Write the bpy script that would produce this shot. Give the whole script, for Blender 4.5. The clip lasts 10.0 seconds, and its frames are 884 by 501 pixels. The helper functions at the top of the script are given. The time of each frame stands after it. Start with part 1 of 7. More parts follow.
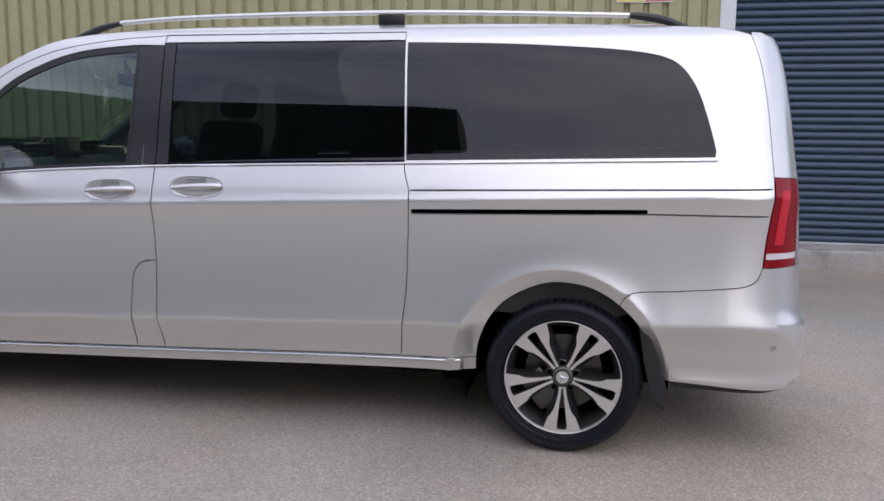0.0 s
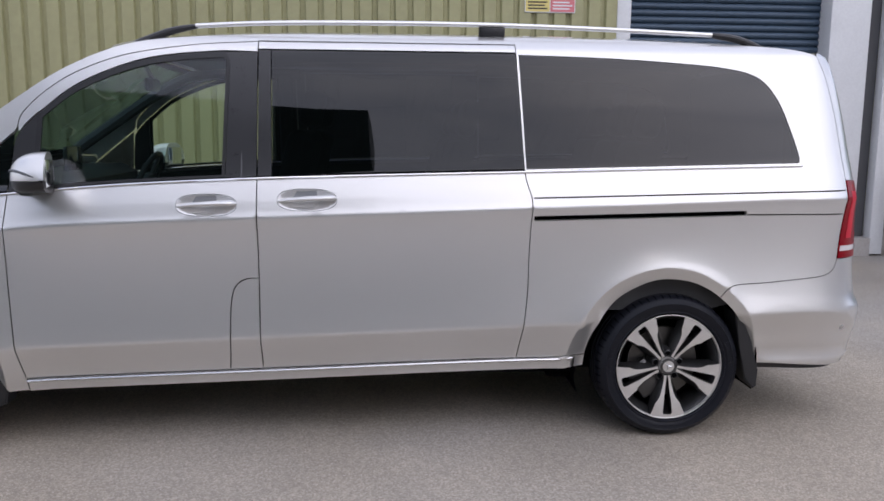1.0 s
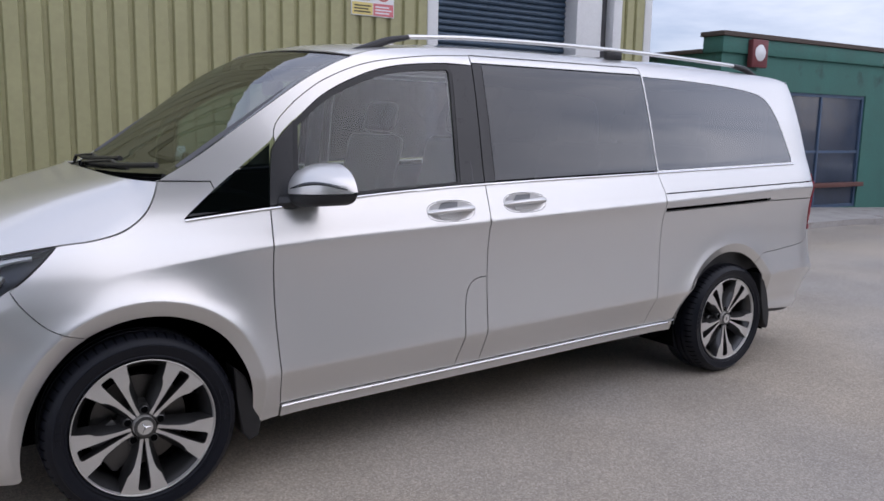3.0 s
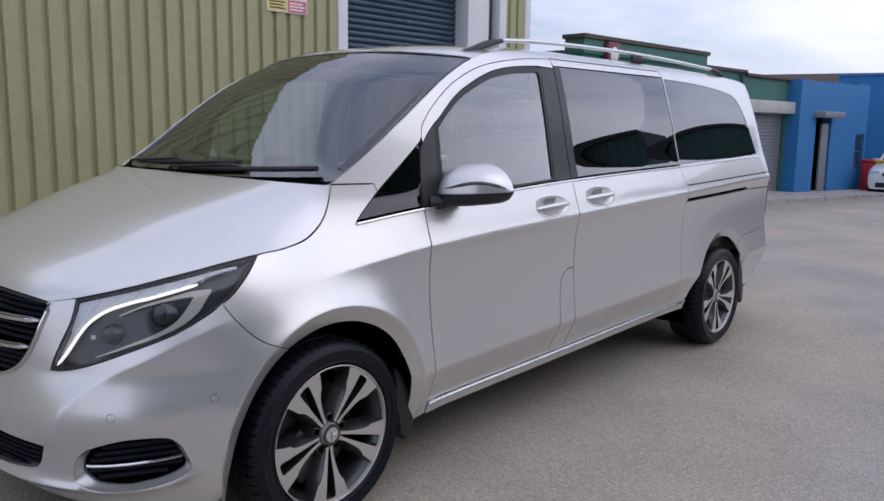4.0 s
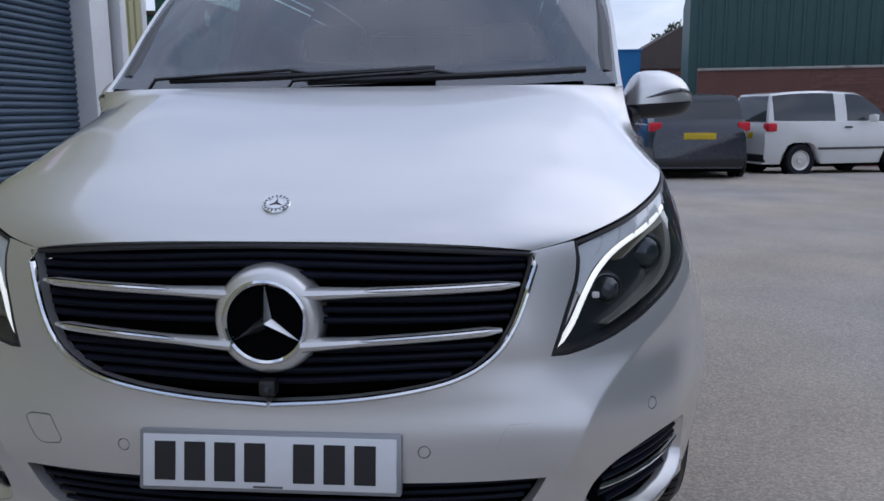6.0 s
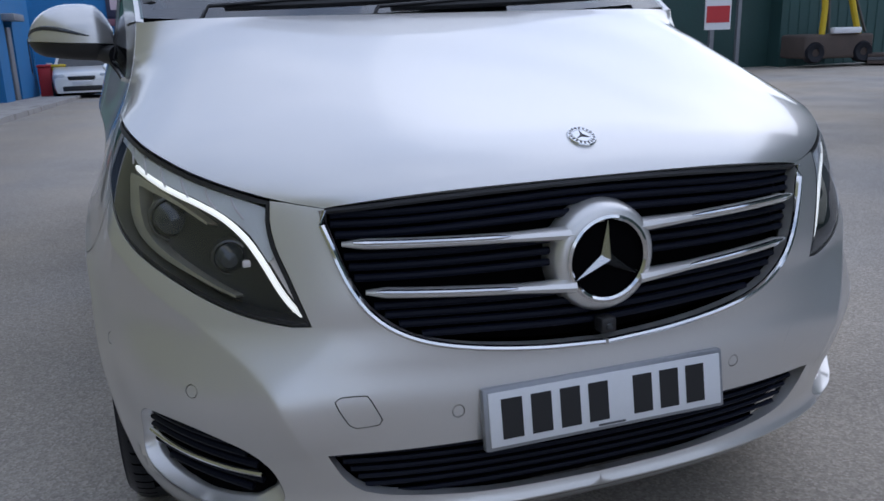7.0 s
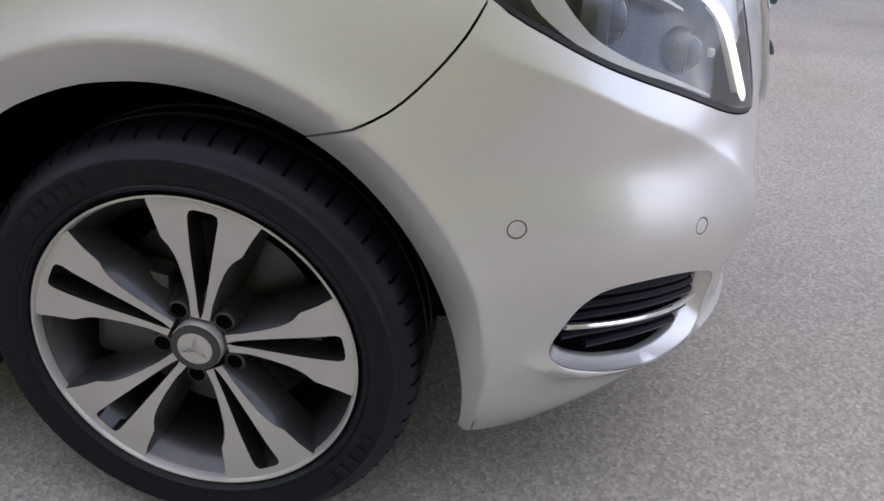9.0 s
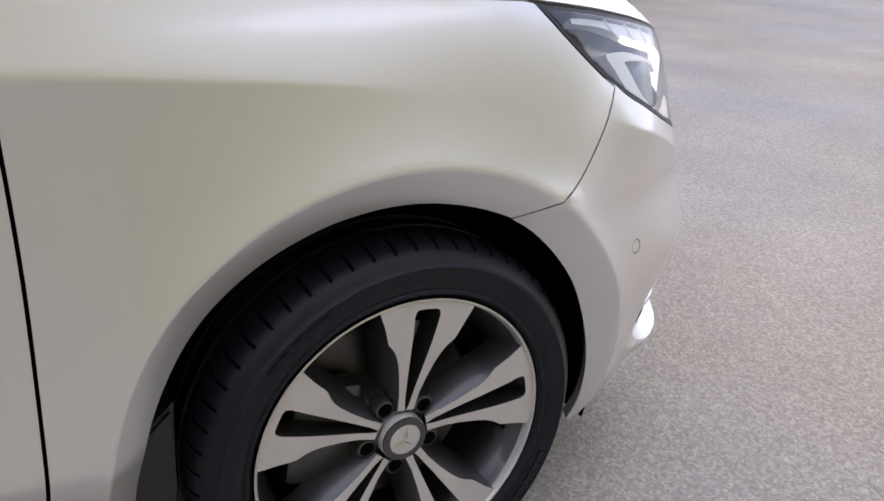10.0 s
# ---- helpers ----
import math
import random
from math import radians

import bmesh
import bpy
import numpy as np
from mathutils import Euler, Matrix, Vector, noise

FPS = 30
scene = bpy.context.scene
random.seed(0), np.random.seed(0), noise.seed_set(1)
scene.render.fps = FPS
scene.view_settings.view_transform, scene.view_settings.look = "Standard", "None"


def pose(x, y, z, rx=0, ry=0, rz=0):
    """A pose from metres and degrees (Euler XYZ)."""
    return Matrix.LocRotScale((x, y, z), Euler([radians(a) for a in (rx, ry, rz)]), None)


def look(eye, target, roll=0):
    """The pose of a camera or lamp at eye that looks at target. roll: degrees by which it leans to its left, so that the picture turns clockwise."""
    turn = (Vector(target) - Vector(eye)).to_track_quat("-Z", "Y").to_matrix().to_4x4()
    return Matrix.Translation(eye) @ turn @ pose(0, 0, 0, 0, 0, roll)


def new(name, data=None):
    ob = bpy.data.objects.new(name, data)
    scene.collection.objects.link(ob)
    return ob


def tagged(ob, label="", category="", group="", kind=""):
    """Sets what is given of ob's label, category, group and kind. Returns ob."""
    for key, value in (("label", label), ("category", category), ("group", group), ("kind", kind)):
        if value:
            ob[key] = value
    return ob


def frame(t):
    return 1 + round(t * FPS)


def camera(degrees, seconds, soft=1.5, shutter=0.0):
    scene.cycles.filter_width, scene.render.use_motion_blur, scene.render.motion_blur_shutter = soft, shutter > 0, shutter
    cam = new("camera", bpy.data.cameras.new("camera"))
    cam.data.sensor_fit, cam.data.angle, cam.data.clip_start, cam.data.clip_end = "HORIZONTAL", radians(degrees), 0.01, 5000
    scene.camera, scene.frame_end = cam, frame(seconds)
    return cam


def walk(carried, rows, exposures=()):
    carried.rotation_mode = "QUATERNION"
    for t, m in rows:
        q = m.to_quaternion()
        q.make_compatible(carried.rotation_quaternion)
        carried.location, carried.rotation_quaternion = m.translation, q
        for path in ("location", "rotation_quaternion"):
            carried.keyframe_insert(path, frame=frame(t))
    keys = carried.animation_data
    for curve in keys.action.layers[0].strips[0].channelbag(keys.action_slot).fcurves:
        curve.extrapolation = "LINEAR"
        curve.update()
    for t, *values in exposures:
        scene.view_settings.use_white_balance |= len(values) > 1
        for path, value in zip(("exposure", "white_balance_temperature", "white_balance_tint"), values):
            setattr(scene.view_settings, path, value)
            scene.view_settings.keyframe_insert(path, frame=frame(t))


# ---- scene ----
FOV = 57.25
ROWS = [  # seconds, place, and pitch, roll and yaw in degrees
    (0.0, 3.573, -4.279, 1.382, -8.601, -0.559, 11.354),
    (0.5, 2.840, -4.376, 1.391, -8.720, -0.548, 3.632),
    (1.0, 2.112, -4.459, 1.422, -8.610, -0.482, -4.096),
    (1.5, 1.405, -4.416, 1.443, -8.442, -0.573, -11.784),
    (2.0, 0.677, -4.328, 1.467, -8.534, -0.727, -19.352),
    (2.5, -0.012, -4.168, 1.478, -8.737, -0.991, -26.654),
    (4.0, -1.838, -3.126, 1.472, -8.967, -0.805, -47.794),
    (4.5, -2.180, -2.500, 1.392, -8.597, -0.451, -55.654),
    (5.0, -2.366, -1.789, 1.280, -8.392, -0.630, -64.882),
    (6.3, -2.421, -0.119, 1.171, -10.911, 0.885, -91.437),
    (6.5, -2.386, 0.122, 1.190, -11.800, 1.078, -95.850),
    (7.0, -2.223, 0.777, 1.196, -15.181, 1.609, -109.135),
    (7.5, -1.927, 1.315, 1.190, -18.966, 1.419, -122.269),
    (8.0, -1.469, 1.662, 1.167, -23.903, 0.200, -138.406),
    (8.5, -0.966, 1.833, 1.094, -26.056, -1.436, -155.089),
    (9.0, -0.501, 1.923, 1.064, -27.296, -2.593, -171.617),
    (9.5, 0.004, 1.952, 1.082, -28.276, -2.775, -190.270),
    (10.0, 0.525, 1.922, 1.171, -23.692, -1.554, -210.051),
]
EXPOSURES = [(0.0, 1.42, 6450, 18), (2.5, 1.28, 6400, 17), (4.0, 1.13, 6260, 18), (5.2, 0.98, 6060, 16), (6.3, 0.93, 5870, 14), (7.5, 1.02, 5780, 13), (8.0, 1.20, 5850, 14), (8.6, 1.68, 6150, 17), (9.4, 2.18, 6530, 19), (10.0, 2.16, 6590, 20)]
cam = camera(FOV, 10.0, soft=1.6)
walk(cam, [(t, pose(x, y, z, 90 + pitch, roll, yaw)) for t, x, y, z, pitch, roll, yaw in ROWS], EXPOSURES)

# ---- sky, sun and exposure ----
world = bpy.data.worlds.new("sky")
scene.world = world
world.use_nodes = True
wt = world.node_tree
for n in list(wt.nodes):
    wt.nodes.remove(n)


def wnode(kind, **values):
    n = wt.nodes.new(kind)
    for key, value in values.items():
        n.inputs[key].default_value = value
    return n


SUN_UP, SUN_TURN = 31.0, 155.0
sky = wnode("ShaderNodeTexSky")
sky.sky_type, sky.sun_disc = "NISHITA", False
sky.sun_elevation, sky.sun_rotation = radians(SUN_UP), radians(SUN_TURN)
co = wnode("ShaderNodeTexCoord")
stretch = wnode("ShaderNodeMapping", Scale=(1.3, 1.3, 5.0))
clouds = wnode("ShaderNodeTexNoise", Scale=1.6, Detail=7.0, Roughness=0.55, Distortion=0.4)
wt.links.new(co.outputs["Generated"], stretch.inputs["Vector"])
wt.links.new(stretch.outputs["Vector"], clouds.inputs["Vector"])
cover = wnode("ShaderNodeValToRGB")
cover.color_ramp.elements[0].position, cover.color_ramp.elements[0].color = 0.36, (3.3, 3.9, 5.1, 1)
cover.color_ramp.elements[1].position, cover.color_ramp.elements[1].color = 0.66, (7.3, 7.6, 8.3, 1)
wt.links.new(clouds.outputs["Fac"], cover.inputs["Fac"])
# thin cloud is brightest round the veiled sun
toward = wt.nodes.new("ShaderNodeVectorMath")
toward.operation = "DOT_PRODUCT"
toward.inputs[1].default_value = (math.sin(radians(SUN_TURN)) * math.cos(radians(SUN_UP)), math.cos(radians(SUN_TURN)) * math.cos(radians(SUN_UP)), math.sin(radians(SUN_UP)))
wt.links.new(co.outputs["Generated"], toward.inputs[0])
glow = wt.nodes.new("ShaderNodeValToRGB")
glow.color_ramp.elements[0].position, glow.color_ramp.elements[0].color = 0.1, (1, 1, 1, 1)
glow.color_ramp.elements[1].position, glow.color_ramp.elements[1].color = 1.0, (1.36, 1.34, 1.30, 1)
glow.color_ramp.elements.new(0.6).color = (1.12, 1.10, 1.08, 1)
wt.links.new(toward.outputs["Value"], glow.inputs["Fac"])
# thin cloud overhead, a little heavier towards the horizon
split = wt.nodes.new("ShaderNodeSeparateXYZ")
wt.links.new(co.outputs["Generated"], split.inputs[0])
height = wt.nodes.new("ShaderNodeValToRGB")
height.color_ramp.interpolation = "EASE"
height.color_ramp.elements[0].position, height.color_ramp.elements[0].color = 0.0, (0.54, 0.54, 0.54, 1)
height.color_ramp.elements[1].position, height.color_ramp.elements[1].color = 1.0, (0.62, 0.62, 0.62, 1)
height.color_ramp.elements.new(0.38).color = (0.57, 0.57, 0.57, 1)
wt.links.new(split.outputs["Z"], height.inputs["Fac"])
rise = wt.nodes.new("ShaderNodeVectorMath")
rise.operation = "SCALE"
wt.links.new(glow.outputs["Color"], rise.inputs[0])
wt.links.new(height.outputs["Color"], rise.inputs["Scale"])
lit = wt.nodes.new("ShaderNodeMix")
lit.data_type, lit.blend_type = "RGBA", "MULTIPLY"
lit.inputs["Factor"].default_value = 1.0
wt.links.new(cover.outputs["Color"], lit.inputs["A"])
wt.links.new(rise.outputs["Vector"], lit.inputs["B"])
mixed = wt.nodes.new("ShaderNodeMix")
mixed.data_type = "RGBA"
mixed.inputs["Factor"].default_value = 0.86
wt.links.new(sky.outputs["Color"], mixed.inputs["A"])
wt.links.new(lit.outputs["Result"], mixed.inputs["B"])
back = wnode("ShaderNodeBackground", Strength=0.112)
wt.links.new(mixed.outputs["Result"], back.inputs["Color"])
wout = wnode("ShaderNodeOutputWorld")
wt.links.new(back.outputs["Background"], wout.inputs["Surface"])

sun = new("sun", bpy.data.lights.new("sun", "SUN"))
sun.data.energy, sun.data.angle, sun.data.color = 0.20, radians(80), (1.0, 0.96, 0.91)
sun.matrix_world = look((0, 0, 30), Vector((0, 0, 30)) - Vector((math.sin(radians(SUN_TURN)) * math.cos(radians(SUN_UP)), math.cos(radians(SUN_TURN)) * math.cos(radians(SUN_UP)), math.sin(radians(SUN_UP)))))


# ---- materials ----
def material(name, color, rough=0.5, metal=0.0, coat=0.0, vary=0.0, scale=6.0, bump=0.0, bump_scale=60.0, spec=0.5, alpha=1.0, emit=None, transmission=0.0, per_object=0.0, dirt=None):
    """A Principled material with two scales of variation in colour and roughness, and fine relief."""
    m = bpy.data.materials.new(name)
    m.use_nodes = True
    t = m.node_tree
    p = t.nodes["Principled BSDF"]
    p.inputs["Base Color"].default_value = (*color, 1)
    p.inputs["Roughness"].default_value = rough
    p.inputs["Metallic"].default_value = metal
    p.inputs["Coat Weight"].default_value = coat
    p.inputs["Coat Roughness"].default_value = 0.03
    p.inputs["Specular IOR Level"].default_value = spec
    p.inputs["Transmission Weight"].default_value = transmission
    p.inputs["Alpha"].default_value = alpha
    if emit:
        p.inputs["Emission Color"].default_value = (*emit[:3], 1)
        p.inputs["Emission Strength"].default_value = emit[3]
    c = t.nodes.new("ShaderNodeTexCoord")
    if vary or per_object:
        big, fine = t.nodes.new("ShaderNodeTexNoise"), t.nodes.new("ShaderNodeTexNoise")
        for n, s, d in ((big, scale, 3), (fine, scale * 14, 5)):
            n.inputs["Scale"].default_value, n.inputs["Detail"].default_value = s, d
            t.links.new(c.outputs["Object"], n.inputs["Vector"])
        add = t.nodes.new("ShaderNodeMath")
        add.operation = "ADD"
        t.links.new(big.outputs["Fac"], add.inputs[0])
        t.links.new(fine.outputs["Fac"], add.inputs[1])
        span = t.nodes.new("ShaderNodeMapRange")
        span.inputs["From Min"].default_value, span.inputs["From Max"].default_value = 0.6, 1.4
        span.inputs["To Min"].default_value, span.inputs["To Max"].default_value = 1 - vary, 1 + vary
        t.links.new(add.outputs[0], span.inputs["Value"])
        factor = span.outputs["Result"]
        if per_object:
            info = t.nodes.new("ShaderNodeObjectInfo")
            each = t.nodes.new("ShaderNodeMapRange")
            each.inputs["To Min"].default_value, each.inputs["To Max"].default_value = 1 - per_object, 1 + per_object
            t.links.new(info.outputs["Random"], each.inputs["Value"])
            both = t.nodes.new("ShaderNodeMath")
            both.operation = "MULTIPLY"
            t.links.new(factor, both.inputs[0])
            t.links.new(each.outputs["Result"], both.inputs[1])
            factor = both.outputs[0]
        mul = t.nodes.new("ShaderNodeVectorMath")
        mul.operation = "SCALE"
        mul.inputs[0].default_value = color
        t.links.new(factor, mul.inputs["Scale"])
        result = mul.outputs["Vector"]
        if dirt:
            grime = t.nodes.new("ShaderNodeTexNoise")
            grime.inputs["Scale"].default_value, grime.inputs["Detail"].default_value = dirt[3], 8
            t.links.new(c.outputs["Object"], grime.inputs["Vector"])
            mask = t.nodes.new("ShaderNodeMapRange")
            mask.inputs["From Min"].default_value, mask.inputs["From Max"].default_value = dirt[4], dirt[4] + 0.15
            t.links.new(grime.outputs["Fac"], mask.inputs["Value"])
            mix = t.nodes.new("ShaderNodeMix")
            mix.data_type = "RGBA"
            mix.inputs["B"].default_value = (*dirt[:3], 1)
            t.links.new(mask.outputs["Result"], mix.inputs["Factor"])
            t.links.new(result, mix.inputs["A"])
            result = mix.outputs["Result"]
        t.links.new(result, p.inputs["Base Color"])
        if rough > 0.02 and vary:
            rr = t.nodes.new("ShaderNodeMapRange")
            rr.inputs["From Min"].default_value, rr.inputs["From Max"].default_value = 0.6, 1.4
            rr.inputs["To Min"].default_value, rr.inputs["To Max"].default_value = max(rough - 0.5 * vary, 0.01), min(rough + 0.5 * vary, 1)
            t.links.new(add.outputs[0], rr.inputs["Value"])
            t.links.new(rr.outputs["Result"], p.inputs["Roughness"])
    if bump:
        grain = t.nodes.new("ShaderNodeTexNoise")
        grain.inputs["Scale"].default_value, grain.inputs["Detail"].default_value = bump_scale, 4
        t.links.new(c.outputs["Object"], grain.inputs["Vector"])
        b = t.nodes.new("ShaderNodeBump")
        b.inputs["Strength"].default_value, b.inputs["Distance"].default_value = bump, 0.01
        t.links.new(grain.outputs["Fac"], b.inputs["Height"])
        t.links.new(b.outputs["Normal"], p.inputs["Normal"])
    return m


def flake_paint(name, color):
    """Silver metallic car paint: fine flakes under a clear coat, with a little orange peel."""
    m = material(name, color, rough=0.34, metal=0.72, coat=1.0, spec=0.5)
    t = m.node_tree
    p = t.nodes["Principled BSDF"]
    c = t.nodes.new("ShaderNodeTexCoord")
    flakes = t.nodes.new("ShaderNodeTexVoronoi")
    flakes.inputs["Scale"].default_value = 1400
    t.links.new(c.outputs["Object"], flakes.inputs["Vector"])
    tone = t.nodes.new("ShaderNodeMapRange")
    tone.inputs["To Min"].default_value, tone.inputs["To Max"].default_value = 0.93, 1.07
    t.links.new(flakes.outputs["Distance"], tone.inputs["Value"])
    dust = t.nodes.new("ShaderNodeTexNoise")
    dust.inputs["Scale"].default_value, dust.inputs["Detail"].default_value = 3.5, 8
    t.links.new(c.outputs["Object"], dust.inputs["Vector"])
    rr = t.nodes.new("ShaderNodeMapRange")
    rr.inputs["To Min"].default_value, rr.inputs["To Max"].default_value = 0.325, 0.36
    t.links.new(dust.outputs["Fac"], rr.inputs["Value"])
    t.links.new(rr.outputs["Result"], p.inputs["Roughness"])
    s = t.nodes.new("ShaderNodeVectorMath")
    s.operation = "SCALE"
    s.inputs[0].default_value = color
    t.links.new(tone.outputs["Result"], s.inputs["Scale"])
    t.links.new(s.outputs["Vector"], p.inputs["Base Color"])
    p.inputs["Coat IOR"].default_value, p.inputs["Coat Roughness"].default_value = 1.5, 0.03
    peel = t.nodes.new("ShaderNodeTexNoise")
    peel.inputs["Scale"].default_value = 220
    t.links.new(c.outputs["Object"], peel.inputs["Vector"])
    b = t.nodes.new("ShaderNodeBump")
    b.inputs["Strength"].default_value, b.inputs["Distance"].default_value = 0.02, 0.001
    t.links.new(peel.outputs["Fac"], b.inputs["Height"])
    t.links.new(b.outputs["Normal"], p.inputs["Coat Normal"])
    return m


def glass(name, tint, clear, base=0.03, rise=1.0, power=1.7):
    """Thin car or building glass: a share of tinted see-through and a mirror-like face."""
    m = bpy.data.materials.new(name)
    m.use_nodes = True
    t = m.node_tree
    for n in list(t.nodes):
        t.nodes.remove(n)
    see, gloss, mix, fres, out = (t.nodes.new("ShaderNode" + k) for k in ("BsdfTransparent", "BsdfGlossy", "MixShader", "LayerWeight", "OutputMaterial"))
    see.inputs["Color"].default_value = (*(tint[i] * clear for i in range(3)), 1)
    gloss.inputs["Roughness"].default_value = 0.0
    gloss.inputs["Color"].default_value = (0.95, 0.97, 1, 1)
    fres.inputs["Blend"].default_value = 0.5
    bend, gain = t.nodes.new("ShaderNodeMath"), t.nodes.new("ShaderNodeMath")  # coated glass turns mirror-like early
    bend.operation, gain.operation, gain.use_clamp = "POWER", "MULTIPLY_ADD", True
    bend.inputs[1].default_value, gain.inputs[1].default_value, gain.inputs[2].default_value = power, rise, base
    t.links.new(fres.outputs["Facing"], bend.inputs[0])
    t.links.new(bend.outputs[0], gain.inputs[0])
    t.links.new(gain.outputs[0], mix.inputs["Fac"])
    t.links.new(see.outputs[0], mix.inputs[1])
    t.links.new(gloss.outputs[0], mix.inputs[2])
    t.links.new(mix.outputs[0], out.inputs["Surface"])
    return m


def asphalt_material():
    m = material("asphalt", (0.17, 0.165, 0.16), rough=0.85)
    t = m.node_tree
    p = t.nodes["Principled BSDF"]
    c = t.nodes.new("ShaderNodeTexCoord")

    def tex(kind, scale, detail=4):
        n = t.nodes.new(kind)
        n.inputs["Scale"].default_value = scale
        if kind.endswith("Noise"):
            n.inputs["Detail"].default_value = detail
        t.links.new(c.outputs["Object"], n.inputs["Vector"])
        return n
    stones, chips, patches, stains = tex("ShaderNodeTexVoronoi", 135), tex("ShaderNodeTexNoise", 45, 7), tex("ShaderNodeTexNoise", 1.1, 6), tex("ShaderNodeTexNoise", 0.35, 3)
    ramp = t.nodes.new("ShaderNodeValToRGB")
    e = ramp.color_ramp.elements
    e[0].position, e[0].color = 0.0, (0.27, 0.246, 0.214, 1)
    e[1].position, e[1].color = 1.0, (0.54, 0.497, 0.44, 1)
    e.new(0.45).color = (0.36, 0.330, 0.285, 1)
    e.new(0.8).color = (0.46, 0.420, 0.366, 1)
    t.links.new(stones.outputs["Color"], ramp.inputs["Fac"])
    mix = t.nodes.new("ShaderNodeMix")
    mix.data_type, mix.blend_type = "RGBA", "MULTIPLY"
    mix.inputs["Factor"].default_value = 1
    shade = t.nodes.new("ShaderNodeMapRange")
    shade.inputs["From Min"].default_value, shade.inputs["From Max"].default_value = 0.3, 0.7
    shade.inputs["To Min"].default_value, shade.inputs["To Max"].default_value = 0.87, 1.13
    t.links.new(patches.outputs["Fac"], shade.inputs["Value"])
    t.links.new(ramp.outputs["Color"], mix.inputs["A"])
    t.links.new(shade.outputs["Result"], mix.inputs["B"])
    mix2 = t.nodes.new("ShaderNodeMix")
    mix2.data_type, mix2.blend_type = "RGBA", "MULTIPLY"
    mix2.inputs["Factor"].default_value = 1
    warm = t.nodes.new("ShaderNodeValToRGB")
    warm.color_ramp.elements[0].position, warm.color_ramp.elements[0].color = 0.35, (0.93, 0.95, 1.0, 1)
    warm.color_ramp.elements[1].position, warm.color_ramp.elements[1].color = 0.65, (1.12, 1.05, 0.96, 1)
    t.links.new(stains.outputs["Fac"], warm.inputs["Fac"])
    t.links.new(mix.outputs["Result"], mix2.inputs["A"])
    t.links.new(warm.outputs["Color"], mix2.inputs["B"])
    # ragged darker strip along the unit: the building's shade put into the tarmac's colour
    axis = t.nodes.new("ShaderNodeSeparateXYZ")
    t.links.new(c.outputs["Object"], axis.inputs[0])
    ragged = t.nodes.new("ShaderNodeMath")
    ragged.operation = "MULTIPLY_ADD"
    ragged.inputs[1].default_value = 1.6
    t.links.new(patches.outputs["Fac"], ragged.inputs[0])
    t.links.new(axis.outputs["Y"], ragged.inputs[2])
    unit_shade = t.nodes.new("ShaderNodeMapRange")
    unit_shade.interpolation_type = "SMOOTHSTEP"
    unit_shade.inputs["From Min"].default_value, unit_shade.inputs["From Max"].default_value = 2.0, 3.6
    unit_shade.inputs["To Min"].default_value, unit_shade.inputs["To Max"].default_value = 1.0, 0.76
    t.links.new(ragged.outputs[0], unit_shade.inputs["Value"])
    darkened = t.nodes.new("ShaderNodeVectorMath")
    darkened.operation = "SCALE"
    t.links.new(mix2.outputs["Result"], darkened.inputs[0])
    # and a ragged darker patch ahead of the van's nose
    ragged_x = t.nodes.new("ShaderNodeMath")
    ragged_x.operation = "MULTIPLY_ADD"
    ragged_x.inputs[1].default_value = -1.2
    t.links.new(patches.outputs["Fac"], ragged_x.inputs[0])
    t.links.new(axis.outputs["X"], ragged_x.inputs[2])
    patch_in = t.nodes.new("ShaderNodeMapRange")
    patch_in.interpolation_type = "SMOOTHSTEP"
    patch_in.inputs["From Min"].default_value, patch_in.inputs["From Max"].default_value = -2.2, -1.0
    patch_in.inputs["To Min"].default_value, patch_in.inputs["To Max"].default_value = 0.80, 1.0
    t.links.new(ragged_x.outputs[0], patch_in.inputs["Value"])
    darker = t.nodes.new("ShaderNodeMath")
    darker.operation = "MINIMUM"
    t.links.new(unit_shade.outputs["Result"], darker.inputs[0])
    t.links.new(patch_in.outputs["Result"], darker.inputs[1])
    t.links.new(darker.outputs[0], darkened.inputs["Scale"])
    t.links.new(darkened.outputs["Vector"], p.inputs["Base Color"])
    add = t.nodes.new("ShaderNodeMath")
    add.operation = "ADD"
    t.links.new(stones.outputs["Distance"], add.inputs[0])
    t.links.new(chips.outputs["Fac"], add.inputs[1])
    b = t.nodes.new("ShaderNodeBump")
    b.inputs["Strength"].default_value, b.inputs["Distance"].default_value = 0.5, 0.0034
    t.links.new(add.outputs[0], b.inputs["Height"])
    t.links.new(b.outputs["Normal"], p.inputs["Normal"])
    return m


SILVER = flake_paint("silver_paint", (0.76, 0.75, 0.735))
BLACK = material("black_plastic", (0.018, 0.018, 0.02), rough=0.42, vary=0.1, scale=20)
PILLAR = material("pillar_film", (0.03, 0.03, 0.033), rough=0.3, vary=0.08, scale=15)
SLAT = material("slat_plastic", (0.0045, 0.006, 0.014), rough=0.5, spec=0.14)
# near-black for black parts, and for hollows whose shade is put into the colour
DARK = material("black_and_shade", (0.0035, 0.0035, 0.004), rough=0.95, spec=0.0)
RUBBER = material("tyre_rubber", (0.0095, 0.0105, 0.0155), rough=0.34, spec=0.22, vary=0.12, scale=12, bump=0.1, bump_scale=220)
CHROME = material("chrome", (0.78, 0.79, 0.80), rough=0.08, metal=1.0)
SATIN = material("satin_chrome", (0.62, 0.63, 0.64), rough=0.22, metal=1.0)
ALLOY = material("machined_alloy", (0.66, 0.64, 0.61), rough=0.40, metal=0.6, vary=0.06, scale=18)
GUNMETAL = material("gunmetal_alloy", (0.085, 0.084, 0.085), rough=0.36, metal=0.8, coat=0.5, vary=0.05, scale=14)
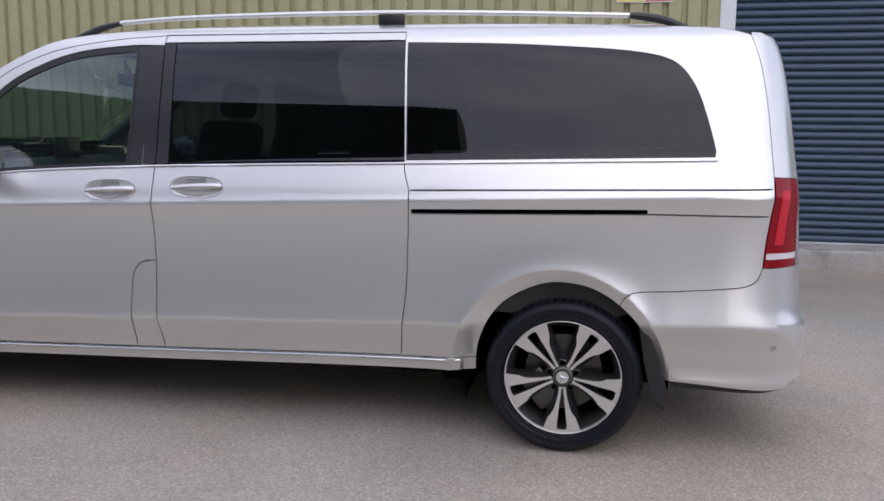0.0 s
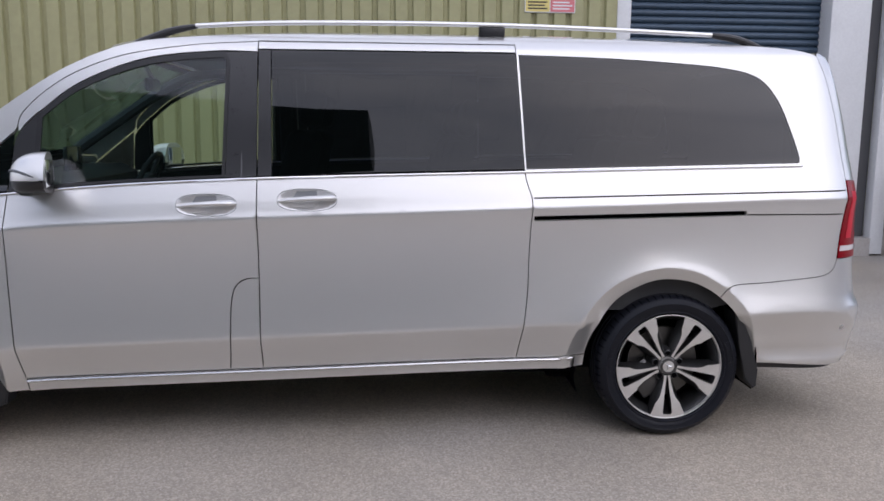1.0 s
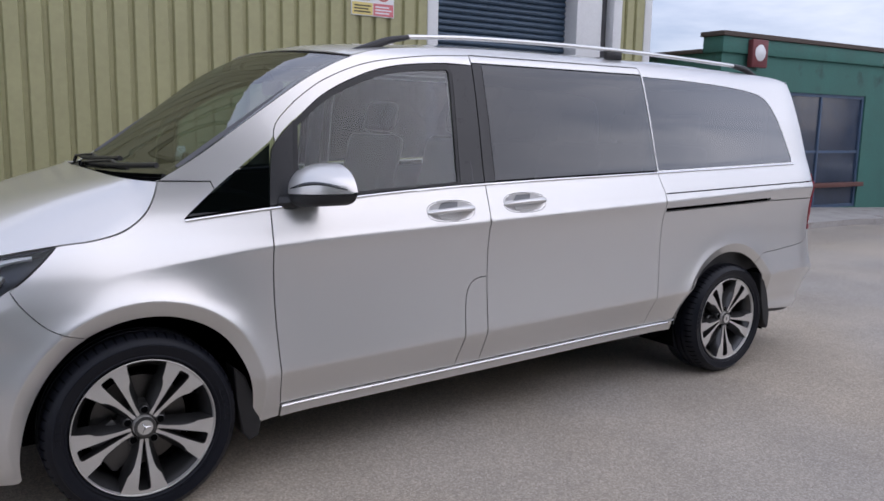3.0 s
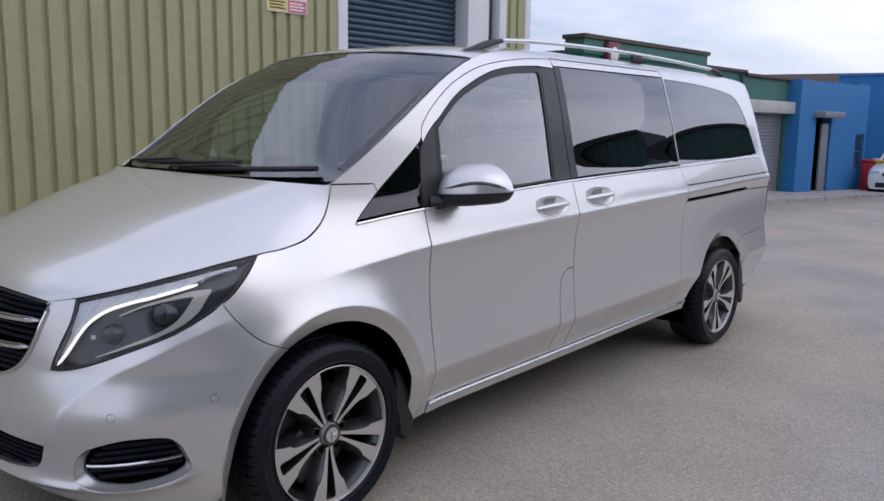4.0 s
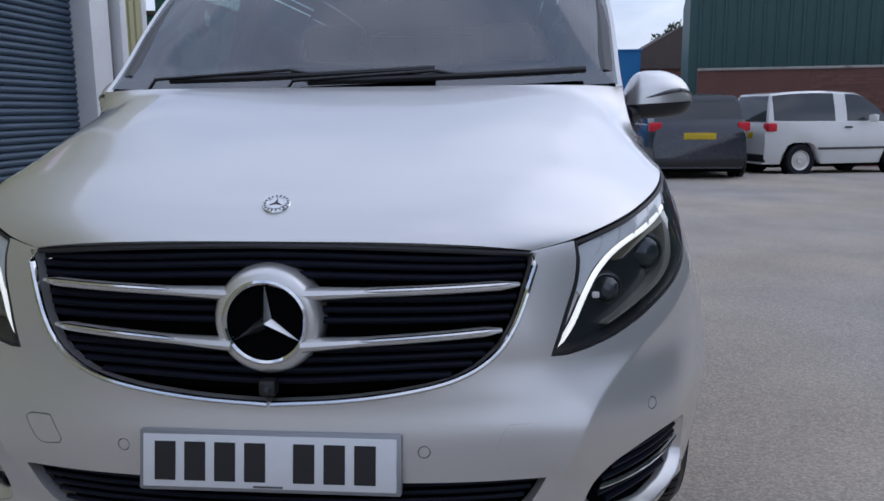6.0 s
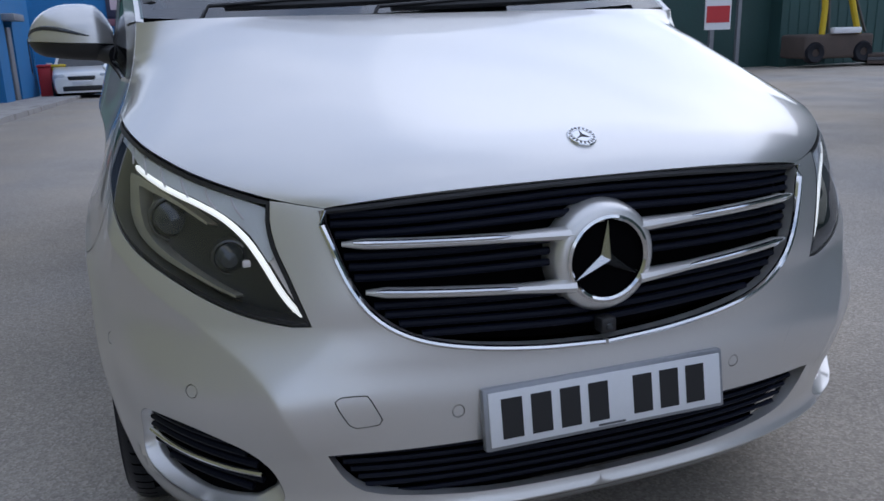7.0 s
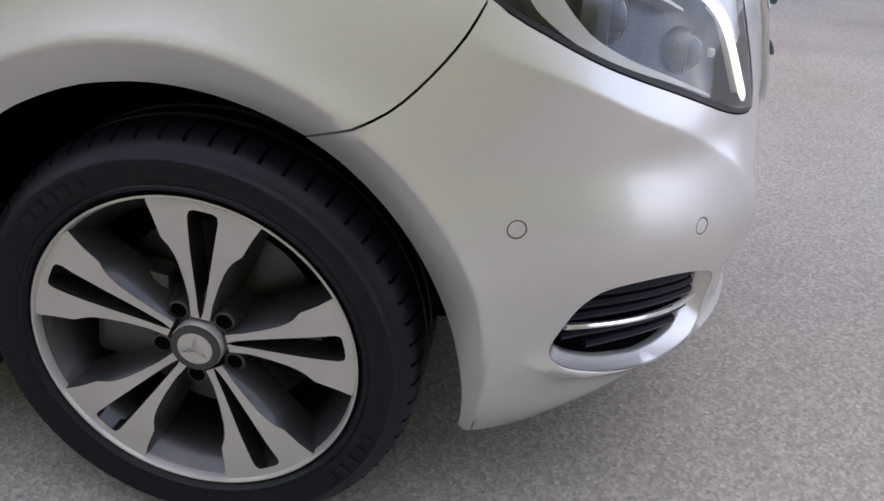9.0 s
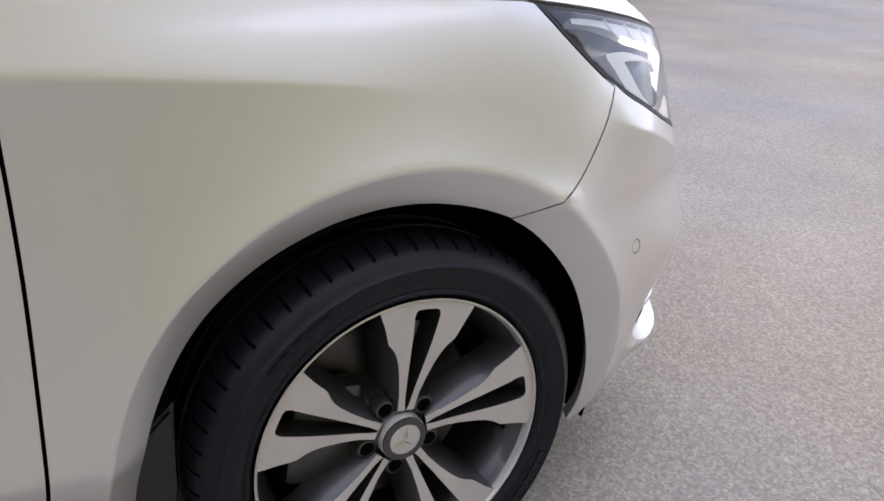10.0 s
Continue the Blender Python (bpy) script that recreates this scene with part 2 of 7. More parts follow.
STEEL = material("brake_steel", (0.12, 0.115, 0.11), rough=0.45, metal=1.0, vary=0.15, scale=14)
CLEAR = glass("clear_glass", (0.80, 0.90, 0.84), 0.95, 0.035, 1.0)
TINT = glass("privacy_glass", (0.08, 0.095, 0.14), 0.5, 0.035, 0.60)
SCREEN = glass("windscreen_glass", (0.54, 0.80, 0.80), 0.40, 0.10, 0.42, 2.1)
LENS = glass("lamp_lens", (0.95, 0.97, 1.0), 0.97, 0.035, 0.55, 2.2)
RED_LENS = material("red_lens", (0.26, 0.001, 0.008), rough=0.35, spec=0.2, coat=0.35, vary=0.05, scale=20)
RED_BRIGHT = material("bright_red_lens", (0.62, 0.03, 0.05), rough=0.35, spec=0.2, coat=0.08)
WHITE_LENS = material("white_lens", (0.75, 0.70, 0.70), rough=0.15, coat=1.0)
SEAT = material("black_leather", (0.025, 0.025, 0.027), rough=0.5, vary=0.1, scale=12, bump=0.1, bump_scale=150)
TRIM = material("grey_trim", (0.10, 0.10, 0.105), rough=0.6, vary=0.08, scale=10)
DRL = material("daytime_light", (0.9, 0.93, 0.95), rough=0.3, emit=(1.0, 0.96, 0.80, 0.40))
PLATE_WHITE = material("plate_white", (0.74, 0.75, 0.77), rough=0.35, vary=0.03, scale=30)
PLATE_FRAME = material("plate_surround", (0.30, 0.31, 0.33), rough=0.35, metal=0.4, vary=0.06, scale=25)
INK = material("black_ink", (0.012, 0.012, 0.013), rough=0.4)
ASPHALT = asphalt_material()
GREEN_WALL = material("olive_cladding", (0.345, 0.332, 0.178), rough=0.55, vary=0.10, scale=1.2, bump=0.06, bump_scale=30)
WHITE_PAINT = material("white_trim_paint", (0.66, 0.67, 0.68), rough=0.45, vary=0.07, scale=3)
SHUTTER = material("blue_grey_shutter", (0.045, 0.075, 0.115), rough=0.42, metal=0.2, vary=0.12, scale=2.5)
CONCRETE = material("concrete", (0.36, 0.34, 0.32), rough=0.85, vary=0.2, scale=2.5, bump=0.4, bump_scale=40, dirt=(0.18, 0.16, 0.14, 3.0, 0.55))
TEAL = material("teal_painted_brick", (0.045, 0.15, 0.125), rough=0.7, vary=0.2, scale=2.0, bump=0.3, bump_scale=25, dirt=(0.03, 0.07, 0.06, 2.2, 0.6))
BLUE = material("blue_painted_render", (0.02, 0.17, 0.42), rough=0.65, vary=0.1, scale=1.2, bump=0.1, bump_scale=20)
# brick red, toned down for the shade on the yard wall
BRICK = material("red_brick", (0.16, 0.075, 0.06), rough=0.85, vary=0.25, scale=2.0, bump=0.3, bump_scale=30, per_object=0.2)
DKGREEN = material("dark_green_cladding", (0.034, 0.085, 0.08), rough=0.6, vary=0.15, scale=1.2)
GREY_SHUTTER = material("grey_shutter", (0.24, 0.25, 0.27), rough=0.5, metal=0.2, vary=0.1, scale=2)
SLATE = material("roof_tiles", (0.085, 0.065, 0.055), rough=0.85, vary=0.25, scale=3, bump=0.3, bump_scale=15)
YELLOW = material("yellow_paint", (0.62, 0.44, 0.02), rough=0.5, vary=0.12, scale=3)
RED_PAINT = material("red_paint", (0.5, 0.03, 0.035), rough=0.5, vary=0.1, scale=4)
CAR_WHITE = material("white_car_paint", (0.72, 0.72, 0.70), rough=0.25, coat=0.8, vary=0.04, scale=3)
CAR_SILVER = material("pale_silver_car_paint", (0.52, 0.54, 0.57), rough=0.3, metal=0.3, coat=0.8, vary=0.04, scale=3)
CAR_DARK = material("dark_blue_car_paint", (0.02, 0.025, 0.04), rough=0.25, coat=1.0, vary=0.05, scale=3)
CAR_GLASS = material("dark_car_glass", (0.03, 0.035, 0.04), rough=0.05, spec=0.8)
FOLIAGE = material("foliage", (0.045, 0.06, 0.03), rough=0.8, vary=0.35, scale=4, per_object=0.1)
BARK = material("bark", (0.10, 0.075, 0.055), rough=0.9, vary=0.2, scale=10, bump=0.5, bump_scale=25)
WHITE_LINE = material("road_paint", (0.62, 0.62, 0.60), rough=0.7, vary=0.15, scale=6, dirt=(0.28, 0.27, 0.26, 9.0, 0.56))


# ---- building helpers ----
def thing(name, label, category, at=(0, 0, 0), turn=0, group="", kind=""):
    ob = tagged(new(name), label, category, group, kind)
    ob.matrix_world = pose(*at, 0, 0, turn)
    return ob


def part(name, bm, mat, parent, label="", smooth=True, angle=35):
    """Links a bmesh (or a finished mesh) as one mesh object under a thing or a part."""
    if isinstance(bm, bmesh.types.BMesh):
        me = bpy.data.meshes.new(name)
        bmesh.ops.recalc_face_normals(bm, faces=bm.faces)
        if smooth:
            for f in bm.faces:
                f.smooth = True
            for e in bm.edges:
                if len(e.link_faces) == 2 and e.calc_face_angle(0) > radians(angle):
                    e.smooth = False
        bm.to_mesh(me)
        bm.free()
    else:
        me = bm
    if not me.materials:
        for one in (mat if isinstance(mat, (list, tuple)) else [mat]):
            me.materials.append(one)
    ob = new(name, me)
    if parent:
        ob.parent = parent
    if label:
        ob["label"] = label
    return ob


def box(bm, lo, hi, bevel=0.0, segments=2, m=None):
    r = bmesh.ops.create_cube(bm, size=1)
    vs = r["verts"]
    for v in vs:
        v.co = Vector([lo[i] + (v.co[i] + 0.5) * (hi[i] - lo[i]) for i in range(3)])
        if m:
            v.co = m @ v.co
    if bevel:
        es = list({e for v in vs for e in v.link_edges})
        bmesh.ops.bevel(bm, geom=es, offset=bevel, segments=segments, affect="EDGES", profile=0.5)
    return bm


def boxes(*items, bevel=0.0):
    bm = bmesh.new()
    for lo, hi in items:
        box(bm, lo, hi, bevel)
    return bm


def tube(bm, pts, radius, sides=10, flat=1.0, close=True, radii=None):
    """A rod along points; flat squeezes it along its second axis."""
    pts = [Vector(p) for p in pts]
    rings = []
    ref = Vector((0, 0, 1))
    for i, p in enumerate(pts):
        d = (pts[min(i + 1, len(pts) - 1)] - pts[max(i - 1, 0)]).normalized()
        a = d.cross(ref if abs(d.dot(ref)) < 0.95 else Vector((1, 0, 0))).normalized()
        b = d.cross(a).normalized()
        r = radii[i] if radii else radius
        rings.append([bm.verts.new(p + a * r * math.cos(k * 2 * math.pi / sides) + b * r * flat * math.sin(k * 2 * math.pi / sides)) for k in range(sides)])
    for s, e in zip(rings, rings[1:]):
        for k in range(sides):
            bm.faces.new((s[k], s[(k + 1) % sides], e[(k + 1) % sides], e[k]))
    if close:
        bm.faces.new(rings[0])
        bm.faces.new(rings[-1][::-1])
    return bm


def lathe(bm, profile, axis="y", n=48, centre=(0, 0, 0), closed=False):
    """Turns (radius, along) points about an axis."""
    rings = []
    c = Vector(centre)
    for r, a in profile:
        ring = []
        for k in range(n):
            t = 2 * math.pi * k / n
            p = {"y": (r * math.cos(t), a, r * math.sin(t)), "z": (r * math.cos(t), r * math.sin(t), a), "x": (a, r * math.cos(t), r * math.sin(t))}[axis]
            ring.append(bm.verts.new(c + Vector(p)))
        rings.append(ring)
    pairs = list(zip(rings, rings[1:])) + ([(rings[-1], rings[0])] if closed else [])
    for s, e in pairs:
        for k in range(n):
            bm.faces.new((s[k], s[(k + 1) % n], e[(k + 1) % n], e[k]))
    return bm


def catmull(pts, step=0.02, closed=False):
    """Points along a smooth curve through the given points."""
    p = [np.array(q, float) for q in pts]
    out = []
    n = len(p)
    for i in range(n if closed else n - 1):
        a, b = p[i], p[(i + 1) % n]
        z = p[(i - 1) % n] if closed or i else 2 * a - b
        c = p[(i + 2) % n] if closed or i < n - 2 else 2 * b - a
        k = max(1, int(np.linalg.norm(b - a) / step))
        for j in range(k):
            t = j / k
            out.append(0.5 * ((2 * a) + (b - z) * t + (2 * z - 5 * a + 4 * b - c) * t * t + (3 * a - z - 3 * b + c) * t ** 3))
    if not closed:
        out.append(p[-1])
    return out


def line(pts, step=0.03):
    """Points along straight pieces."""
    out = []
    for a, b in zip(pts, pts[1:]):
        a, b = np.array(a, float), np.array(b, float)
        k = max(1, int(np.linalg.norm(b - a) / step))
        out += [a + (b - a) * j / k for j in range(k)]
    return out + [np.array(pts[-1], float)]


def ring(*runs):
    """One closed outline from runs of points, without doubled points."""
    out = []
    for run in runs:
        for q in run:
            q = np.array(q, float)
            if not out or np.linalg.norm(q - out[-1]) > 1e-4:
                out.append(q)
    if np.linalg.norm(out[0] - out[-1]) < 1e-4:
        out.pop()
    full = []
    for a, b in zip(out, out[1:] + out[:1]):  # no edge so long that it would cut the curve
        k = max(1, int(np.linalg.norm(b - a) / 0.04))
        full += [a + (b - a) * j / k for j in range(k)]
    return np.array(full)


def inside(poly, q):
    """Which of the points q lie inside the outline."""
    x, y = q[:, 0], q[:, 1]
    hit = np.zeros(len(q), bool)
    for a, b in zip(poly, np.roll(poly, -1, 0)):
        cross = (a[1] > y) != (b[1] > y)
        hit ^= cross & (x < (b[0] - a[0]) * (y - a[1]) / (b[1] - a[1] + 1e-15) + a[0])
    return hit


def shrink(poly, d):
    """The outline moved inwards by d."""
    area = 0.5 * np.sum(poly[:, 0] * np.roll(poly[:, 1], -1) - poly[:, 1] * np.roll(poly[:, 0], -1))
    fwd, bwd = np.roll(poly, -1, 0) - poly, poly - np.roll(poly, 1, 0)
    n = np.zeros_like(poly)
    for e in (fwd, bwd):
        e = e / (np.linalg.norm(e, axis=1, keepdims=True) + 1e-12)
        n += np.stack([-e[:, 1], e[:, 0]], 1)
    n /= np.maximum(np.linalg.norm(n, axis=1, keepdims=True), 0.5)
    return poly + n * d * (1 if area > 0 else -1)


def skin(name, surf, poly, holes=(), gap=0.0026, lip=0.02, grid=(0.05, 0.03), out=0.0, sides=(-1,), lip_holes=True, creases=(), seam=None):
    """A panel cut from a curved surface: the outline and its holes lie in the surface's own two coordinates, the mesh follows the curve,
    its rims turn inwards by lip. sides: -1 the left-hand panel, 1 its mirror image."""
    from mathutils.geometry import delaunay_2d_cdt
    poly = np.array(poly)
    rims = [shrink(poly, gap)] + [shrink(np.array(h), -gap) for h in holes]
    if seam is not None:
        rims[0][np.abs(poly[:, 0] - seam) < 1e-3, 0] = seam
    lo, hi = rims[0].min(0), rims[0].max(0)
    gx, gy = np.meshgrid(np.arange(lo[0] + grid[0] * 0.5, hi[0], grid[0]), np.arange(lo[1] + grid[1] * 0.5, hi[1], grid[1]))
    q = np.stack([gx.ravel(), gy.ravel()], 1)
    keep = inside(rims[0], q)
    for h in rims[1:]:
        keep &= ~inside(h, q)
    q = q[keep]
    edge = np.concatenate(rims)
    for run in creases:  # rows of points on both sides of a crease keep it crisp
        run = np.array(run, float)
        if len(q):
            q = q[np.array([np.min(np.hypot(run[:, 0] - a, (run[:, 1] - b) * 1.5)) > 0.03 for a, b in q])]
        t = np.roll(run, -1, 0) - run
        t[-1] = t[-2]
        t /= np.linalg.norm(t, axis=1, keepdims=True) + 1e-12
        side = np.stack([-t[:, 1], t[:, 0]], 1)
        extra = np.concatenate([run + side * 0.004, run - side * 0.004, run + side * 0.014, run - side * 0.014])
        keep = inside(rims[0], extra)
        for h in rims[1:]:
            keep &= ~inside(h, extra)
        extra = extra[keep]
        if len(extra):
            far = np.array([np.min(np.hypot(edge[:, 0] - a, edge[:, 1] - b)) for a, b in extra])
            q = np.concatenate([q, extra[far > 0.012]])
    if len(q):
        near = np.array([np.min(np.hypot((edge[:, 0] - a) / grid[0], (edge[:, 1] - b) / grid[1])) for a, b in q])
        q = q[near > (0.12 if creases else 0.45)]
    pts, edges, start = np.concatenate([edge, q]), [], 0
    for r in rims:
        edges += [(start + i, start + (i + 1) % len(r)) for i in range(len(r))]
        start += len(r)
    vs, _, fs, _, _, _ = delaunay_2d_cdt([Vector(p) for p in pts], edges, [], 0, 1e-6)
    p2 = np.array([tuple(v) for v in vs])
    tri = np.array([f[:3] for f in fs])
    mid = p2[tri].mean(1)
    keep = inside(rims[0], mid)
    for h in rims[1:]:
        keep &= ~inside(h, mid)
    tri = tri[keep]
    h = 2e-3
    co = surf(p2[:, 0], p2[:, 1])
    du = surf(p2[:, 0] + h, p2[:, 1]) - surf(p2[:, 0] - h, p2[:, 1])
    dv = surf(p2[:, 0], p2[:, 1] + h) - surf(p2[:, 0], p2[:, 1] - h)
    no = np.cross(du, dv)
    no /= np.linalg.norm(no, axis=1, keepdims=True) + 1e-12
    co = co + no * out
    n0 = len(co)
    verts, norms, faces = [co], [no], [tri]
    start = count = 0
    for k, r in enumerate(rims):
        m = len(r)
        if k == 0 or lip_holes:
            a = surf(r[:, 0], r[:, 1])
            idx = np.array([np.argmin(np.abs(p2 - p).sum(1)) for p in r])
            nn = no[idx]
            a = a + nn * out
            t = np.roll(a, -1, 0) - np.roll(a, 1, 0)
            side = np.cross(t, nn)
            side /= np.linalg.norm(side, axis=1, keepdims=True) + 1e-12
            base = n0 + count
            verts += [a, a - nn * lip]
            norms += [side, side]
            i = np.arange(m)
            j = (i + 1) % m
            if seam is not None and k == 0:
                ok = ~((np.abs(r[i, 0] - seam) < 1e-6) & (np.abs(r[j, 0] - seam) < 1e-6))
                i, j = i[ok], j[ok]
            faces += [np.stack([base + i, base + m + i, base + m + j], 1), np.stack([base + i, base + m + j, base + j], 1)]
            count += 2 * m
        start += m
    co, no, tri = np.concatenate(verts), np.concatenate(norms), np.concatenate(faces)
    allco, allno, alltri = [], [], []
    for s in sides:
        f = np.array([1, -s, 1])
        alltri.append((tri if s < 0 else tri[:, ::-1]) + len(co) * len(allco))
        allco.append(co * f)
        allno.append(no * f)
    co, no, tri = np.concatenate(allco), np.concatenate(allno), np.concatenate(alltri)
    me = bpy.data.meshes.new(name)
    me.from_pydata(co.tolist(), [], tri.tolist())
    me.polygons.foreach_set("use_smooth", [True] * len(me.polygons))
    me.update()
    me.normals_split_custom_set_from_vertices(no.tolist())
    return me


# ---- body surface ----
def spline(pts):
    """A smooth curve through points, monotone between them."""
    xs, ys = (np.array(v, float) for v in zip(*pts))
    h, d = np.diff(xs), np.diff(ys) / np.diff(xs)
    m = np.concatenate([[d[0]], np.where(d[:-1] * d[1:] > 0, 2 * d[:-1] * d[1:] / (d[:-1] + d[1:] + 1e-12), 0), [d[-1]]])

    def f(x):
        x = np.clip(np.asarray(x, float), xs[0], xs[-1])
        i = np.clip(np.searchsorted(xs, x) - 1, 0, len(xs) - 2)
        t = (x - xs[i]) / h[i]
        return (ys[i] * (1 + 2 * t) * (1 - t) ** 2 + h[i] * m[i] * t * (1 - t) ** 2
                + ys[i + 1] * t * t * (3 - 2 * t) + h[i] * m[i + 1] * t * t * (t - 1))
    return f


def ease(a, b, x):
    t = np.clip((np.asarray(x, float) - a) / (b - a), 0, 1)
    return t * t * (3 - 2 * t)


XF, XR = -0.10, 3.95  # where the front and rear corners of the plan begin
SHOULDER = 1.030
RAKE = 0.036  # the side's lines rise towards the tail
crease_z = spline([(-0.3, 0.888), (0.0, 0.923), (0.25, 0.953), (0.5, 0.980), (0.76, 0.998), (1.1, 1.013), (1.57, 1.030), (2.0, 1.046), (2.7, 1.071), (3.4, 1.096), (4.3, 1.128)])
door_low = spline([(0.15, 0.845), (0.29, 0.868), (0.345, 0.890), (0.40, 0.911), (0.47, 0.9445), (0.492, 0.9545), (0.505, 0.9595), (0.53, 0.9575), (0.60, 0.9500), (0.68, 0.9435), (0.76, 0.9395), (0.82, 0.9388), (0.87, 0.9402), (0.92, 0.9440), (0.97, 0.9505), (1.005, 0.9585), (1.030, 0.967)])
door_high = spline([(1.030, 0.967), (1.055, 0.958), (1.10, 0.944), (1.16, 0.924), (1.22, 0.904), (1.5, 0.842), (1.7, 0.792), (1.76, 0.772), (1.795, 0.748), (1.82, 0.71), (1.838, 0.66), (1.855, 0.58), (1.90, 0.4)])
wing = spline([(0.18, 0.90), (0.25, 0.918), (0.40, 0.938), (0.58, 0.952), (0.70, 0.955), (0.80, 0.945), (0.90, 0.922), (0.98, 0.892), (1.04, 0.862), (1.12, 0.83), (1.20, 0.81), (1.5, 0.77), (1.9, 0.7)])
nose = spline([(0.16, -0.74), (0.20, -0.815), (0.25, -0.868), (0.31, -0.90), (0.42, -0.918), (0.52, -0.92), (0.60, -0.912), (0.70, -0.912), (0.78, -0.905), (0.88, -0.888), (0.94, -0.862), (1.0, -0.81), (1.1, -0.55), (1.2, -0.3)])
tail = spline([(0.16, 4.40), (0.30, 4.46), (0.45, 4.49), (0.58, 4.48), (0.66, 4.44), (0.9, 4.425), (1.2, 4.395), (1.5, 4.355), (1.7, 4.315), (1.80, 4.265), (1.9, 4.1)])
blunt = spline([(0.2, 2.8), (0.39, 2.95), (0.54, 3.25), (0.69, 2.7), (0.9, 2.6), (1.2, 2.6)])


def half(x, z):
    """Half the car's width at the station x (from XF to XR) and height z."""
    z = np.asarray(z, float)
    zs = z - RAKE * (np.clip(x, 0.3, 4.2) - 1.57) * (1 - ease(1.3, 1.8, z))
    zs = zs - (crease_z(x) - SHOULDER - RAKE * (np.clip(x, 0.3, 4.2) - 1.57)) * ease(0.62, 0.85, z) * (1 - ease(1.3, 1.8, z))
    mid = sum(np.where(q < SHOULDER, door_low(q), door_high(q)) for q in (zs - 0.006, zs - 0.002, zs + 0.002, zs + 0.006)) / 4
    k = ease(-0.05, 0.75, x)
    under = z - crease_z(x)
    y = wing(z) * (1 - k) + mid * k + 0.010 * (1 - k) * ease(-0.12, 0.30, x) * np.exp(-np.abs(under) / np.where(under < 0, 0.03 + 0.045 * k, 0.14))
    back = ease(2.6, 4.2, x)
    y = y - back * (0.035 + 0.02 * ease(1.0, 1.8, z))
    return y


# radius of the flare's crease round each wheel, by the angle from the horizontal
FLARE = {0.0: spline([(-60, 0.445), (0, 0.466), (25, 0.480), (46, 0.491), (60, 0.490), (75, 0.485), (90, 0.481), (110, 0.476), (125, 0.472), (140, 0.466), (155, 0.461), (180, 0.452), (240, 0.45)]),
         3.43: spline([(-60, 0.425), (8, 0.430), (27, 0.432), (44, 0.439), (59, 0.445), (76, 0.460), (91, 0.469), (105, 0.475), (120, 0.481), (130, 0.485), (180, 0.485), (240, 0.485)])}
RIDGES = [  # points in the skin's coordinates, height and width
    ([(-0.38, 0.845), (-0.55, 0.779), (-0.65, 0.735), (-0.76, 0.685), (-0.868, 0.622), (-0.925, 0.565), (-0.962, 0.49), (-0.985, 0.42)], 0.016, 0.06),
    ([(-0.50, 0.362), (-0.57, 0.332), (-0.68, 0.311), (-0.82, 0.301), (-0.92, 0.300), (-1.05, 0.296), (-1.2, 0.290), (-1.40, 0.284), (-1.61, 0.282), (-1.95, 0.282)], 0.026, 0.022),
    ([(3.74, 0.585), (3.95, 0.600), (4.15, 0.605), (4.27, 0.585), (4.36, 0.53), (4.45, 0.47)], 0.011, 0.045),
    ([(3.84, 0.345), (4.05, 0.338), (4.25, 0.338), (4.45, 0.345), (4.7, 0.345)], 0.013, 0.026),
]


def near_run(run, u, z):
    """How far each point lies from a broken line, and how far along it."""
    best = np.full(np.shape(u), 9.0)
    along = np.zeros(np.shape(u))
    for i, (a, b) in enumerate(zip(run, run[1:])):
        ax, az, bx, bz = a[0], a[1], b[0] - a[0], b[1] - a[1]
        t = np.clip(((u - ax) * bx + (z - az) * bz) / (bx * bx + bz * bz), 0, 1)
        d = np.hypot(u - ax - t * bx, z - az - t * bz)
        along = np.where(d < best, (i + t) / (len(run) - 1), along)
        best = np.minimum(best, d)
    return best, along


def outline(u, z):
    """The car's left-hand skin, as (x, y, z): u runs along the side and round both corners."""
    u, z = np.broadcast_arrays(np.asarray(u, float), np.asarray(z, float))
    x = np.clip(u, XF, XR)
    y = half(x, z)
    for front in (True, False):
        e = XF if front else XR
        b = half(e, z)
        a = (e - nose(z)) if front else (tail(z) - e)
        n = blunt(z) if front else 4.2
        phi = np.pi / 2 - np.clip((e - u) if front else (u - e), 0, 1.5127) / 0.963
        phi = np.clip(phi, 0, np.pi / 2)
        c, s = np.cos(phi), np.sin(phi)
        r = ((c / a) ** n + (s / b) ** n) ** (-1 / n)
        on = (u < e) if front else (u > e)
        x = np.where(on, e + (-1 if front else 1) * r * c, x)
        y = np.where(on, r * s, y)
    # the wheel arches: a flat band round the opening that leans in towards the wheel
    for cx in (0.0, 3.43):
        r = np.hypot(x - cx, z - 0.333)
        a = np.degrees(np.arctan2(z - 0.333, x - cx))
        f = FLARE[cx](np.where(a < -60, a + 360, a))
        swell = (0.026 if cx == 0 else 0.013) * np.exp(-(np.hypot(np.maximum(r - f, 0), 0.005) - 0.005) / 0.056) * ease(0.1, 0.4, z)
        y = y + swell - (0.055 if cx == 0 else 0.050) * np.clip((f - r) / 0.078, 0, 1)
    p = np.stack([x, -y, z], -1)
    # soft ridges pressed into the bumpers
    for run, height, width in RIDGES:
        d, t = near_run(run, u, z)
        push = height * np.exp(-np.abs(d / (width * np.where((u > 3) & (z > 0.59), 2.6, 1.0))) ** 1.25) * ease(0, 0.12, t) * (1 - ease(0.9, 1, t) * 0.6)
        n = np.stack([np.where(u < XF, (x - XF) / 0.66, np.where(u > XR, (x - XR) / 0.2, 0)), -np.ones_like(y) * np.clip(y, 0, 1), np.zeros_like(y)], -1)
        n /= np.linalg.norm(n, axis=-1, keepdims=True) + 1e-9
        p = p + n * push[..., None]
    return p
# ---- end of body surface ----


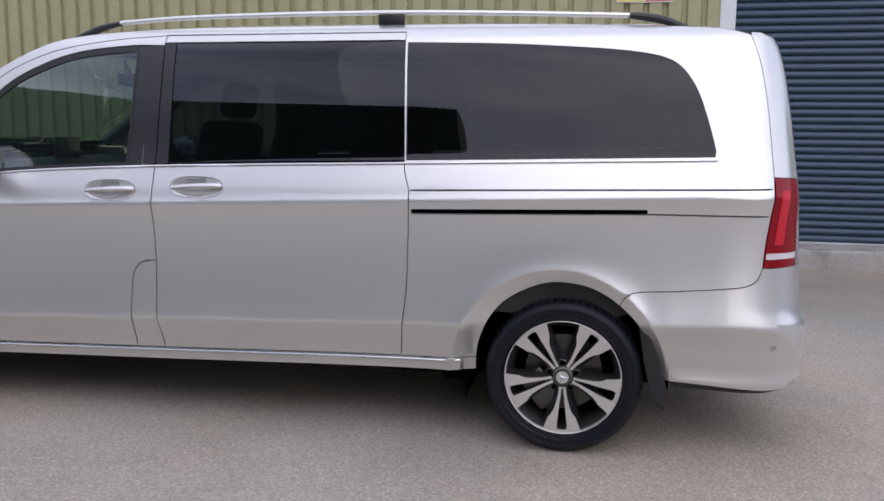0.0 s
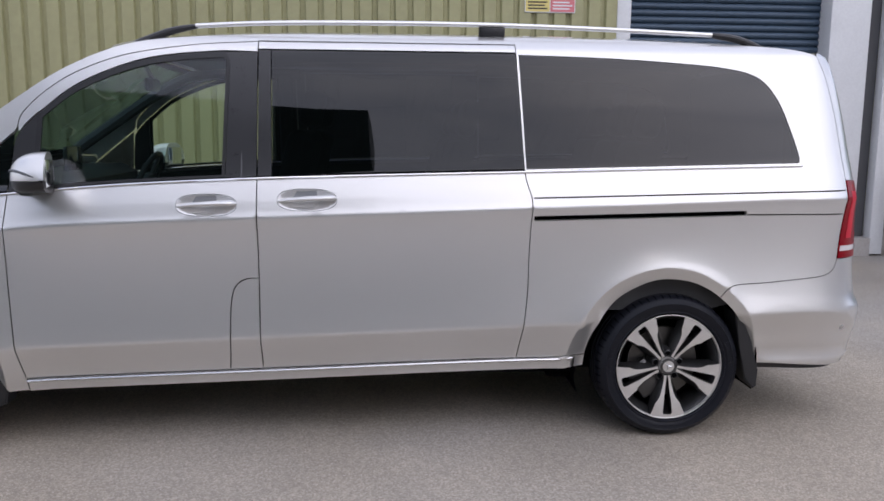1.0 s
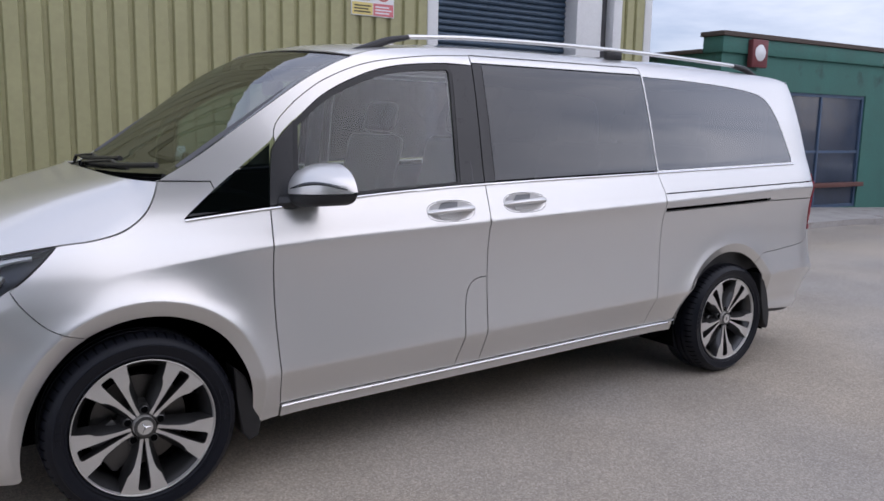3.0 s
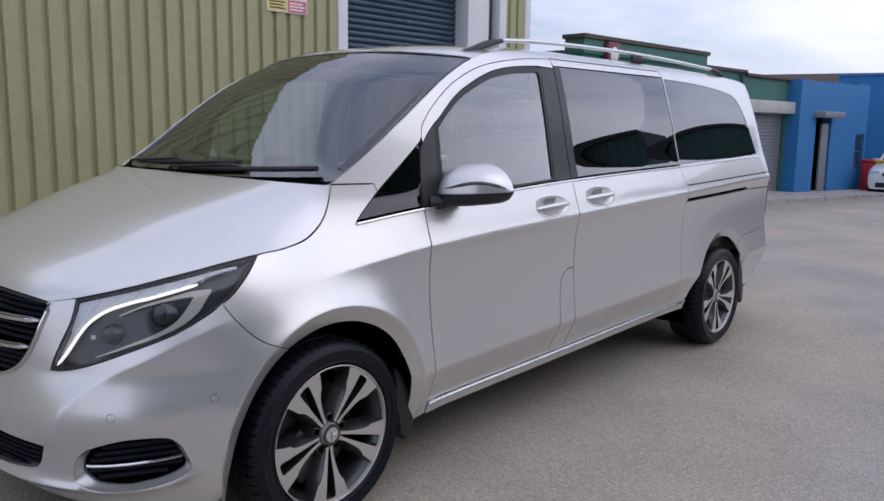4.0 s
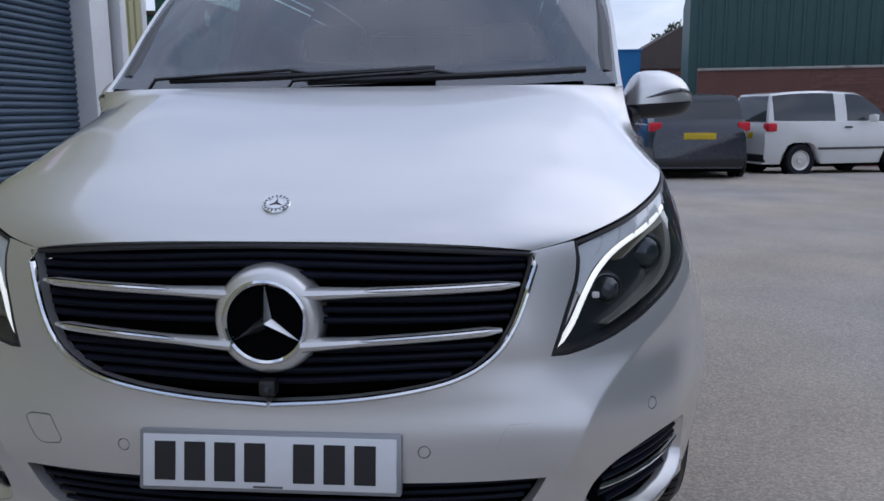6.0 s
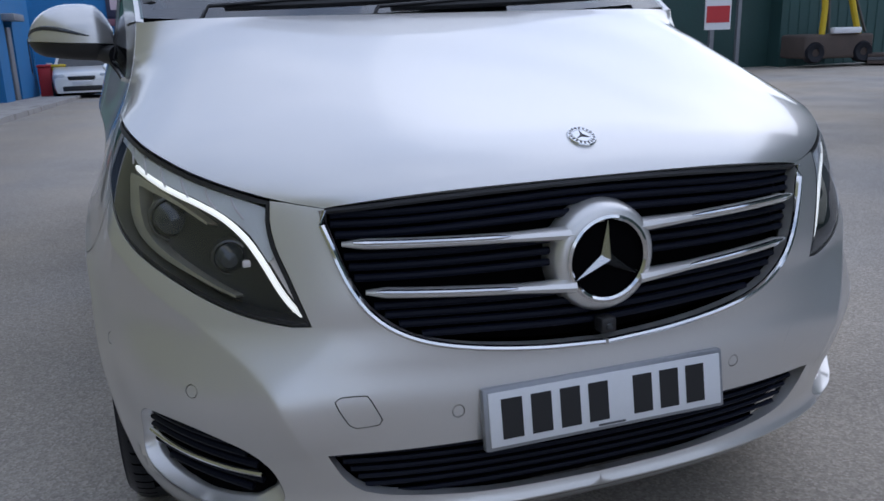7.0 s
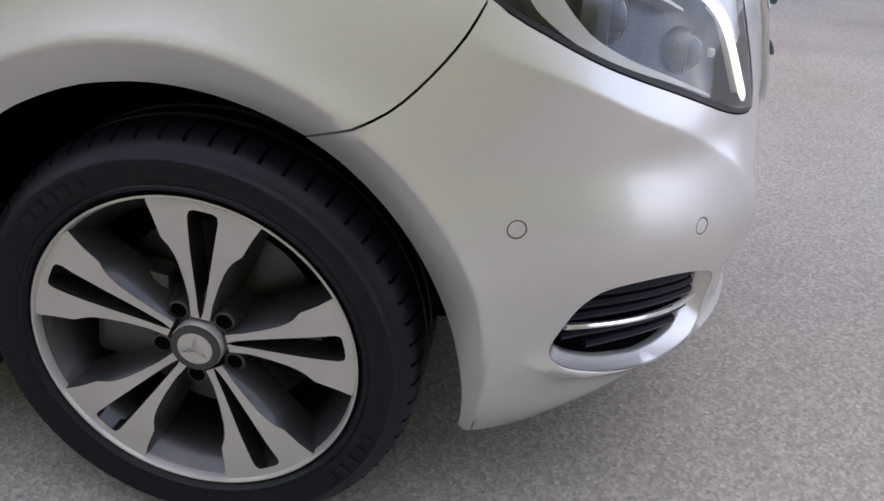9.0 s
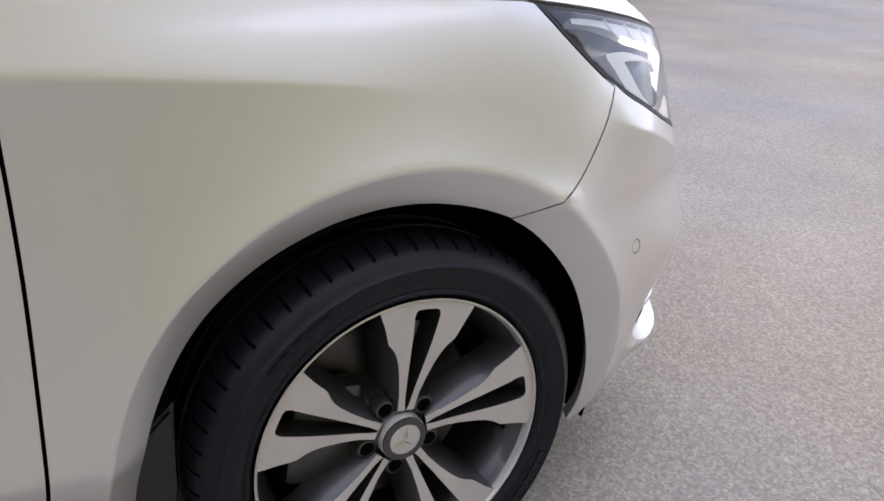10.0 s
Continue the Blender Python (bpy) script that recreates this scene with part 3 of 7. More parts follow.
# ---- the van ----
van = thing("van", "silver long-wheelbase people carrier with chrome roof rails and black-tinted rear windows", "van")
MID = XF - 0.5 * math.pi * 0.963  # where the left and right halves of the nose meet

def arc(cx, *spots):
    """Points round a wheel from (degrees, radius)."""
    return catmull([(cx + r * math.cos(radians(a)), 0.333 + r * math.sin(radians(a))) for a, r in spots])


ARCH_F = arc(0.0, (-11, 0.433), (0, 0.426), (12, 0.424), (26, 0.427), (42, 0.433), (56, 0.432), (70, 0.426), (80, 0.421), (90, 0.417), (100, 0.413), (110, 0.411), (117.5, 0.411))
ARCH_F2 = arc(0.0, (117.5, 0.411), (125, 0.408), (135, 0.403), (146, 0.400), (158, 0.399), (170, 0.406), (-178, 0.420), (-169, 0.436), (-162, 0.452))
ARCH_R = catmull([(3.042, 0.34), (3.050, 0.41), (3.070, 0.49), (3.118, 0.590), (3.188, 0.666), (3.305, 0.727), (3.399, 0.746), (3.516, 0.733), (3.60, 0.698), (3.655, 0.660)])
ARCH_R2 = catmull([(3.655, 0.660), (3.71, 0.608), (3.76, 0.54), (3.81, 0.43), (3.84, 0.33)])
BUMP_GAP = catmull([(-0.1898, 0.6976), (-0.242, 0.718), (-0.306, 0.747), (-0.356, 0.790), (-0.40, 0.84), (-0.428, 0.884)])
BONNET_EDGE = catmull([(-1.005, 0.895), (-0.90, 0.911), (-0.72, 0.948), (-0.60, 0.974), (-0.43, 1.005), (-0.275, 1.025), (-0.138, 1.036), (-0.03, 1.062), (0.05, 1.118), (0.09, 1.185), (0.105, 1.24)])
LAMP_TOP = catmull([(-0.897, 0.909), (-0.72, 0.946), (-0.60, 0.972), (-0.43, 1.003), (-0.275, 1.023)])
LAMP_BACK = catmull([(-0.275, 1.023), (-0.33, 0.965), (-0.385, 0.915), (-0.428, 0.884), (-0.475, 0.856)])
LAMP_LOW = catmull([(-0.475, 0.856), (-0.58, 0.804), (-0.71, 0.756), (-0.85, 0.706), (-0.95, 0.684), (-0.985, 0.684)])
LAMP_IN = catmull([(-0.985, 0.684), (-0.972, 0.715), (-0.945, 0.772), (-0.915, 0.83), (-0.901, 0.875), (-0.897, 0.909)])
GRILLE_TOP = catmull([(-1.005, 0.895), (-1.15, 0.906), (-1.3, 0.914), (-1.45, 0.918), (MID, 0.920)])
GRILLE_LOW = catmull([(MID, 0.603), (-1.45, 0.612), (-1.30, 0.630), (-1.19, 0.655), (-1.115, 0.695), (-1.065, 0.755), (-1.025, 0.835), (-1.008, 0.87), (-1.005, 0.895)])
A_PILLAR = catmull([(0.105, 1.24), (0.26, 1.335), (0.47, 1.483), (0.69, 1.632), (0.84, 1.712), (0.95, 1.757)])
ROOF_EDGE = catmull([(0.95, 1.757), (1.06, 1.785), (1.22, 1.806), (1.5, 1.826), (2.0, 1.838), (3.0, 1.834), (3.7, 1.818), (4.05, 1.798), (4.20, 1.772)])
DOOR_TOP = catmull([(0.556, 1.415), (0.566, 1.458), (0.613, 1.514), (0.694, 1.583), (0.813, 1.655), (1.01, 1.727), (1.294, 1.773), (1.565, 1.792)])
GLASS_TOP = catmull([(0.652, 1.459), (0.783, 1.563), (0.929, 1.636), (1.079, 1.687), (1.234, 1.713), (1.42, 1.728)])
BELT = spline([(0.19, 1.098), (0.52, 1.136), (1.0, 1.178), (1.57, 1.206), (2.74, 1.239), (4.03, 1.272)])
SLIDE_BACK = catmull([(2.703, 1.795), (2.713, 1.60), (2.733, 1.26), (2.745, 1.18), (2.765, 1.11), (2.762, 1.0), (2.757, 0.85), (2.752, 0.675), (2.722, 0.42), (2.71, 0.34)])
SLIDE_FRONT = line([(1.567, 1.792), (1.567, 1.206), (1.571, 0.75), (1.573, 0.345)])
DOOR_FRONT = catmull([(0.518, 1.136), (0.51, 0.97), (0.511, 0.80), (0.517, 0.66), (0.532, 0.45), (0.547, 0.31)])
LOW_EDGE = spline([(0.5, 0.317), (1.57, 0.348), (2.72, 0.382), (3.06, 0.386)])
TAIL_GAP = catmull([(4.20, 1.772), (4.235, 1.66), (4.25, 1.52), (4.255, 1.35), (4.252, 1.20)])
LAMP_FRONT = catmull([(4.252, 1.20), (4.24, 1.05), (4.228, 0.93), (4.22, 0.838)])
QUARTER_LOW = catmull([(4.22, 0.838), (4.20, 0.79), (4.155, 0.764), (4.08, 0.752), (3.88, 0.733), (3.70, 0.717), (3.655, 0.660)])


def rev(run):
    return run[::-1]


def low(x0, x1, drop=0.0, step=0.05):
    n = max(2, int(abs(x1 - x0) / step))
    return [(x, LOW_EDGE(x) - drop) for x in np.linspace(x0, x1, n)]


def belt(x0, x1, up=0.0, step=0.05):
    n = max(2, int(abs(x1 - x0) / step))
    return [(x, BELT(x) + up) for x in np.linspace(x0, x1, n)]


QUARTER_GLASS = ring(belt(2.743, 4.008, 0.006), catmull([(4.008, 1.278), (4.013, 1.30), (3.99, 1.385), (3.964, 1.46), (3.92, 1.565), (3.865, 1.64), (3.80, 1.678), (3.70, 1.70), (3.524, 1.718), (3.147, 1.738), (2.717, 1.747)]))
both = (-1, 1)
CREASES = [[(x, float(crease_z(x))) for x in np.arange(-0.10, 4.25, 0.03)]]
CREASES += [[(cx + float(FLARE[cx](math.degrees(t))) * math.cos(t), 0.333 + float(FLARE[cx](math.degrees(t))) * math.sin(t)) for t in np.linspace(-0.3, math.pi + 0.3, 70)] for cx in (0.0, 3.43)]
CREASES += [[(x, 0.505 + RAKE * (x - 1.57)) for x in np.arange(0.50, 3.0, 0.03)]]
HANDLES = {"front": (1.355, 1.087), "slide": (1.783, 1.110)}


def oval(cx, cz, a, b, n=40, power=2.6):
    t = np.linspace(0, 2 * np.pi, n, endpoint=False)
    c, s_ = np.cos(t), np.sin(t)
    return np.stack([cx + a * np.sign(c) * np.abs(c) ** (2 / power), cz + b * np.sign(s_) * np.abs(s_) ** (2 / power)], 1)


BOWL = {k: oval(*v, 0.126, 0.045) for k, v in HANDLES.items()}
SLOT = ring(line([(2.775, 1.020), (3.748, 1.042), (3.748, 1.062), (2.775, 1.040), (2.775, 1.020)], 0.05))
GROOVE_A = ring(line([(2.772, 1.1185), (4.238, 1.1525), (4.238, 1.1565), (2.772, 1.1225), (2.772, 1.1185)], 0.05))
GROOVE_B = ring(line([(3.752, 1.0425), (4.228, 1.0443), (4.228, 1.0478), (3.752, 1.0460), (3.752, 1.0425)], 0.05))

front_wing = {}
for s in both:
    side = (s,)
    # wings, pillars, quarters
    front_wing[s] = part("front_wing", skin("front_wing", outline, ring(ARCH_F, BUMP_GAP, rev(LAMP_BACK)[1:], [p for p in BONNET_EDGE if p[0] > -0.275], line([(0.105, 1.24), (0.30, 1.236)]), line([(0.30, 1.236), (0.312, 1.205)]), catmull([(0.312, 1.205), (0.25, 1.15), (0.19, 1.098)]), belt(0.19, 0.518), DOOR_FRONT, [(0.548, 0.257)], [(0.425, 0.25)]), sides=side, creases=CREASES), SILVER, van)
    part("side_frame", skin("side_frame", outline, ring(line([(0.30, 1.238), (0.105, 1.242)]), A_PILLAR, ROOF_EDGE, TAIL_GAP, LAMP_FRONT, QUARTER_LOW, rev(ARCH_R), low(3.045, 2.98), low(2.98, 2.71), rev(SLIDE_BACK), line([(2.703, 1.795), (1.567, 1.795)]), rev(DOOR_TOP), catmull([(0.545, 1.395), (0.44, 1.31), (0.312, 1.207)])), holes=[QUARTER_GLASS, SLOT, GROOVE_A, GROOVE_B], gap=0.0015, sides=side, creases=CREASES), SILVER, van)
    part("quarter_window", skin("quarter_window", outline, QUARTER_GLASS, gap=0.001, lip=0.004, out=-0.002, sides=side), TINT, van, "dark privacy glass")
    # front door
    flap_edge = line([(1.571, 0.768), (1.535, 0.768)]) + list(catmull([(1.535, 0.768), (1.496, 0.757), (1.462, 0.72), (1.447, 0.636), (1.442, 0.489), (1.428, float(LOW_EDGE(1.428)))]))[1:]
    flap = ring(flap_edge, low(1.428, 1.573))
    door = part("front_door", skin("front_door", outline, ring(belt(0.518, 1.567), line([(1.567, 1.206), (1.571, 0.768)]), flap_edge[1:], low(1.428, 0.547), rev(DOOR_FRONT)), holes=[BOWL['front']], sides=side, creases=CREASES), SILVER, van)
    part("fuel_flap", skin("fuel_flap", outline, flap, sides=side, creases=CREASES[3:]), SILVER, van)
    part("door_frame", skin("door_frame", outline, ring(DOOR_TOP, line([(1.565, 1.792), (1.565, 1.745)]), [(x, z + 0.02) for x, z in rev(GLASS_TOP)], catmull([(0.64, 1.472), (0.595, 1.43), (0.562, 1.39)])), sides=side, grid=(0.05, 0.02)), SILVER, door)
    part("mirror_sail", skin("mirror_sail", outline, ring(belt(0.518, 0.63, 0.004), line([(0.63, 1.15), (0.64, 1.465)]), catmull([(0.63, 1.462), (0.60, 1.43), (0.562, 1.39), (0.545, 1.36), (0.53, 1.25), (0.518, 1.14)])), sides=side, out=-0.003, gap=0.001), PILLAR, door, "black plastic mirror sail")
    part("door_window", skin("door_window", outline, ring(belt(0.63, 1.424, 0.012), line([(1.424, BELT(1.424) + 0.012), (1.438, 1.70)]), catmull([(1.438, 1.70), (1.434, 1.718), (1.42, 1.728)]), rev(GLASS_TOP), line([(0.652, 1.459), (0.63, 1.17)])), sides=side, out=-0.008, gap=0.0, lip=0.003), CLEAR, door, "clear side glass")
    part("window_seal", skin("window_seal", outline, ring(belt(0.625, 1.43, 0.004), line([(1.43, BELT(1.43)), (1.446, 1.70)]), catmull([(1.446, 1.70), (1.442, 1.73), (1.42, 1.746)]), [(x, z + 0.018) for x, z in rev(GLASS_TOP)], line([(0.64, 1.472), (0.62, 1.17)])),
         holes=[ring(belt(0.642, 1.416, 0.014), line([(1.416, BELT(1.416) + 0.014), (1.43, 1.70)]), catmull([(1.43, 1.70), (1.427, 1.712), (1.415, 1.72)]), [(x + 0.004, z - 0.008) for x, z in rev(GLASS_TOP)], line([(0.66, 1.452), (0.642, 1.17)]))], sides=side, out=-0.002, gap=0.0, lip=0.008), BLACK, door)
    part("pillar_cover", skin("pillar_cover", outline, ring(belt(1.43, 1.565, 0.004), line([(1.565, 1.22), (1.565, 1.745)]), line([(1.565, 1.745), (1.43, 1.742)]), line([(1.446, 1.70), (1.432, 1.22)])), sides=side, out=-0.001, gap=0.001), PILLAR, door, "dark pillar cover")
    part("triangle_window", skin("triangle_window", outline, ring(catmull([(0.312, 1.20), (0.25, 1.148), (0.198, 1.104)]), belt(0.198, 0.512, 0.006), line([(0.514, 1.14), (0.528, 1.25), (0.54, 1.385)]), catmull([(0.54, 1.385), (0.44, 1.303), (0.312, 1.20)])), sides=side, out=-0.003, gap=0.001, lip=0.005), TINT, van, "small dark corner window")
    # sliding door
    slide = part("sliding_door", skin("sliding_door", outline, ring(belt(1.567, 2.738), [p for p in SLIDE_BACK if p[1] < 1.236], low(2.71, 1.573), rev([q for q in SLIDE_FRONT if q[1] < 1.2])), holes=[BOWL['slide']], sides=side, creases=CREASES), SILVER, van)
    part("door_frame", skin("door_frame", outline, ring(line([(1.567, 1.792), (2.703, 1.793)]), line([(2.703, 1.793), (2.705, 1.757)]), line([(2.705, 1.757), (1.567, 1.757)])), sides=side, grid=(0.06, 0.015)), SILVER, slide)
    part("pillar_cover", skin("pillar_cover", outline, ring(belt(1.569, 1.628, 0.004), line([(1.63, 1.22), (1.622, 1.755)]), line([(1.622, 1.755), (1.569, 1.755)]), line([(1.569, 1.755), (1.569, 1.21)])), sides=side, out=-0.001, gap=0.001), PILLAR, slide, "dark pillar cover")
    part("side_window", skin("side_window", outline, ring(belt(1.63, 2.734, 0.006), line([(2.734, 1.245), (2.705, 1.755)]), line([(2.705, 1.755), (1.624, 1.755)]), line([(1.624, 1.755), (1.632, 1.22)])), sides=side, out=-0.003, gap=0.0015, lip=0.004), TINT, slide, "dark privacy glass")
    # sill and bumper ends
    part("sill", skin("sill", outline, ring(low(0.55, 3.045, 0.001), line([(3.045, 0.385), (3.045, 0.33)]), low(3.045, 0.55, 0.062)), sides=side, out=0.006, grid=(0.08, 0.012)), SILVER, van)
    bm = bmesh.new()
    tube(bm, [outline(x, LOW_EDGE(x) - 0.012) * np.array([1, -s, 1]) + np.array([0, s * 0.006, 0]) for x in np.linspace(0.55, 2.98, 30)], 0.009, 8, 0.8)
    part("sill_bead", bm, SATIN, van, "bright sill trim")
    bm = bmesh.new()
    tube(bm, [outline(x, BELT(x) - 0.006) * np.array([1, -s, 1]) + np.array([0, s * 0.002, 0]) for x in np.linspace(0.19, 4.02, 60)], 0.0085, 8, 0.7)
    part("belt_moulding", bm, CHROME, van, "bright chrome window moulding")
    part("tail_lamp", skin("tail_lamp", outline, ring(rev(LAMP_FRONT), catmull([(4.252, 1.20), (4.33, 1.198), (4.43, 1.19)]), line([(4.43, 1.19), (4.40, 0.838)]), line([(4.40, 0.838), (4.22, 0.838)])), sides=side, out=0.004, gap=0.003, grid=(0.02, 0.02)), RED_LENS, van, "red tail lamp lens")
    part("reversing_lens", skin("reversing_lens", outline, ring(line([(4.232, 0.90), (4.40, 0.90)]), line([(4.40, 0.90), (4.40, 0.872)]), line([(4.40, 0.872), (4.228, 0.872)])), sides=side, out=0.0065, gap=0.002, grid=(0.02, 0.02)), WHITE_LENS, van, "clear reversing lens")
    part("lamp_guide", skin("lamp_guide", outline, ring(line([(4.28, 1.15), (4.33, 1.15), (4.31, 0.93), (4.262, 0.93)])), sides=side, out=0.0065, gap=0.002, grid=(0.02, 0.02)), RED_BRIGHT, van)

part("rear_bumper", skin("rear_bumper", outline, ring(rev(QUARTER_LOW), line([(4.22, 0.838), (4.42, 0.842)]), line([(4.42, 0.842), (5.4627, 0.842)]), line([(5.4627, 0.842), (5.4627, 0.30)]), line([(5.4627, 0.30), (4.3, 0.30), (3.84, 0.33)]), rev(ARCH_R2)), sides=both, seam=5.4627, creases=[[q for q in catmull(RIDGES[2][0], 0.03)]] + CREASES[2:3]), SILVER, van)
# added strip: the dark line under the bumper, put in as colour
part("bumper_lip", skin("bumper_lip", outline, ring(line([(3.86, 0.322), (4.3, 0.284), (5.4627, 0.284)]), line([(5.4627, 0.284), (5.4627, 0.272), (4.3, 0.272), (3.90, 0.285)])), sides=both, seam=5.4627, out=-0.028, grid=(0.08, 0.02)), BLACK, van, "black strip added below the rear bumper")
part("tailgate", skin("tailgate", outline, ring(rev(TAIL_GAP)[::-1], line([(4.252, 1.20), (4.43, 1.19), (4.42, 0.842), (5.4627, 0.842)]), line([(5.4627, 0.842), (5.4627, 1.772)]), line([(5.4627, 1.772), (4.20, 1.772)])), sides=both, seam=5.4627), SILVER, van)

FOG = ring(catmull([(-0.566, 0.372), (-0.578, 0.415), (-0.60, 0.455), (-0.638, 0.477), (-0.74, 0.474), (-0.832, 0.444), (-0.876, 0.40), (-0.889, 0.352), (-0.86, 0.333), (-0.82, 0.325), (-0.72, 0.328), (-0.63, 0.345)], 0.008, closed=True))
FOG_OUT = [(u + 0.014 * ease(-0.68, -0.57, u) - 0.020 * ease(-0.80, -0.88, u), z + 0.007 * ease(0.40, 0.46, z) - 0.019 * ease(0.41, 0.335, z)) for u, z in FOG]
LOW_GRILLE = ring(line([(MID, 0.440), (-1.31, 0.437), (-1.01, 0.437)]), catmull([(-1.01, 0.437), (-1.025, 0.40), (-1.05, 0.362), (-1.10, 0.34), (-1.25, 0.322), (-1.40, 0.314), (MID, 0.31)]))
TOW = ring(catmull([(-1.032, 0.549), (-1.040, 0.556), (-1.082, 0.556), (-1.093, 0.550), (-1.114, 0.507), (-1.108, 0.497), (-1.066, 0.494), (-1.056, 0.500)], 0.006, closed=True))
SENSORS = [oval(u, z, 0.0125, 0.0125, 16, 2) for u, z in ((-1.262, 0.505), (-0.768, 0.559), (-0.475, 0.592))]
BUMP_LOW = catmull([(-0.4299, 0.1933), (-0.445, 0.183), (-0.50, 0.178), (-0.60, 0.178), (-0.80, 0.18), (-1.1, 0.18), (MID, 0.18)])
bumper = part("front_bumper", skin("front_bumper", outline, ring(rev(ARCH_F2), BUMP_GAP, LAMP_BACK[-4:], LAMP_LOW, LAMP_IN, [p for p in rev(BONNET_EDGE) if p[0] < -0.9], rev(GRILLE_LOW), line([(MID, 0.603), (MID, 0.44)]), LOW_GRILLE[1:-1], line([(MID, 0.31), (MID, 0.18)]), rev(BUMP_LOW)), holes=[FOG_OUT, TOW] + SENSORS, gap=0.001, sides=both, grid=(0.03, 0.02), lip=0.025, seam=MID, creases=CREASES[1:2] + [catmull(RIDGES[0][0], 0.02), catmull(RIDGES[1][0], 0.02)]), SILVER, van)

# bonnet, windscreen, roof: strips between the left and right edges, with a crown
EDGE_B = outline(*np.array(BONNET_EDGE).T)
EDGE_W = outline(*np.array(A_PILLAR).T)
EDGE_R = outline(*np.array(ROOF_EDGE).T)
bonnet_line = spline([(-0.89, 0.895), (-0.874, 0.920), (-0.85, 0.950), (-0.803, 0.987), (-0.70, 1.032), (-0.5, 1.103), (-0.3, 1.165), (-0.1, 1.22), (0.0, 1.245)])


def strip(edge, mid_x, mid_z, power):
    """A surface of v (-1 to 1 across) and s (0 to 1 along), from the edge line and the line of the middle."""
    k = np.linspace(0, 1, len(edge))

    def f(v, s):
        v, s = np.broadcast_arrays(np.asarray(v, float), np.clip(np.asarray(s, float), 0, 1))
        e = [np.interp(s, k, edge[:, i]) for i in range(3)]
        w = 1 - np.abs(np.clip(v, -1, 1)) ** (power(s) if callable(power) else power)
        return np.stack([e[0] + (mid_x(s, e[0]) - e[0]) * w, v * e[1], e[2] + (mid_z(s, e[2], mid_x(s, e[0])) - e[2]) * w], -1)
    return f


bonnet_surf = strip(EDGE_B, lambda s, x: x + (-0.874 - EDGE_B[0, 0]) * (1 - ease(0, 0.5, s)) - 0.105 * ease(0, 0.6, s), lambda s, z, x: bonnet_line(x), lambda s: 3.6 + 5 * ease(0.45, 1, s))
screen_surf = strip(EDGE_W, lambda s, x: x - 0.085 - 0.05 * ease(0, 1, s), lambda s, z, x: z - 0.02 + 0.065 * s, 2.3)
roof_surf = strip(EDGE_R, lambda s, x: x - 0.135 * (1 - ease(0, 0.25, s)), lambda s, z, x: z + 0.045 + 0.005 * ease(0, 0.3, s), 2.6)
FULL = ring(line([(-1, 0), (1, 0)], 0.04), line([(1, 0), (1, 1)], 0.02), line([(1, 1), (-1, 1)], 0.04), line([(-1, 1), (-1, 0)], 0.02))
bonnet = part("bonnet", skin("bonnet", bonnet_surf, FULL, gap=0.0025, lip=0.015, grid=(0.05, 0.03)), SILVER, van)
part("windscreen", skin("windscreen", screen_surf, ring(line([(-0.985, 0.03), (0.985, 0.03)], 0.04), line([(0.985, 0.03), (0.985, 0.985)], 0.02), line([(0.985, 0.985), (-0.985, 0.985)], 0.04), line([(-0.985, 0.985), (-0.985, 0.03)], 0.02)), gap=0.0, lip=0.004, out=-0.004), SCREEN, van, "clear windscreen")
part("screen_band", skin("screen_band", screen_surf, FULL, holes=[ring(catmull([(-0.93, 0.12), (-0.86, 0.10), (0, 0.085), (0.86, 0.10), (0.93, 0.12), (0.93, 0.5), (0.925, 0.92), (0.86, 0.95), (0, 0.955), (-0.86, 0.95), (-0.925, 0.92), (-0.93, 0.5)], 0.03, True))], gap=0.001, lip=0.004, out=-0.007), DARK, van, "black windscreen border")
part("roof", skin("roof", roof_surf, FULL, gap=0.0005, lip=0.006, grid=(0.08, 0.03)), SILVER, van)

# near-black sheet behind the panel gaps, standing in for the shade in them
ARCH_HOLE_F = ring(catmull([(0.47, 0.10), (0.46, 0.40), (0.36, 0.62), (0.20, 0.75), (0.0, 0.79), (-0.20, 0.75), (-0.36, 0.62), (-0.46, 0.40), (-0.47, 0.10)]))
ARCH_HOLE_R = ARCH_HOLE_F + np.array([3.43, 0.0])
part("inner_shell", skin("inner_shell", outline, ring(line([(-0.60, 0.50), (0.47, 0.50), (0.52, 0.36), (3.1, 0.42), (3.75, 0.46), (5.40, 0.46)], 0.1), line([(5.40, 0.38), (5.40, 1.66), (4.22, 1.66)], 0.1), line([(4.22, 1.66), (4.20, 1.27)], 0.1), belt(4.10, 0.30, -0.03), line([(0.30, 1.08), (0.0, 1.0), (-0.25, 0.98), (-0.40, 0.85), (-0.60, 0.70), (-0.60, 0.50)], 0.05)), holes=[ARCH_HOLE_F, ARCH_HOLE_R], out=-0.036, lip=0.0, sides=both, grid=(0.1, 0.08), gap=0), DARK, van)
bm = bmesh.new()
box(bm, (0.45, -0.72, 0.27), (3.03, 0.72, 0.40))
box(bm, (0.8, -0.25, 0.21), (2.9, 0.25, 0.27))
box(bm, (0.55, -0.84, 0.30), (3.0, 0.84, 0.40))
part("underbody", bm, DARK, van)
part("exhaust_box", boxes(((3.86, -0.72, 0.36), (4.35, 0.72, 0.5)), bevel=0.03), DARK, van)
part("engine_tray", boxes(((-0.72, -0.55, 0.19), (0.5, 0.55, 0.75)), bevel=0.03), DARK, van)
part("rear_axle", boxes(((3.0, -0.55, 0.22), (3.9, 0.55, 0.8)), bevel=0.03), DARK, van)
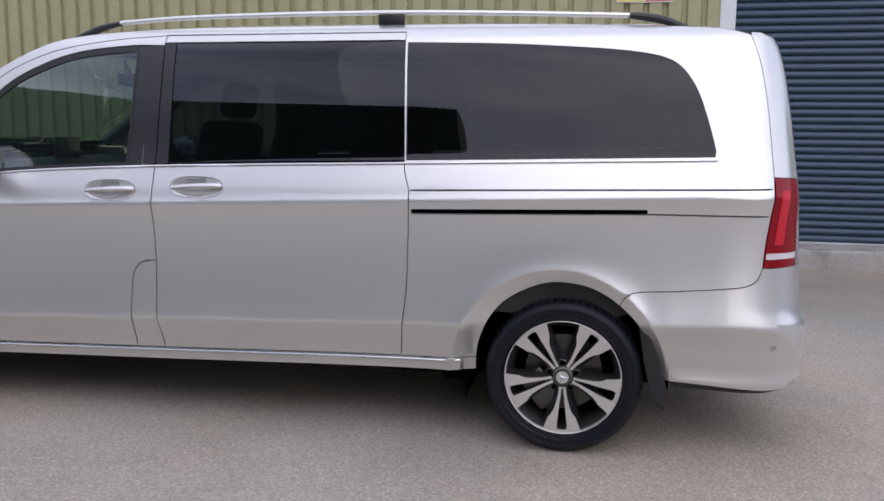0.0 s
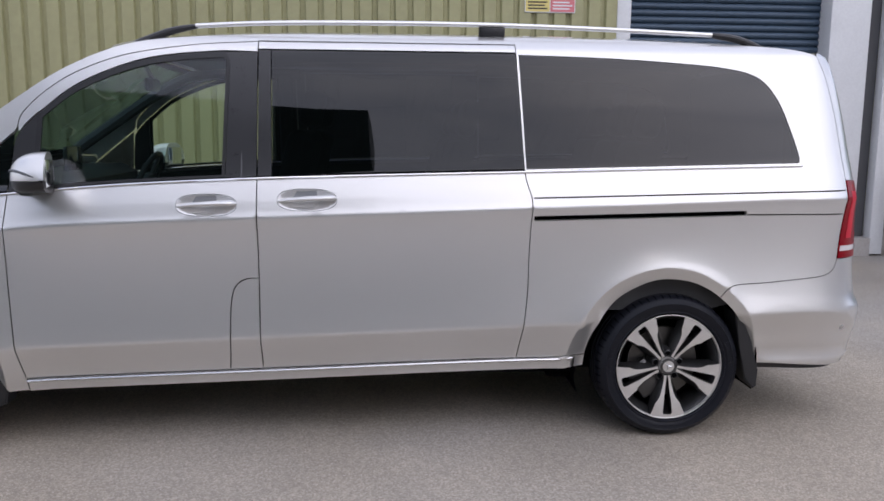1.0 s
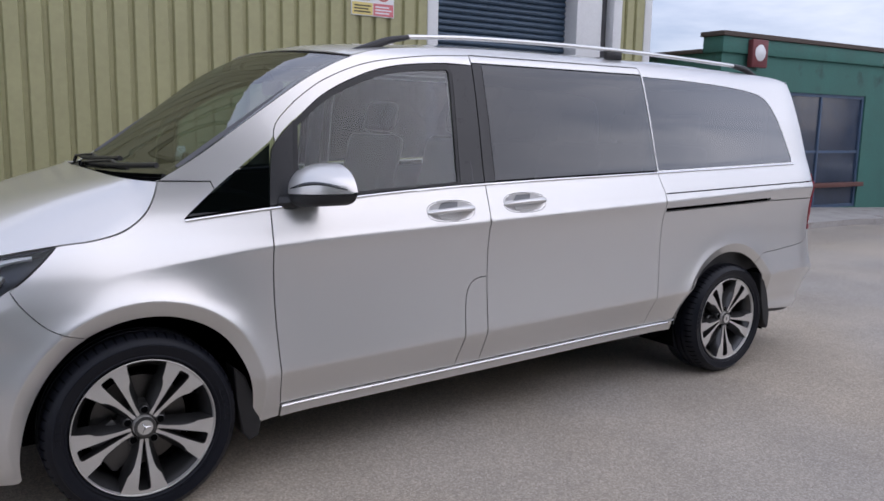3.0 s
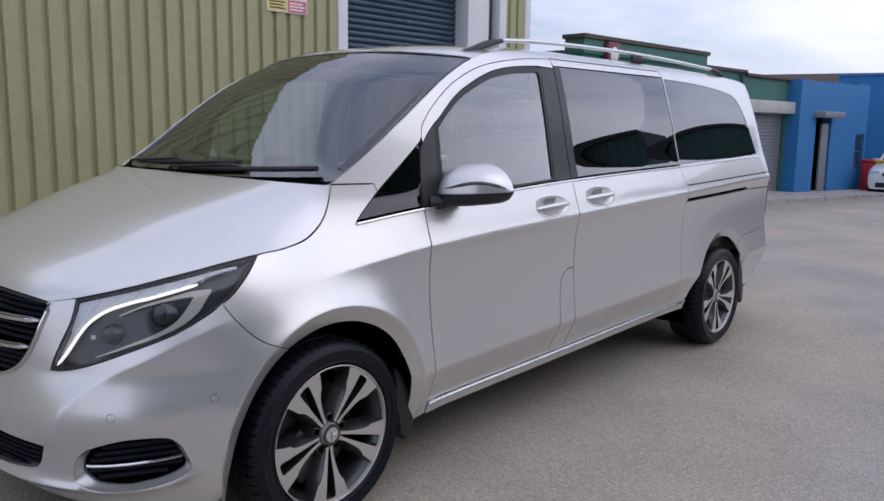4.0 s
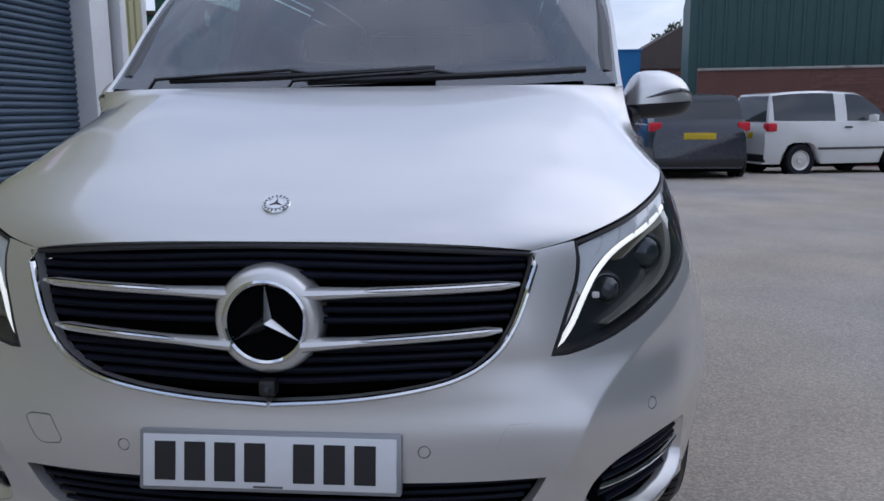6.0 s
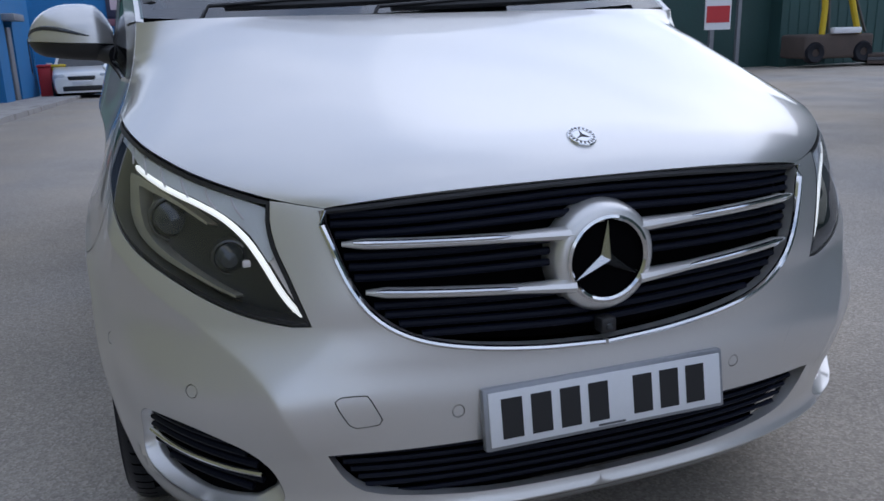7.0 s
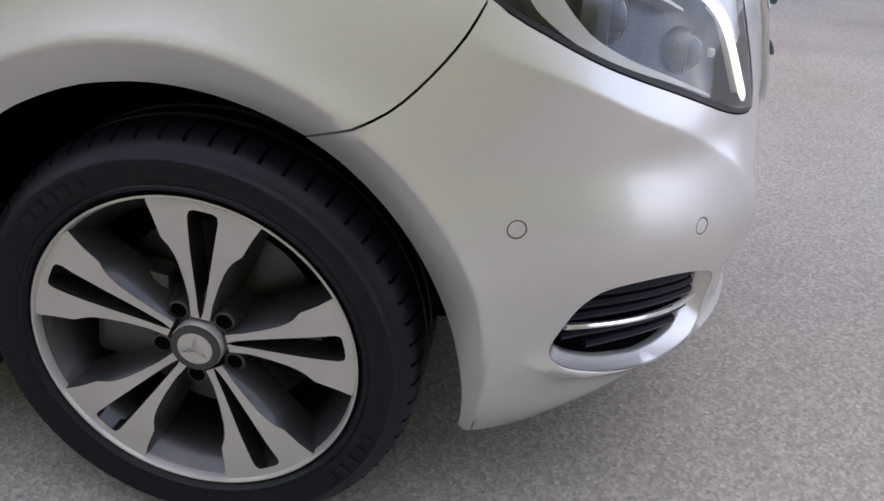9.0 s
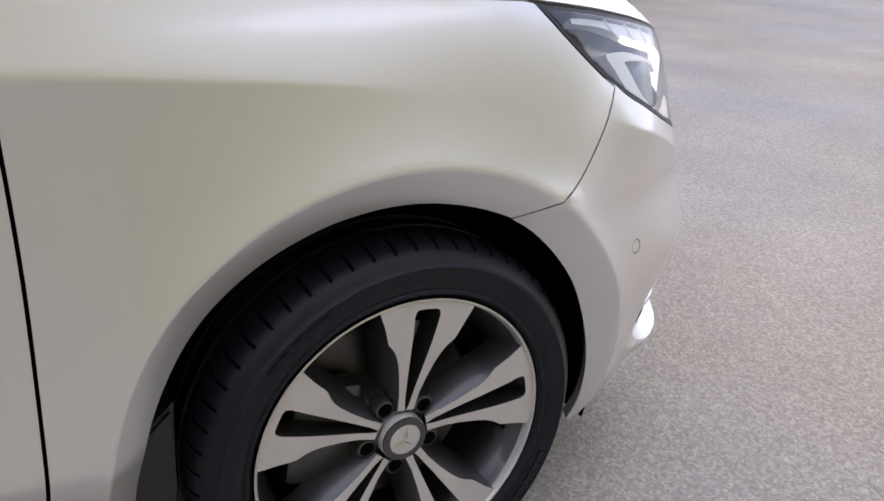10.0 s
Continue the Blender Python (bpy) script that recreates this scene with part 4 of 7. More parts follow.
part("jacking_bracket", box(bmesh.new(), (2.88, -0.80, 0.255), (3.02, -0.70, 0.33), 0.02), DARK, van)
# black arch liners, darkened further for the shade inside them
for cx in (0.0, 3.43):
    for s in both:
        bm = bmesh.new()
        r = 0.455 if cx == 0 else 0.44
        prof = [(r, 0), (r, 0.34)]
        n = 28
        rows = [[bm.verts.new((cx + rr * math.cos(t), s * ((0.885 if cx == 0 else 0.868) - a), 0.333 + rr * 0.97 * math.sin(t))) for rr, a in prof + [(0.02, 0.34)]] for t in np.linspace(-0.3, math.pi + 0.3, n)]
        for a, b in zip(rows, rows[1:]):
            for k in range(2):
                bm.faces.new((a[k], a[k + 1], b[k + 1], b[k]))
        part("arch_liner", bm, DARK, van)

# ---- wheels ----
R_TYRE, R_RIM = 0.330, 0.243


def wheel(at, s, turn, size):
    """A wheel with its axle along y; s is the side that faces out."""
    roll = pose(0, 0, 0, 0, turn, 0).to_3x3()

    def settle(bm):
        """The tyre's foot spreads flat on the ground."""
        for v in bm.verts:
            q = roll @ v.co
            sunk = -at[2] / size - q.z
            if sunk > 0:
                q.z += sunk
                q.y += sunk * (0.25 if q.y > -0.11 else -0.25)
                v.co = roll.inverted() @ q
        return bm
    w = part("wheel", lathe(bmesh.new(), [(R_RIM - 0.0055, -0.012), (R_RIM - 0.010, -0.02), (R_RIM - 0.03, -0.05), (R_RIM - 0.035, -0.18), (R_RIM - 0.005, -0.21)], n=80), GUNMETAL, van)
    w.matrix_world = pose(*at, 0, 0, 0 if s > 0 else 180)
    bm = lathe(bmesh.new(), [(R_RIM - 0.002, -0.012), (R_RIM + 0.006, -0.002), (R_RIM + 0.012, 0.007), (R_RIM + 0.016, 0.0072), (R_RIM + 0.0185, 0.005), (R_RIM + 0.026, 0.0085), (R_RIM + 0.035, 0.0115), (R_RIM + 0.050, 0.0115), (R_RIM + 0.052, 0.0128), (R_RIM + 0.0545, 0.0122), (R_RIM + 0.0565, 0.0085), (R_TYRE - 0.026, 0.0055), (R_TYRE - 0.018, -0.002), (R_TYRE - 0.008, -0.012), (R_TYRE - 0.002, -0.03), (R_TYRE, -0.05),
                             (R_TYRE, -0.075), (R_TYRE - 0.008, -0.077), (R_TYRE - 0.008, -0.085), (R_TYRE, -0.087), (R_TYRE, -0.115), (R_TYRE - 0.008, -0.117), (R_TYRE - 0.008, -0.126), (R_TYRE, -0.128), (R_TYRE, -0.18), (R_TYRE - 0.008, -0.215), (R_TYRE - 0.03, -0.232), (R_RIM, -0.225)], n=96)
    tyre = part("tyre", settle(bm), RUBBER, w, "black road tyre")
    bm = bmesh.new()
    for k in range(60):  # sipes across the shoulder
        m = pose(0, 0, 0, 0, -360 * k / 60, 0)
        w0 = 0.0026
        rows = [[bm.verts.new(m @ Vector((r + 0.0006, y, dz))) for dz in (-w0, w0)] for r, y in ((R_TYRE - 0.012, -0.008), (R_TYRE - 0.008, -0.012), (R_TYRE - 0.002, -0.03), (R_TYRE - 0.0003, -0.05))]
        for a, b in zip(rows, rows[1:]):
            bm.faces.new((a[0], a[1], b[1], b[0]))
    tagged(part("tread_pattern", settle(bm), DARK, tyre), kind="stuff")
    bm = bmesh.new()
    for t0 in (0.6, 3.4):  # raised maker's marks, as plain bars
        for k in range(5):
            m = pose(0, 0, 0, 0, -math.degrees(t0 + 0.085 * k), 0)
            box(bm, (R_RIM + 0.031, 0.0080, -0.010), (R_RIM + 0.047, 0.0128, 0.009), 0.0006, m=m)
    tagged(part("sidewall_lettering", bm, RUBBER, tyre), kind="stuff")
    lip = part("rim_lip", lathe(bmesh.new(), [(R_RIM, -0.004), (R_RIM + 0.002, 0.001), (R_RIM, 0.002), (R_RIM - 0.002, 0.001), (R_RIM - 0.0035, -0.003), (R_RIM - 0.0058, -0.013)], n=80), ALLOY, w, "bright machined rim edge")
    # five pairs of blades
    for i in range(5):
        for side in (-1, 1):
            face, flank = bmesh.new(), bmesh.new()
            a0 = radians(90 + 72 * i)
            slot = [(0.042, 0.0), (0.058, 0.004), (0.12, 0.0115), (0.165, 0.0165), (0.215, 0.0215), (0.2235, 0.0195), (0.2263, 0.014)]
            edge = [(0.045, 0.0145), (0.075, 0.0175), (0.110, 0.0255), (0.135, 0.033), (0.150, 0.0395), (0.160, 0.046), (0.172, 0.0575), (0.200, 0.0685), (0.2255, 0.081)]
            depth = lambda r: -0.004 - 0.018 * (1 - ease(0.05, 0.23, r)) + 0.003 * math.sin(math.pi * r / 0.24)
            ca, sa = math.cos(a0), math.sin(a0)
            spot = lambda r, q, d: (r * ca - side * q * sa, d, r * sa + side * q * ca)
            rows, walls = [], []
            for r in (0.045, 0.058, 0.075, 0.092, 0.110, 0.135, 0.150, 0.160, 0.172, 0.186, 0.200, 0.215, 0.2235, 0.2263, 0.2268, 0.230, 0.234, 0.237, 0.2395):
                q0 = float(np.interp(r, *zip(*slot))) if r < 0.2265 else 0.0
                q1 = min(float(np.interp(r, *zip(*edge))), math.sqrt(max(0.2396 ** 2 - r * r, 0)))
                q2 = max(q1 + 0.007, 0.032 + 0.048 * (r - 0.05) / 0.15)
                rows.append([face.verts.new(spot(r, q, depth(r))) for q in (q0, q1)])
                walls.append([flank.verts.new(spot(r, q, depth(r) - d)) for q, d in ((q0, 0.046), (q0, 0.0005), (q1, 0.0005), (q1 * 0.65 + q2 * 0.35, 0.012), (q2, 0.052))])
            for mesh, net in ((face, rows), (flank, walls[:14])):
                for a, b in zip(net, net[1:]):
                    for k in range(len(a) - 1):
                        if mesh is face or k != 1:
                            mesh.faces.new((a[k], a[k + 1], b[k + 1], b[k]))
            blade = part("spoke", flank, GUNMETAL, w, "dark grey spoke flank", angle=20)
            part("spoke_face", face, ALLOY, blade, "bright machined spoke face", smooth=False)
    hub = lathe(bmesh.new(), [(0.0, -0.030), (0.05, -0.034), (0.075, -0.046), (0.085, -0.07), (0.08, -0.10)], n=40)
    part("hub", hub, GUNMETAL, w)
    cap = part("hub_cap", lathe(bmesh.new(), [(0.0, -0.006), (0.027, -0.008), (0.0275, -0.0095), (0.0365, -0.0105), (0.0385, -0.014), (0.0395, -0.034)], n=40), ALLOY, w, "silver hub cap")
    bm = lathe(bmesh.new(), [(0.0265, -0.0095), (0.0265, -0.0074), (0.0375, -0.0088), (0.0375, -0.0120)], n=40)
    part("cap_ring", bm, GUNMETAL, cap)
    bm = bmesh.new()
    mid = bm.verts.new((0, -0.0035, 0))
    tips = [bm.verts.new(((0.024 if k % 2 == 0 else 0.005) * math.cos(radians(90 + 60 * k)), -0.0062, (0.024 if k % 2 == 0 else 0.005) * math.sin(radians(90 + 60 * k)))) for k in range(6)]
    for k in range(6):
        bm.faces.new((mid, tips[k], tips[(k + 1) % 6]))
    part("cap_star", bm, SATIN, cap, "raised three-pointed emblem", smooth=False)
    for i in range(5):
        t = radians(54 + 72 * i)
        at_c = (0.0585 * math.cos(t), 0.0, 0.0585 * math.sin(t))
        well = part("bolt_well", lathe(bmesh.new(), [(0.0, -0.026), (0.0125, -0.026)], n=20, centre=at_c), DARK, w)
        part("well_rim", lathe(bmesh.new(), [(0.0122, -0.026), (0.0128, -0.0235), (0.0155, -0.025), (0.019, -0.034), (0.019, -0.05)], n=20, centre=at_c), GUNMETAL, well)
    part("brake_disc", lathe(bmesh.new(), [(0.06, -0.10), (0.165, -0.10), (0.165, -0.125), (0.06, -0.125)], n=48), STEEL, w, "worn steel brake disc")
    # near-black disc: the shade behind the brake, given as colour
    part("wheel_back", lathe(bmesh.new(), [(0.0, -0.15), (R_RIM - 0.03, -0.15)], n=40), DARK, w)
    bm = bmesh.new()
    box(bm, (0.06, -0.10, -0.085), (0.175, -0.05, 0.085), 0.015)
    part("valve", lathe(bmesh.new(), [(0.0, 0.0), (0.004, -0.001), (0.004, -0.016), (0.0065, -0.018), (0.0065, -0.04)], n=10, centre=(-0.205, -0.022, -0.022)), DARK, w, "black tyre valve")
    part("brake_caliper", bm, GUNMETAL, w, "dark brake caliper")
    w.matrix_world = w.matrix_world @ pose(0, 0, 0, 0, turn, 0) @ Matrix.Scale(size, 4)
    return w


wheel((0, -0.945, 0.334), -1, 33, 1.072)
wheel((0, 0.945, 0.334), 1, -9, 1.072)
wheel((3.43, -0.915, 0.335), -1, 37, 1.015)
wheel((3.43, 0.915, 0.335), 1, 20, 1.015)


# ---- fittings of the van ----
def at(u, z, out=0.0, s=-1):
    """A place on the skin, with its outward direction."""
    h = 2e-3
    p = outline(u, z)
    n = np.cross(outline(u + h, z) - outline(u - h, z), outline(u, z + h) - outline(u, z - h))
    n /= np.linalg.norm(n)
    f = np.array([1, -s, 1])
    return Vector((p + n * out) * f), Vector(n * f)


def along(run, out, s=-1):
    return [at(u, z, out, s)[0] for u, z in run]


def dished(cx, cz, a, b, deep):
    """The skin pressed in like a bowl."""
    def f(u, z):
        h = 2e-3
        n = np.cross(outline(np.asarray(u) + h, z) - outline(np.asarray(u) - h, z), outline(u, np.asarray(z) + h) - outline(u, np.asarray(z) - h))
        n /= np.linalg.norm(n, axis=-1, keepdims=True)
        r = np.hypot((u - cx) / a, (z - cz) / b)
        return outline(u, z) - n * (deep * (1 - np.clip(r, 0, 1) ** 2.5))[..., None]
    return f


HANDLE_PAD = material("grey_pad", (0.30, 0.305, 0.315), rough=0.5)
FROST = material("frosted_lens", (0.72, 0.73, 0.72), rough=0.45, coat=0.8, vary=0.10, scale=14)
LAMP_DARK = material("dark_lamp_interior", (0.012, 0.013, 0.017), rough=0.36, coat=0.5)
LAMP_SILVER = material("warm_lamp_trim", (0.50, 0.47, 0.39), rough=0.36, metal=0.7, vary=0.06, scale=6)

for s in both:
    for which, (hx, hz) in HANDLES.items():
        dish = dished(hx, hz, 0.126, 0.045, 0.015)
        bowl = part("handle_bowl", skin("handle_bowl", dish, oval(hx, hz, 0.126, 0.045), gap=-0.0005, lip=0.0, sides=(s,), grid=(0.012, 0.008)), SILVER, van)
        bm = bmesh.new()
        run = catmull([(hx - 0.123, hz - 0.005), (hx - 0.09, hz - 0.003), (hx - 0.03, hz), (hx + 0.04, hz + 0.003), (hx + 0.10, hz + 0.006), (hx + 0.125, hz + 0.007)], 0.012)
        k = np.linspace(0, 1, len(run))
        tube(bm, [at(u, z, o, s)[0] for (u, z), o in zip(run, np.interp(k, [0, 0.15, 0.4, 0.6, 0.88, 1], [-0.002, 0.008, 0.016, 0.017, 0.012, 0.0]))], 0.0155, 12, 0.8, radii=list(np.interp(k, [0, 0.08, 0.3, 0.75, 0.93, 1], [0.006, 0.0115, 0.013, 0.017, 0.017, 0.009])))
        part("door_handle", bm, SILVER, bowl, "silver pull handle")
        part("handle_pad", skin("handle_pad", dish, ring(line([(hx - 0.062, hz + 0.012), (hx + 0.042, hz + 0.016)]), line([(hx + 0.042, hz + 0.016), (hx + 0.042, hz + 0.040)]), line([(hx + 0.042, hz + 0.040), (hx - 0.045, hz + 0.037), (hx - 0.062, hz + 0.012)])), out=0.0015, gap=0, lip=0, sides=(s,), grid=(0.012, 0.008)), HANDLE_PAD, bowl, "grey finger pad")
        part("handle_tab", skin("handle_tab", dish, ring(line([(hx - 0.06, hz - 0.034), (hx + 0.032, hz - 0.036)]), line([(hx + 0.032, hz - 0.036), (hx + 0.036, hz - 0.014)]), line([(hx + 0.036, hz - 0.014), (hx - 0.066, hz - 0.018), (hx - 0.06, hz - 0.034)])), out=0.004, gap=0, lip=0.004, sides=(s,), grid=(0.012, 0.008)), SILVER, bowl)
    # mirrors: a wedge that tapers to its outer end
    c = Vector((0.668, s * 1.020, 1.222))
    m_top = spline([(0, 0.045), (0.06, 0.078), (0.14, 0.106), (0.25, 0.121), (0.5, 0.119), (0.72, 0.102), (0.88, 0.070), (0.96, 0.038), (1.0, 0.006)])
    m_deep = spline([(0, 0.11), (0.2, 0.150), (0.5, 0.155), (0.75, 0.135), (0.92, 0.085), (1.0, 0.02)])
    m_low = spline([(0, 0.046), (0.2, 0.050), (0.75, 0.044), (0.93, 0.028), (1.0, 0.003)])

    def cap_at(k, w, out=0.0):
        """A place on the mirror: k from its inner to its outer end, w from the foot of the face up over the top to the back."""
        xr, y_, zb = c.x + 0.075 + 0.06 * (k - 0.5), c.y + s * (-0.128 + 0.262 * k), c.z - 0.036 + 0.014 * k
        t = w * math.pi / 2
        e_ = 2 / 2.6
        return Vector((xr - (float(m_deep(k)) + out) * math.cos(t) ** e_, y_, zb + (float(m_top(k)) + out) * max(math.sin(t), 0) ** e_))

    ks = [0, 0.03, 0.06, 0.1, 0.15, 0.2, 0.3, 0.4, 0.5, 0.6, 0.7, 0.78, 0.85, 0.9, 0.94, 0.97, 0.99, 1.0]
    bm = bmesh.new()
    rows = []
    for k in ks:
        row = [cap_at(k, w) for w in np.linspace(0, 1, 14)]
        foot = Vector((row[-1].x, row[0].y, row[0].z))
        rows.append([bm.verts.new(p) for p in row + [foot.lerp(row[-1], 0.5), foot]])
    for a, b in zip(rows, rows[1:]):
        for k in range(len(a) - 1):
            bm.faces.new((a[k], a[k + 1], b[k + 1], b[k]))
    bm.faces.new(rows[0])
    cap = part("mirror_cap", bm, SILVER, van, "silver door mirror cap", angle=50)
    bm = bmesh.new()
    rows = []
    for k in ks:
        f, l_ = cap_at(k, 0, -0.004), float(m_low(k))
        xr = c.x + 0.073 + 0.06 * (k - 0.5)
        prof = [(0.0, 0.0), (0.002, 0.4), (0.012, 0.75), (0.04, 1.0)]
        rows.append([bm.verts.new((xr, f.y, f.z))] + [bm.verts.new((min(f.x + a, xr), f.y, f.z - 0.003 - l_ * d)) for a, d in prof] + [bm.verts.new((xr, f.y, f.z - 0.003 - l_))])
    for a, b in zip(rows, rows[1:]):
        for k in range(len(a)):
            j = (k + 1) % len(a)
            bm.faces.new((a[k], a[j], b[j], b[k]))
    bm.faces.new(rows[0])
    base = part("mirror_base", bm, BLACK, van, "black mirror housing base", angle=50)
    bm = bmesh.new()
    n = 16
    tube(bm, [cap_at(0.25 + 0.725 * i / (n - 1), 0.07 + 0.23 * (i / (n - 1)) ** 1.3, 0.0005) for i in range(n)], 0.0045, 8, 1.0, radii=[0.0012] + [0.0018 + 0.0055 * math.sin(math.pi * min(i / 13, 1) * 0.75) for i in range(1, n - 1)] + [0.002])
    part("indicator", bm, CAR_GLASS, cap, "dark side indicator strip")
    bm = bmesh.new()
    box(bm, (-0.003, -0.095, -0.05), (0.003, 0.085, 0.06), 0.002, m=Matrix.Translation((c.x + 0.076, c.y, c.z)) @ pose(0, 0, 0, 0, 0, -13 * s))
    part("mirror_glass", bm, CHROME, base)
    bm = bmesh.new()
    tube(bm, [(0.575, s * 0.880, 1.150), (0.60, s * 0.905, 1.152), (0.64, s * 0.935, 1.165), (0.66, s * 0.97, 1.165)], 0.034, 12, 0.8, radii=[0.040, 0.038, 0.036, 0.028])
    part("mirror_arm", bm, BLACK, van)
    # roof rails
    top = [(1.28, -0.672, 1.862), (1.6, -0.668, 1.880), (2.1, -0.664, 1.889), (2.62, -0.660, 1.889), (3.1, -0.655, 1.880), (3.66, -0.648, 1.862)]
    bm = bmesh.new()
    tube(bm, [(p[0], -s * p[1], p[2]) for p in catmull(top, 0.08)], 0.013, 10, 0.85)
    rail = part("roof_rail", bm, material("rail_alloy", (0.80, 0.80, 0.79), rough=0.3, metal=0.85) if s < 0 else bpy.data.materials["rail_alloy"], van, "bright aluminium roof rail")
    for run in ([(0.97, -0.655, 1.768), (1.08, -0.668, 1.805), (1.18, -0.672, 1.840), (1.29, -0.672, 1.862)], [(3.65, -0.648, 1.862), (3.76, -0.646, 1.848), (3.84, -0.645, 1.825), (3.92, -0.645, 1.795)]):
        bm = bmesh.new()
        pts = catmull(run, 0.03)
        tube(bm, [(p[0], -s * p[1], p[2]) for p in pts], 0.017, 10, 0.9, radii=[0.010 + 0.010 * math.sin(math.pi * min(k / (len(pts) - 1) * 0.8 + 0.15, 1)) for k in range(len(pts))])
        part("rail_foot", bm, BLACK, rail, "black plastic rail foot")
    bm = bmesh.new()
    box(bm, (2.55, s * 0.645 - 0.02, 1.835), (2.67, s * 0.66 + 0.02, 1.885), 0.008)
    part("rail_support", bm, BLACK, rail, "black rail support")
    # mud flaps
    for pts, y0 in (([(0.355, 0.50), (0.40, 0.46), (0.438, 0.36), (0.465, 0.26), (0.452, 0.20), (0.415, 0.185), (0.385, 0.22), (0.365, 0.36)], 0.80), ([(3.735, 0.59), (3.77, 0.57), (3.82, 0.45), (3.862, 0.31), (3.858, 0.235), (3.843, 0.222), (3.80, 0.27), (3.765, 0.42)], 0.76)):
        bm = bmesh.new()
        a = [bm.verts.new((x, s * 0.905, z)) for x, z in pts]
        b = [bm.verts.new((x, s * y0, z)) for x, z in pts]
        bm.faces.new(a)
        bm.faces.new(b[::-1])
        for k in range(len(pts)):
            j = (k + 1) % len(pts)
            bm.faces.new((a[k], b[k], b[j], a[j]))
        bmesh.ops.bevel(bm, geom=[e for e in bm.edges if abs(e.verts[0].co.y - e.verts[1].co.y) < 1e-5], offset=0.006, segments=2, affect="EDGES")
        part("mud_flap", bm, BLACK, van, "black rubber mud flap")
    # parking sensors and the towing-eye cover
    for u, z in ((-1.262, 0.505), (-0.768, 0.559), (-0.475, 0.592)):
        part("parking_sensor", skin("parking_sensor", outline, oval(u, z, 0.0117, 0.0117, 16, 2), gap=0, lip=0.006, out=-0.0005, sides=(s,), grid=(0.01, 0.01)), SILVER, bumper)
    u, z = 4.295, 0.505
    part("parking_sensor", skin("parking_sensor", outline, oval(u, z, 0.0125, 0.0125, 16, 2), gap=0, lip=0.004, out=0.003, sides=(s,), grid=(0.01, 0.01)), SATIN, van)
    part("cover_plate", skin("cover_plate", outline, TOW, gap=0.0012 if s > 0 else -0.0008, lip=0.01 if s > 0 else 0.0, sides=(s,), grid=(0.015, 0.015)), SILVER, bumper)
    # front lamps
    HL = ring(LAMP_TOP, LAMP_BACK, LAMP_LOW, LAMP_IN)
    lamp = part("headlamp", skin("headlamp", outline, HL, holes=[shrink(HL, 0.011)], gap=0.002, lip=0.055, out=-0.001, sides=(s,), grid=(0.03, 0.02)), BLACK, van, "black headlamp surround")
    part("lamp_housing", skin("lamp_housing", outline, shrink(HL, 0.004), gap=0, lip=0.0, out=-0.052, sides=(s,), grid=(0.03, 0.03)), LAMP_DARK, lamp, "dark grey lamp interior")
    part("lens_cover", skin("lens_cover", outline, shrink(HL, 0.009), gap=0, lip=0.002, out=0.0005, sides=(s,), grid=(0.025, 0.02)), LENS, lamp, "clear lamp cover")
    DRL_RUN = catmull([(-0.50, 0.953), (-0.54, 0.944), (-0.64, 0.921), (-0.73, 0.900), (-0.795, 0.877), (-0.848, 0.843), (-0.886, 0.801), (-0.927, 0.744), (-0.965, 0.700)], 0.015)
    bm = bmesh.new()
    tube(bm, along(DRL_RUN, -0.013, s), 0.0075, 8, 0.8, radii=[0.003] + [0.0066] * (len(DRL_RUN) - 2) + [0.003])
    part("daytime_light", bm, DRL, lamp, "lit white daytime running light")
    brow = ring(catmull([(-0.36, 0.990), (-0.44, 0.978), (-0.54, 0.950), (-0.64, 0.928), (-0.73, 0.908), (-0.80, 0.884), (-0.86, 0.848), (-0.90, 0.80)]), catmull([(-0.915, 0.815), (-0.892, 0.870), (-0.886, 0.897), (-0.72, 0.935), (-0.60, 0.960), (-0.43, 0.991), (-0.36, 0.998)]))
    part("lamp_brow", skin("lamp_brow", outline, brow, gap=0, lip=0.02, out=-0.009, sides=(s,), grid=(0.02, 0.01)), FROST, lamp, "frosted upper light strip")
    for u, z in ((-0.47, 0.982), (-0.545, 0.966), (-0.62, 0.949), (-0.69, 0.935), (-0.76, 0.918), (-0.825, 0.902)):
        bm = bmesh.new()
        tube(bm, along(catmull([(u + 0.014, z + 0.012), (u + 0.002, z - 0.006), (u - 0.020, z - 0.026)], 0.008), -0.0085, s), 0.0022, 6)
        part("light_fin", bm, WHITE_LENS, lamp)
    funnel = ring(catmull([(-0.835, 0.862), (-0.868, 0.842), (-0.90, 0.798), (-0.938, 0.744), (-0.968, 0.706)], 0.02), catmull([(-0.972, 0.712), (-0.945, 0.765), (-0.922, 0.812), (-0.905, 0.85), (-0.893, 0.888)], 0.02), line([(-0.893, 0.888), (-0.872, 0.868), (-0.835, 0.862)], 0.02))
    part("inner_trim", skin("inner_trim", outline, funnel, gap=0, lip=0.015, out=-0.018, sides=(s,), grid=(0.012, 0.012)), WHITE_LENS, lamp, "pale inner light guide")
    cres = ring(catmull([(-0.455, 0.930), (-0.475, 0.905), (-0.498, 0.874), (-0.558, 0.832), (-0.64, 0.797), (-0.735, 0.767), (-0.832, 0.733)], 0.02), catmull([(-0.832, 0.737), (-0.73, 0.776), (-0.64, 0.810), (-0.575, 0.846), (-0.535, 0.89), (-0.515, 0.918), (-0.60, 0.908), (-0.68, 0.890), (-0.755, 0.862)], 0.02), catmull([(-0.755, 0.866), (-0.68, 0.897), (-0.60, 0.918), (-0.52, 0.935), (-0.455, 0.938)], 0.02))
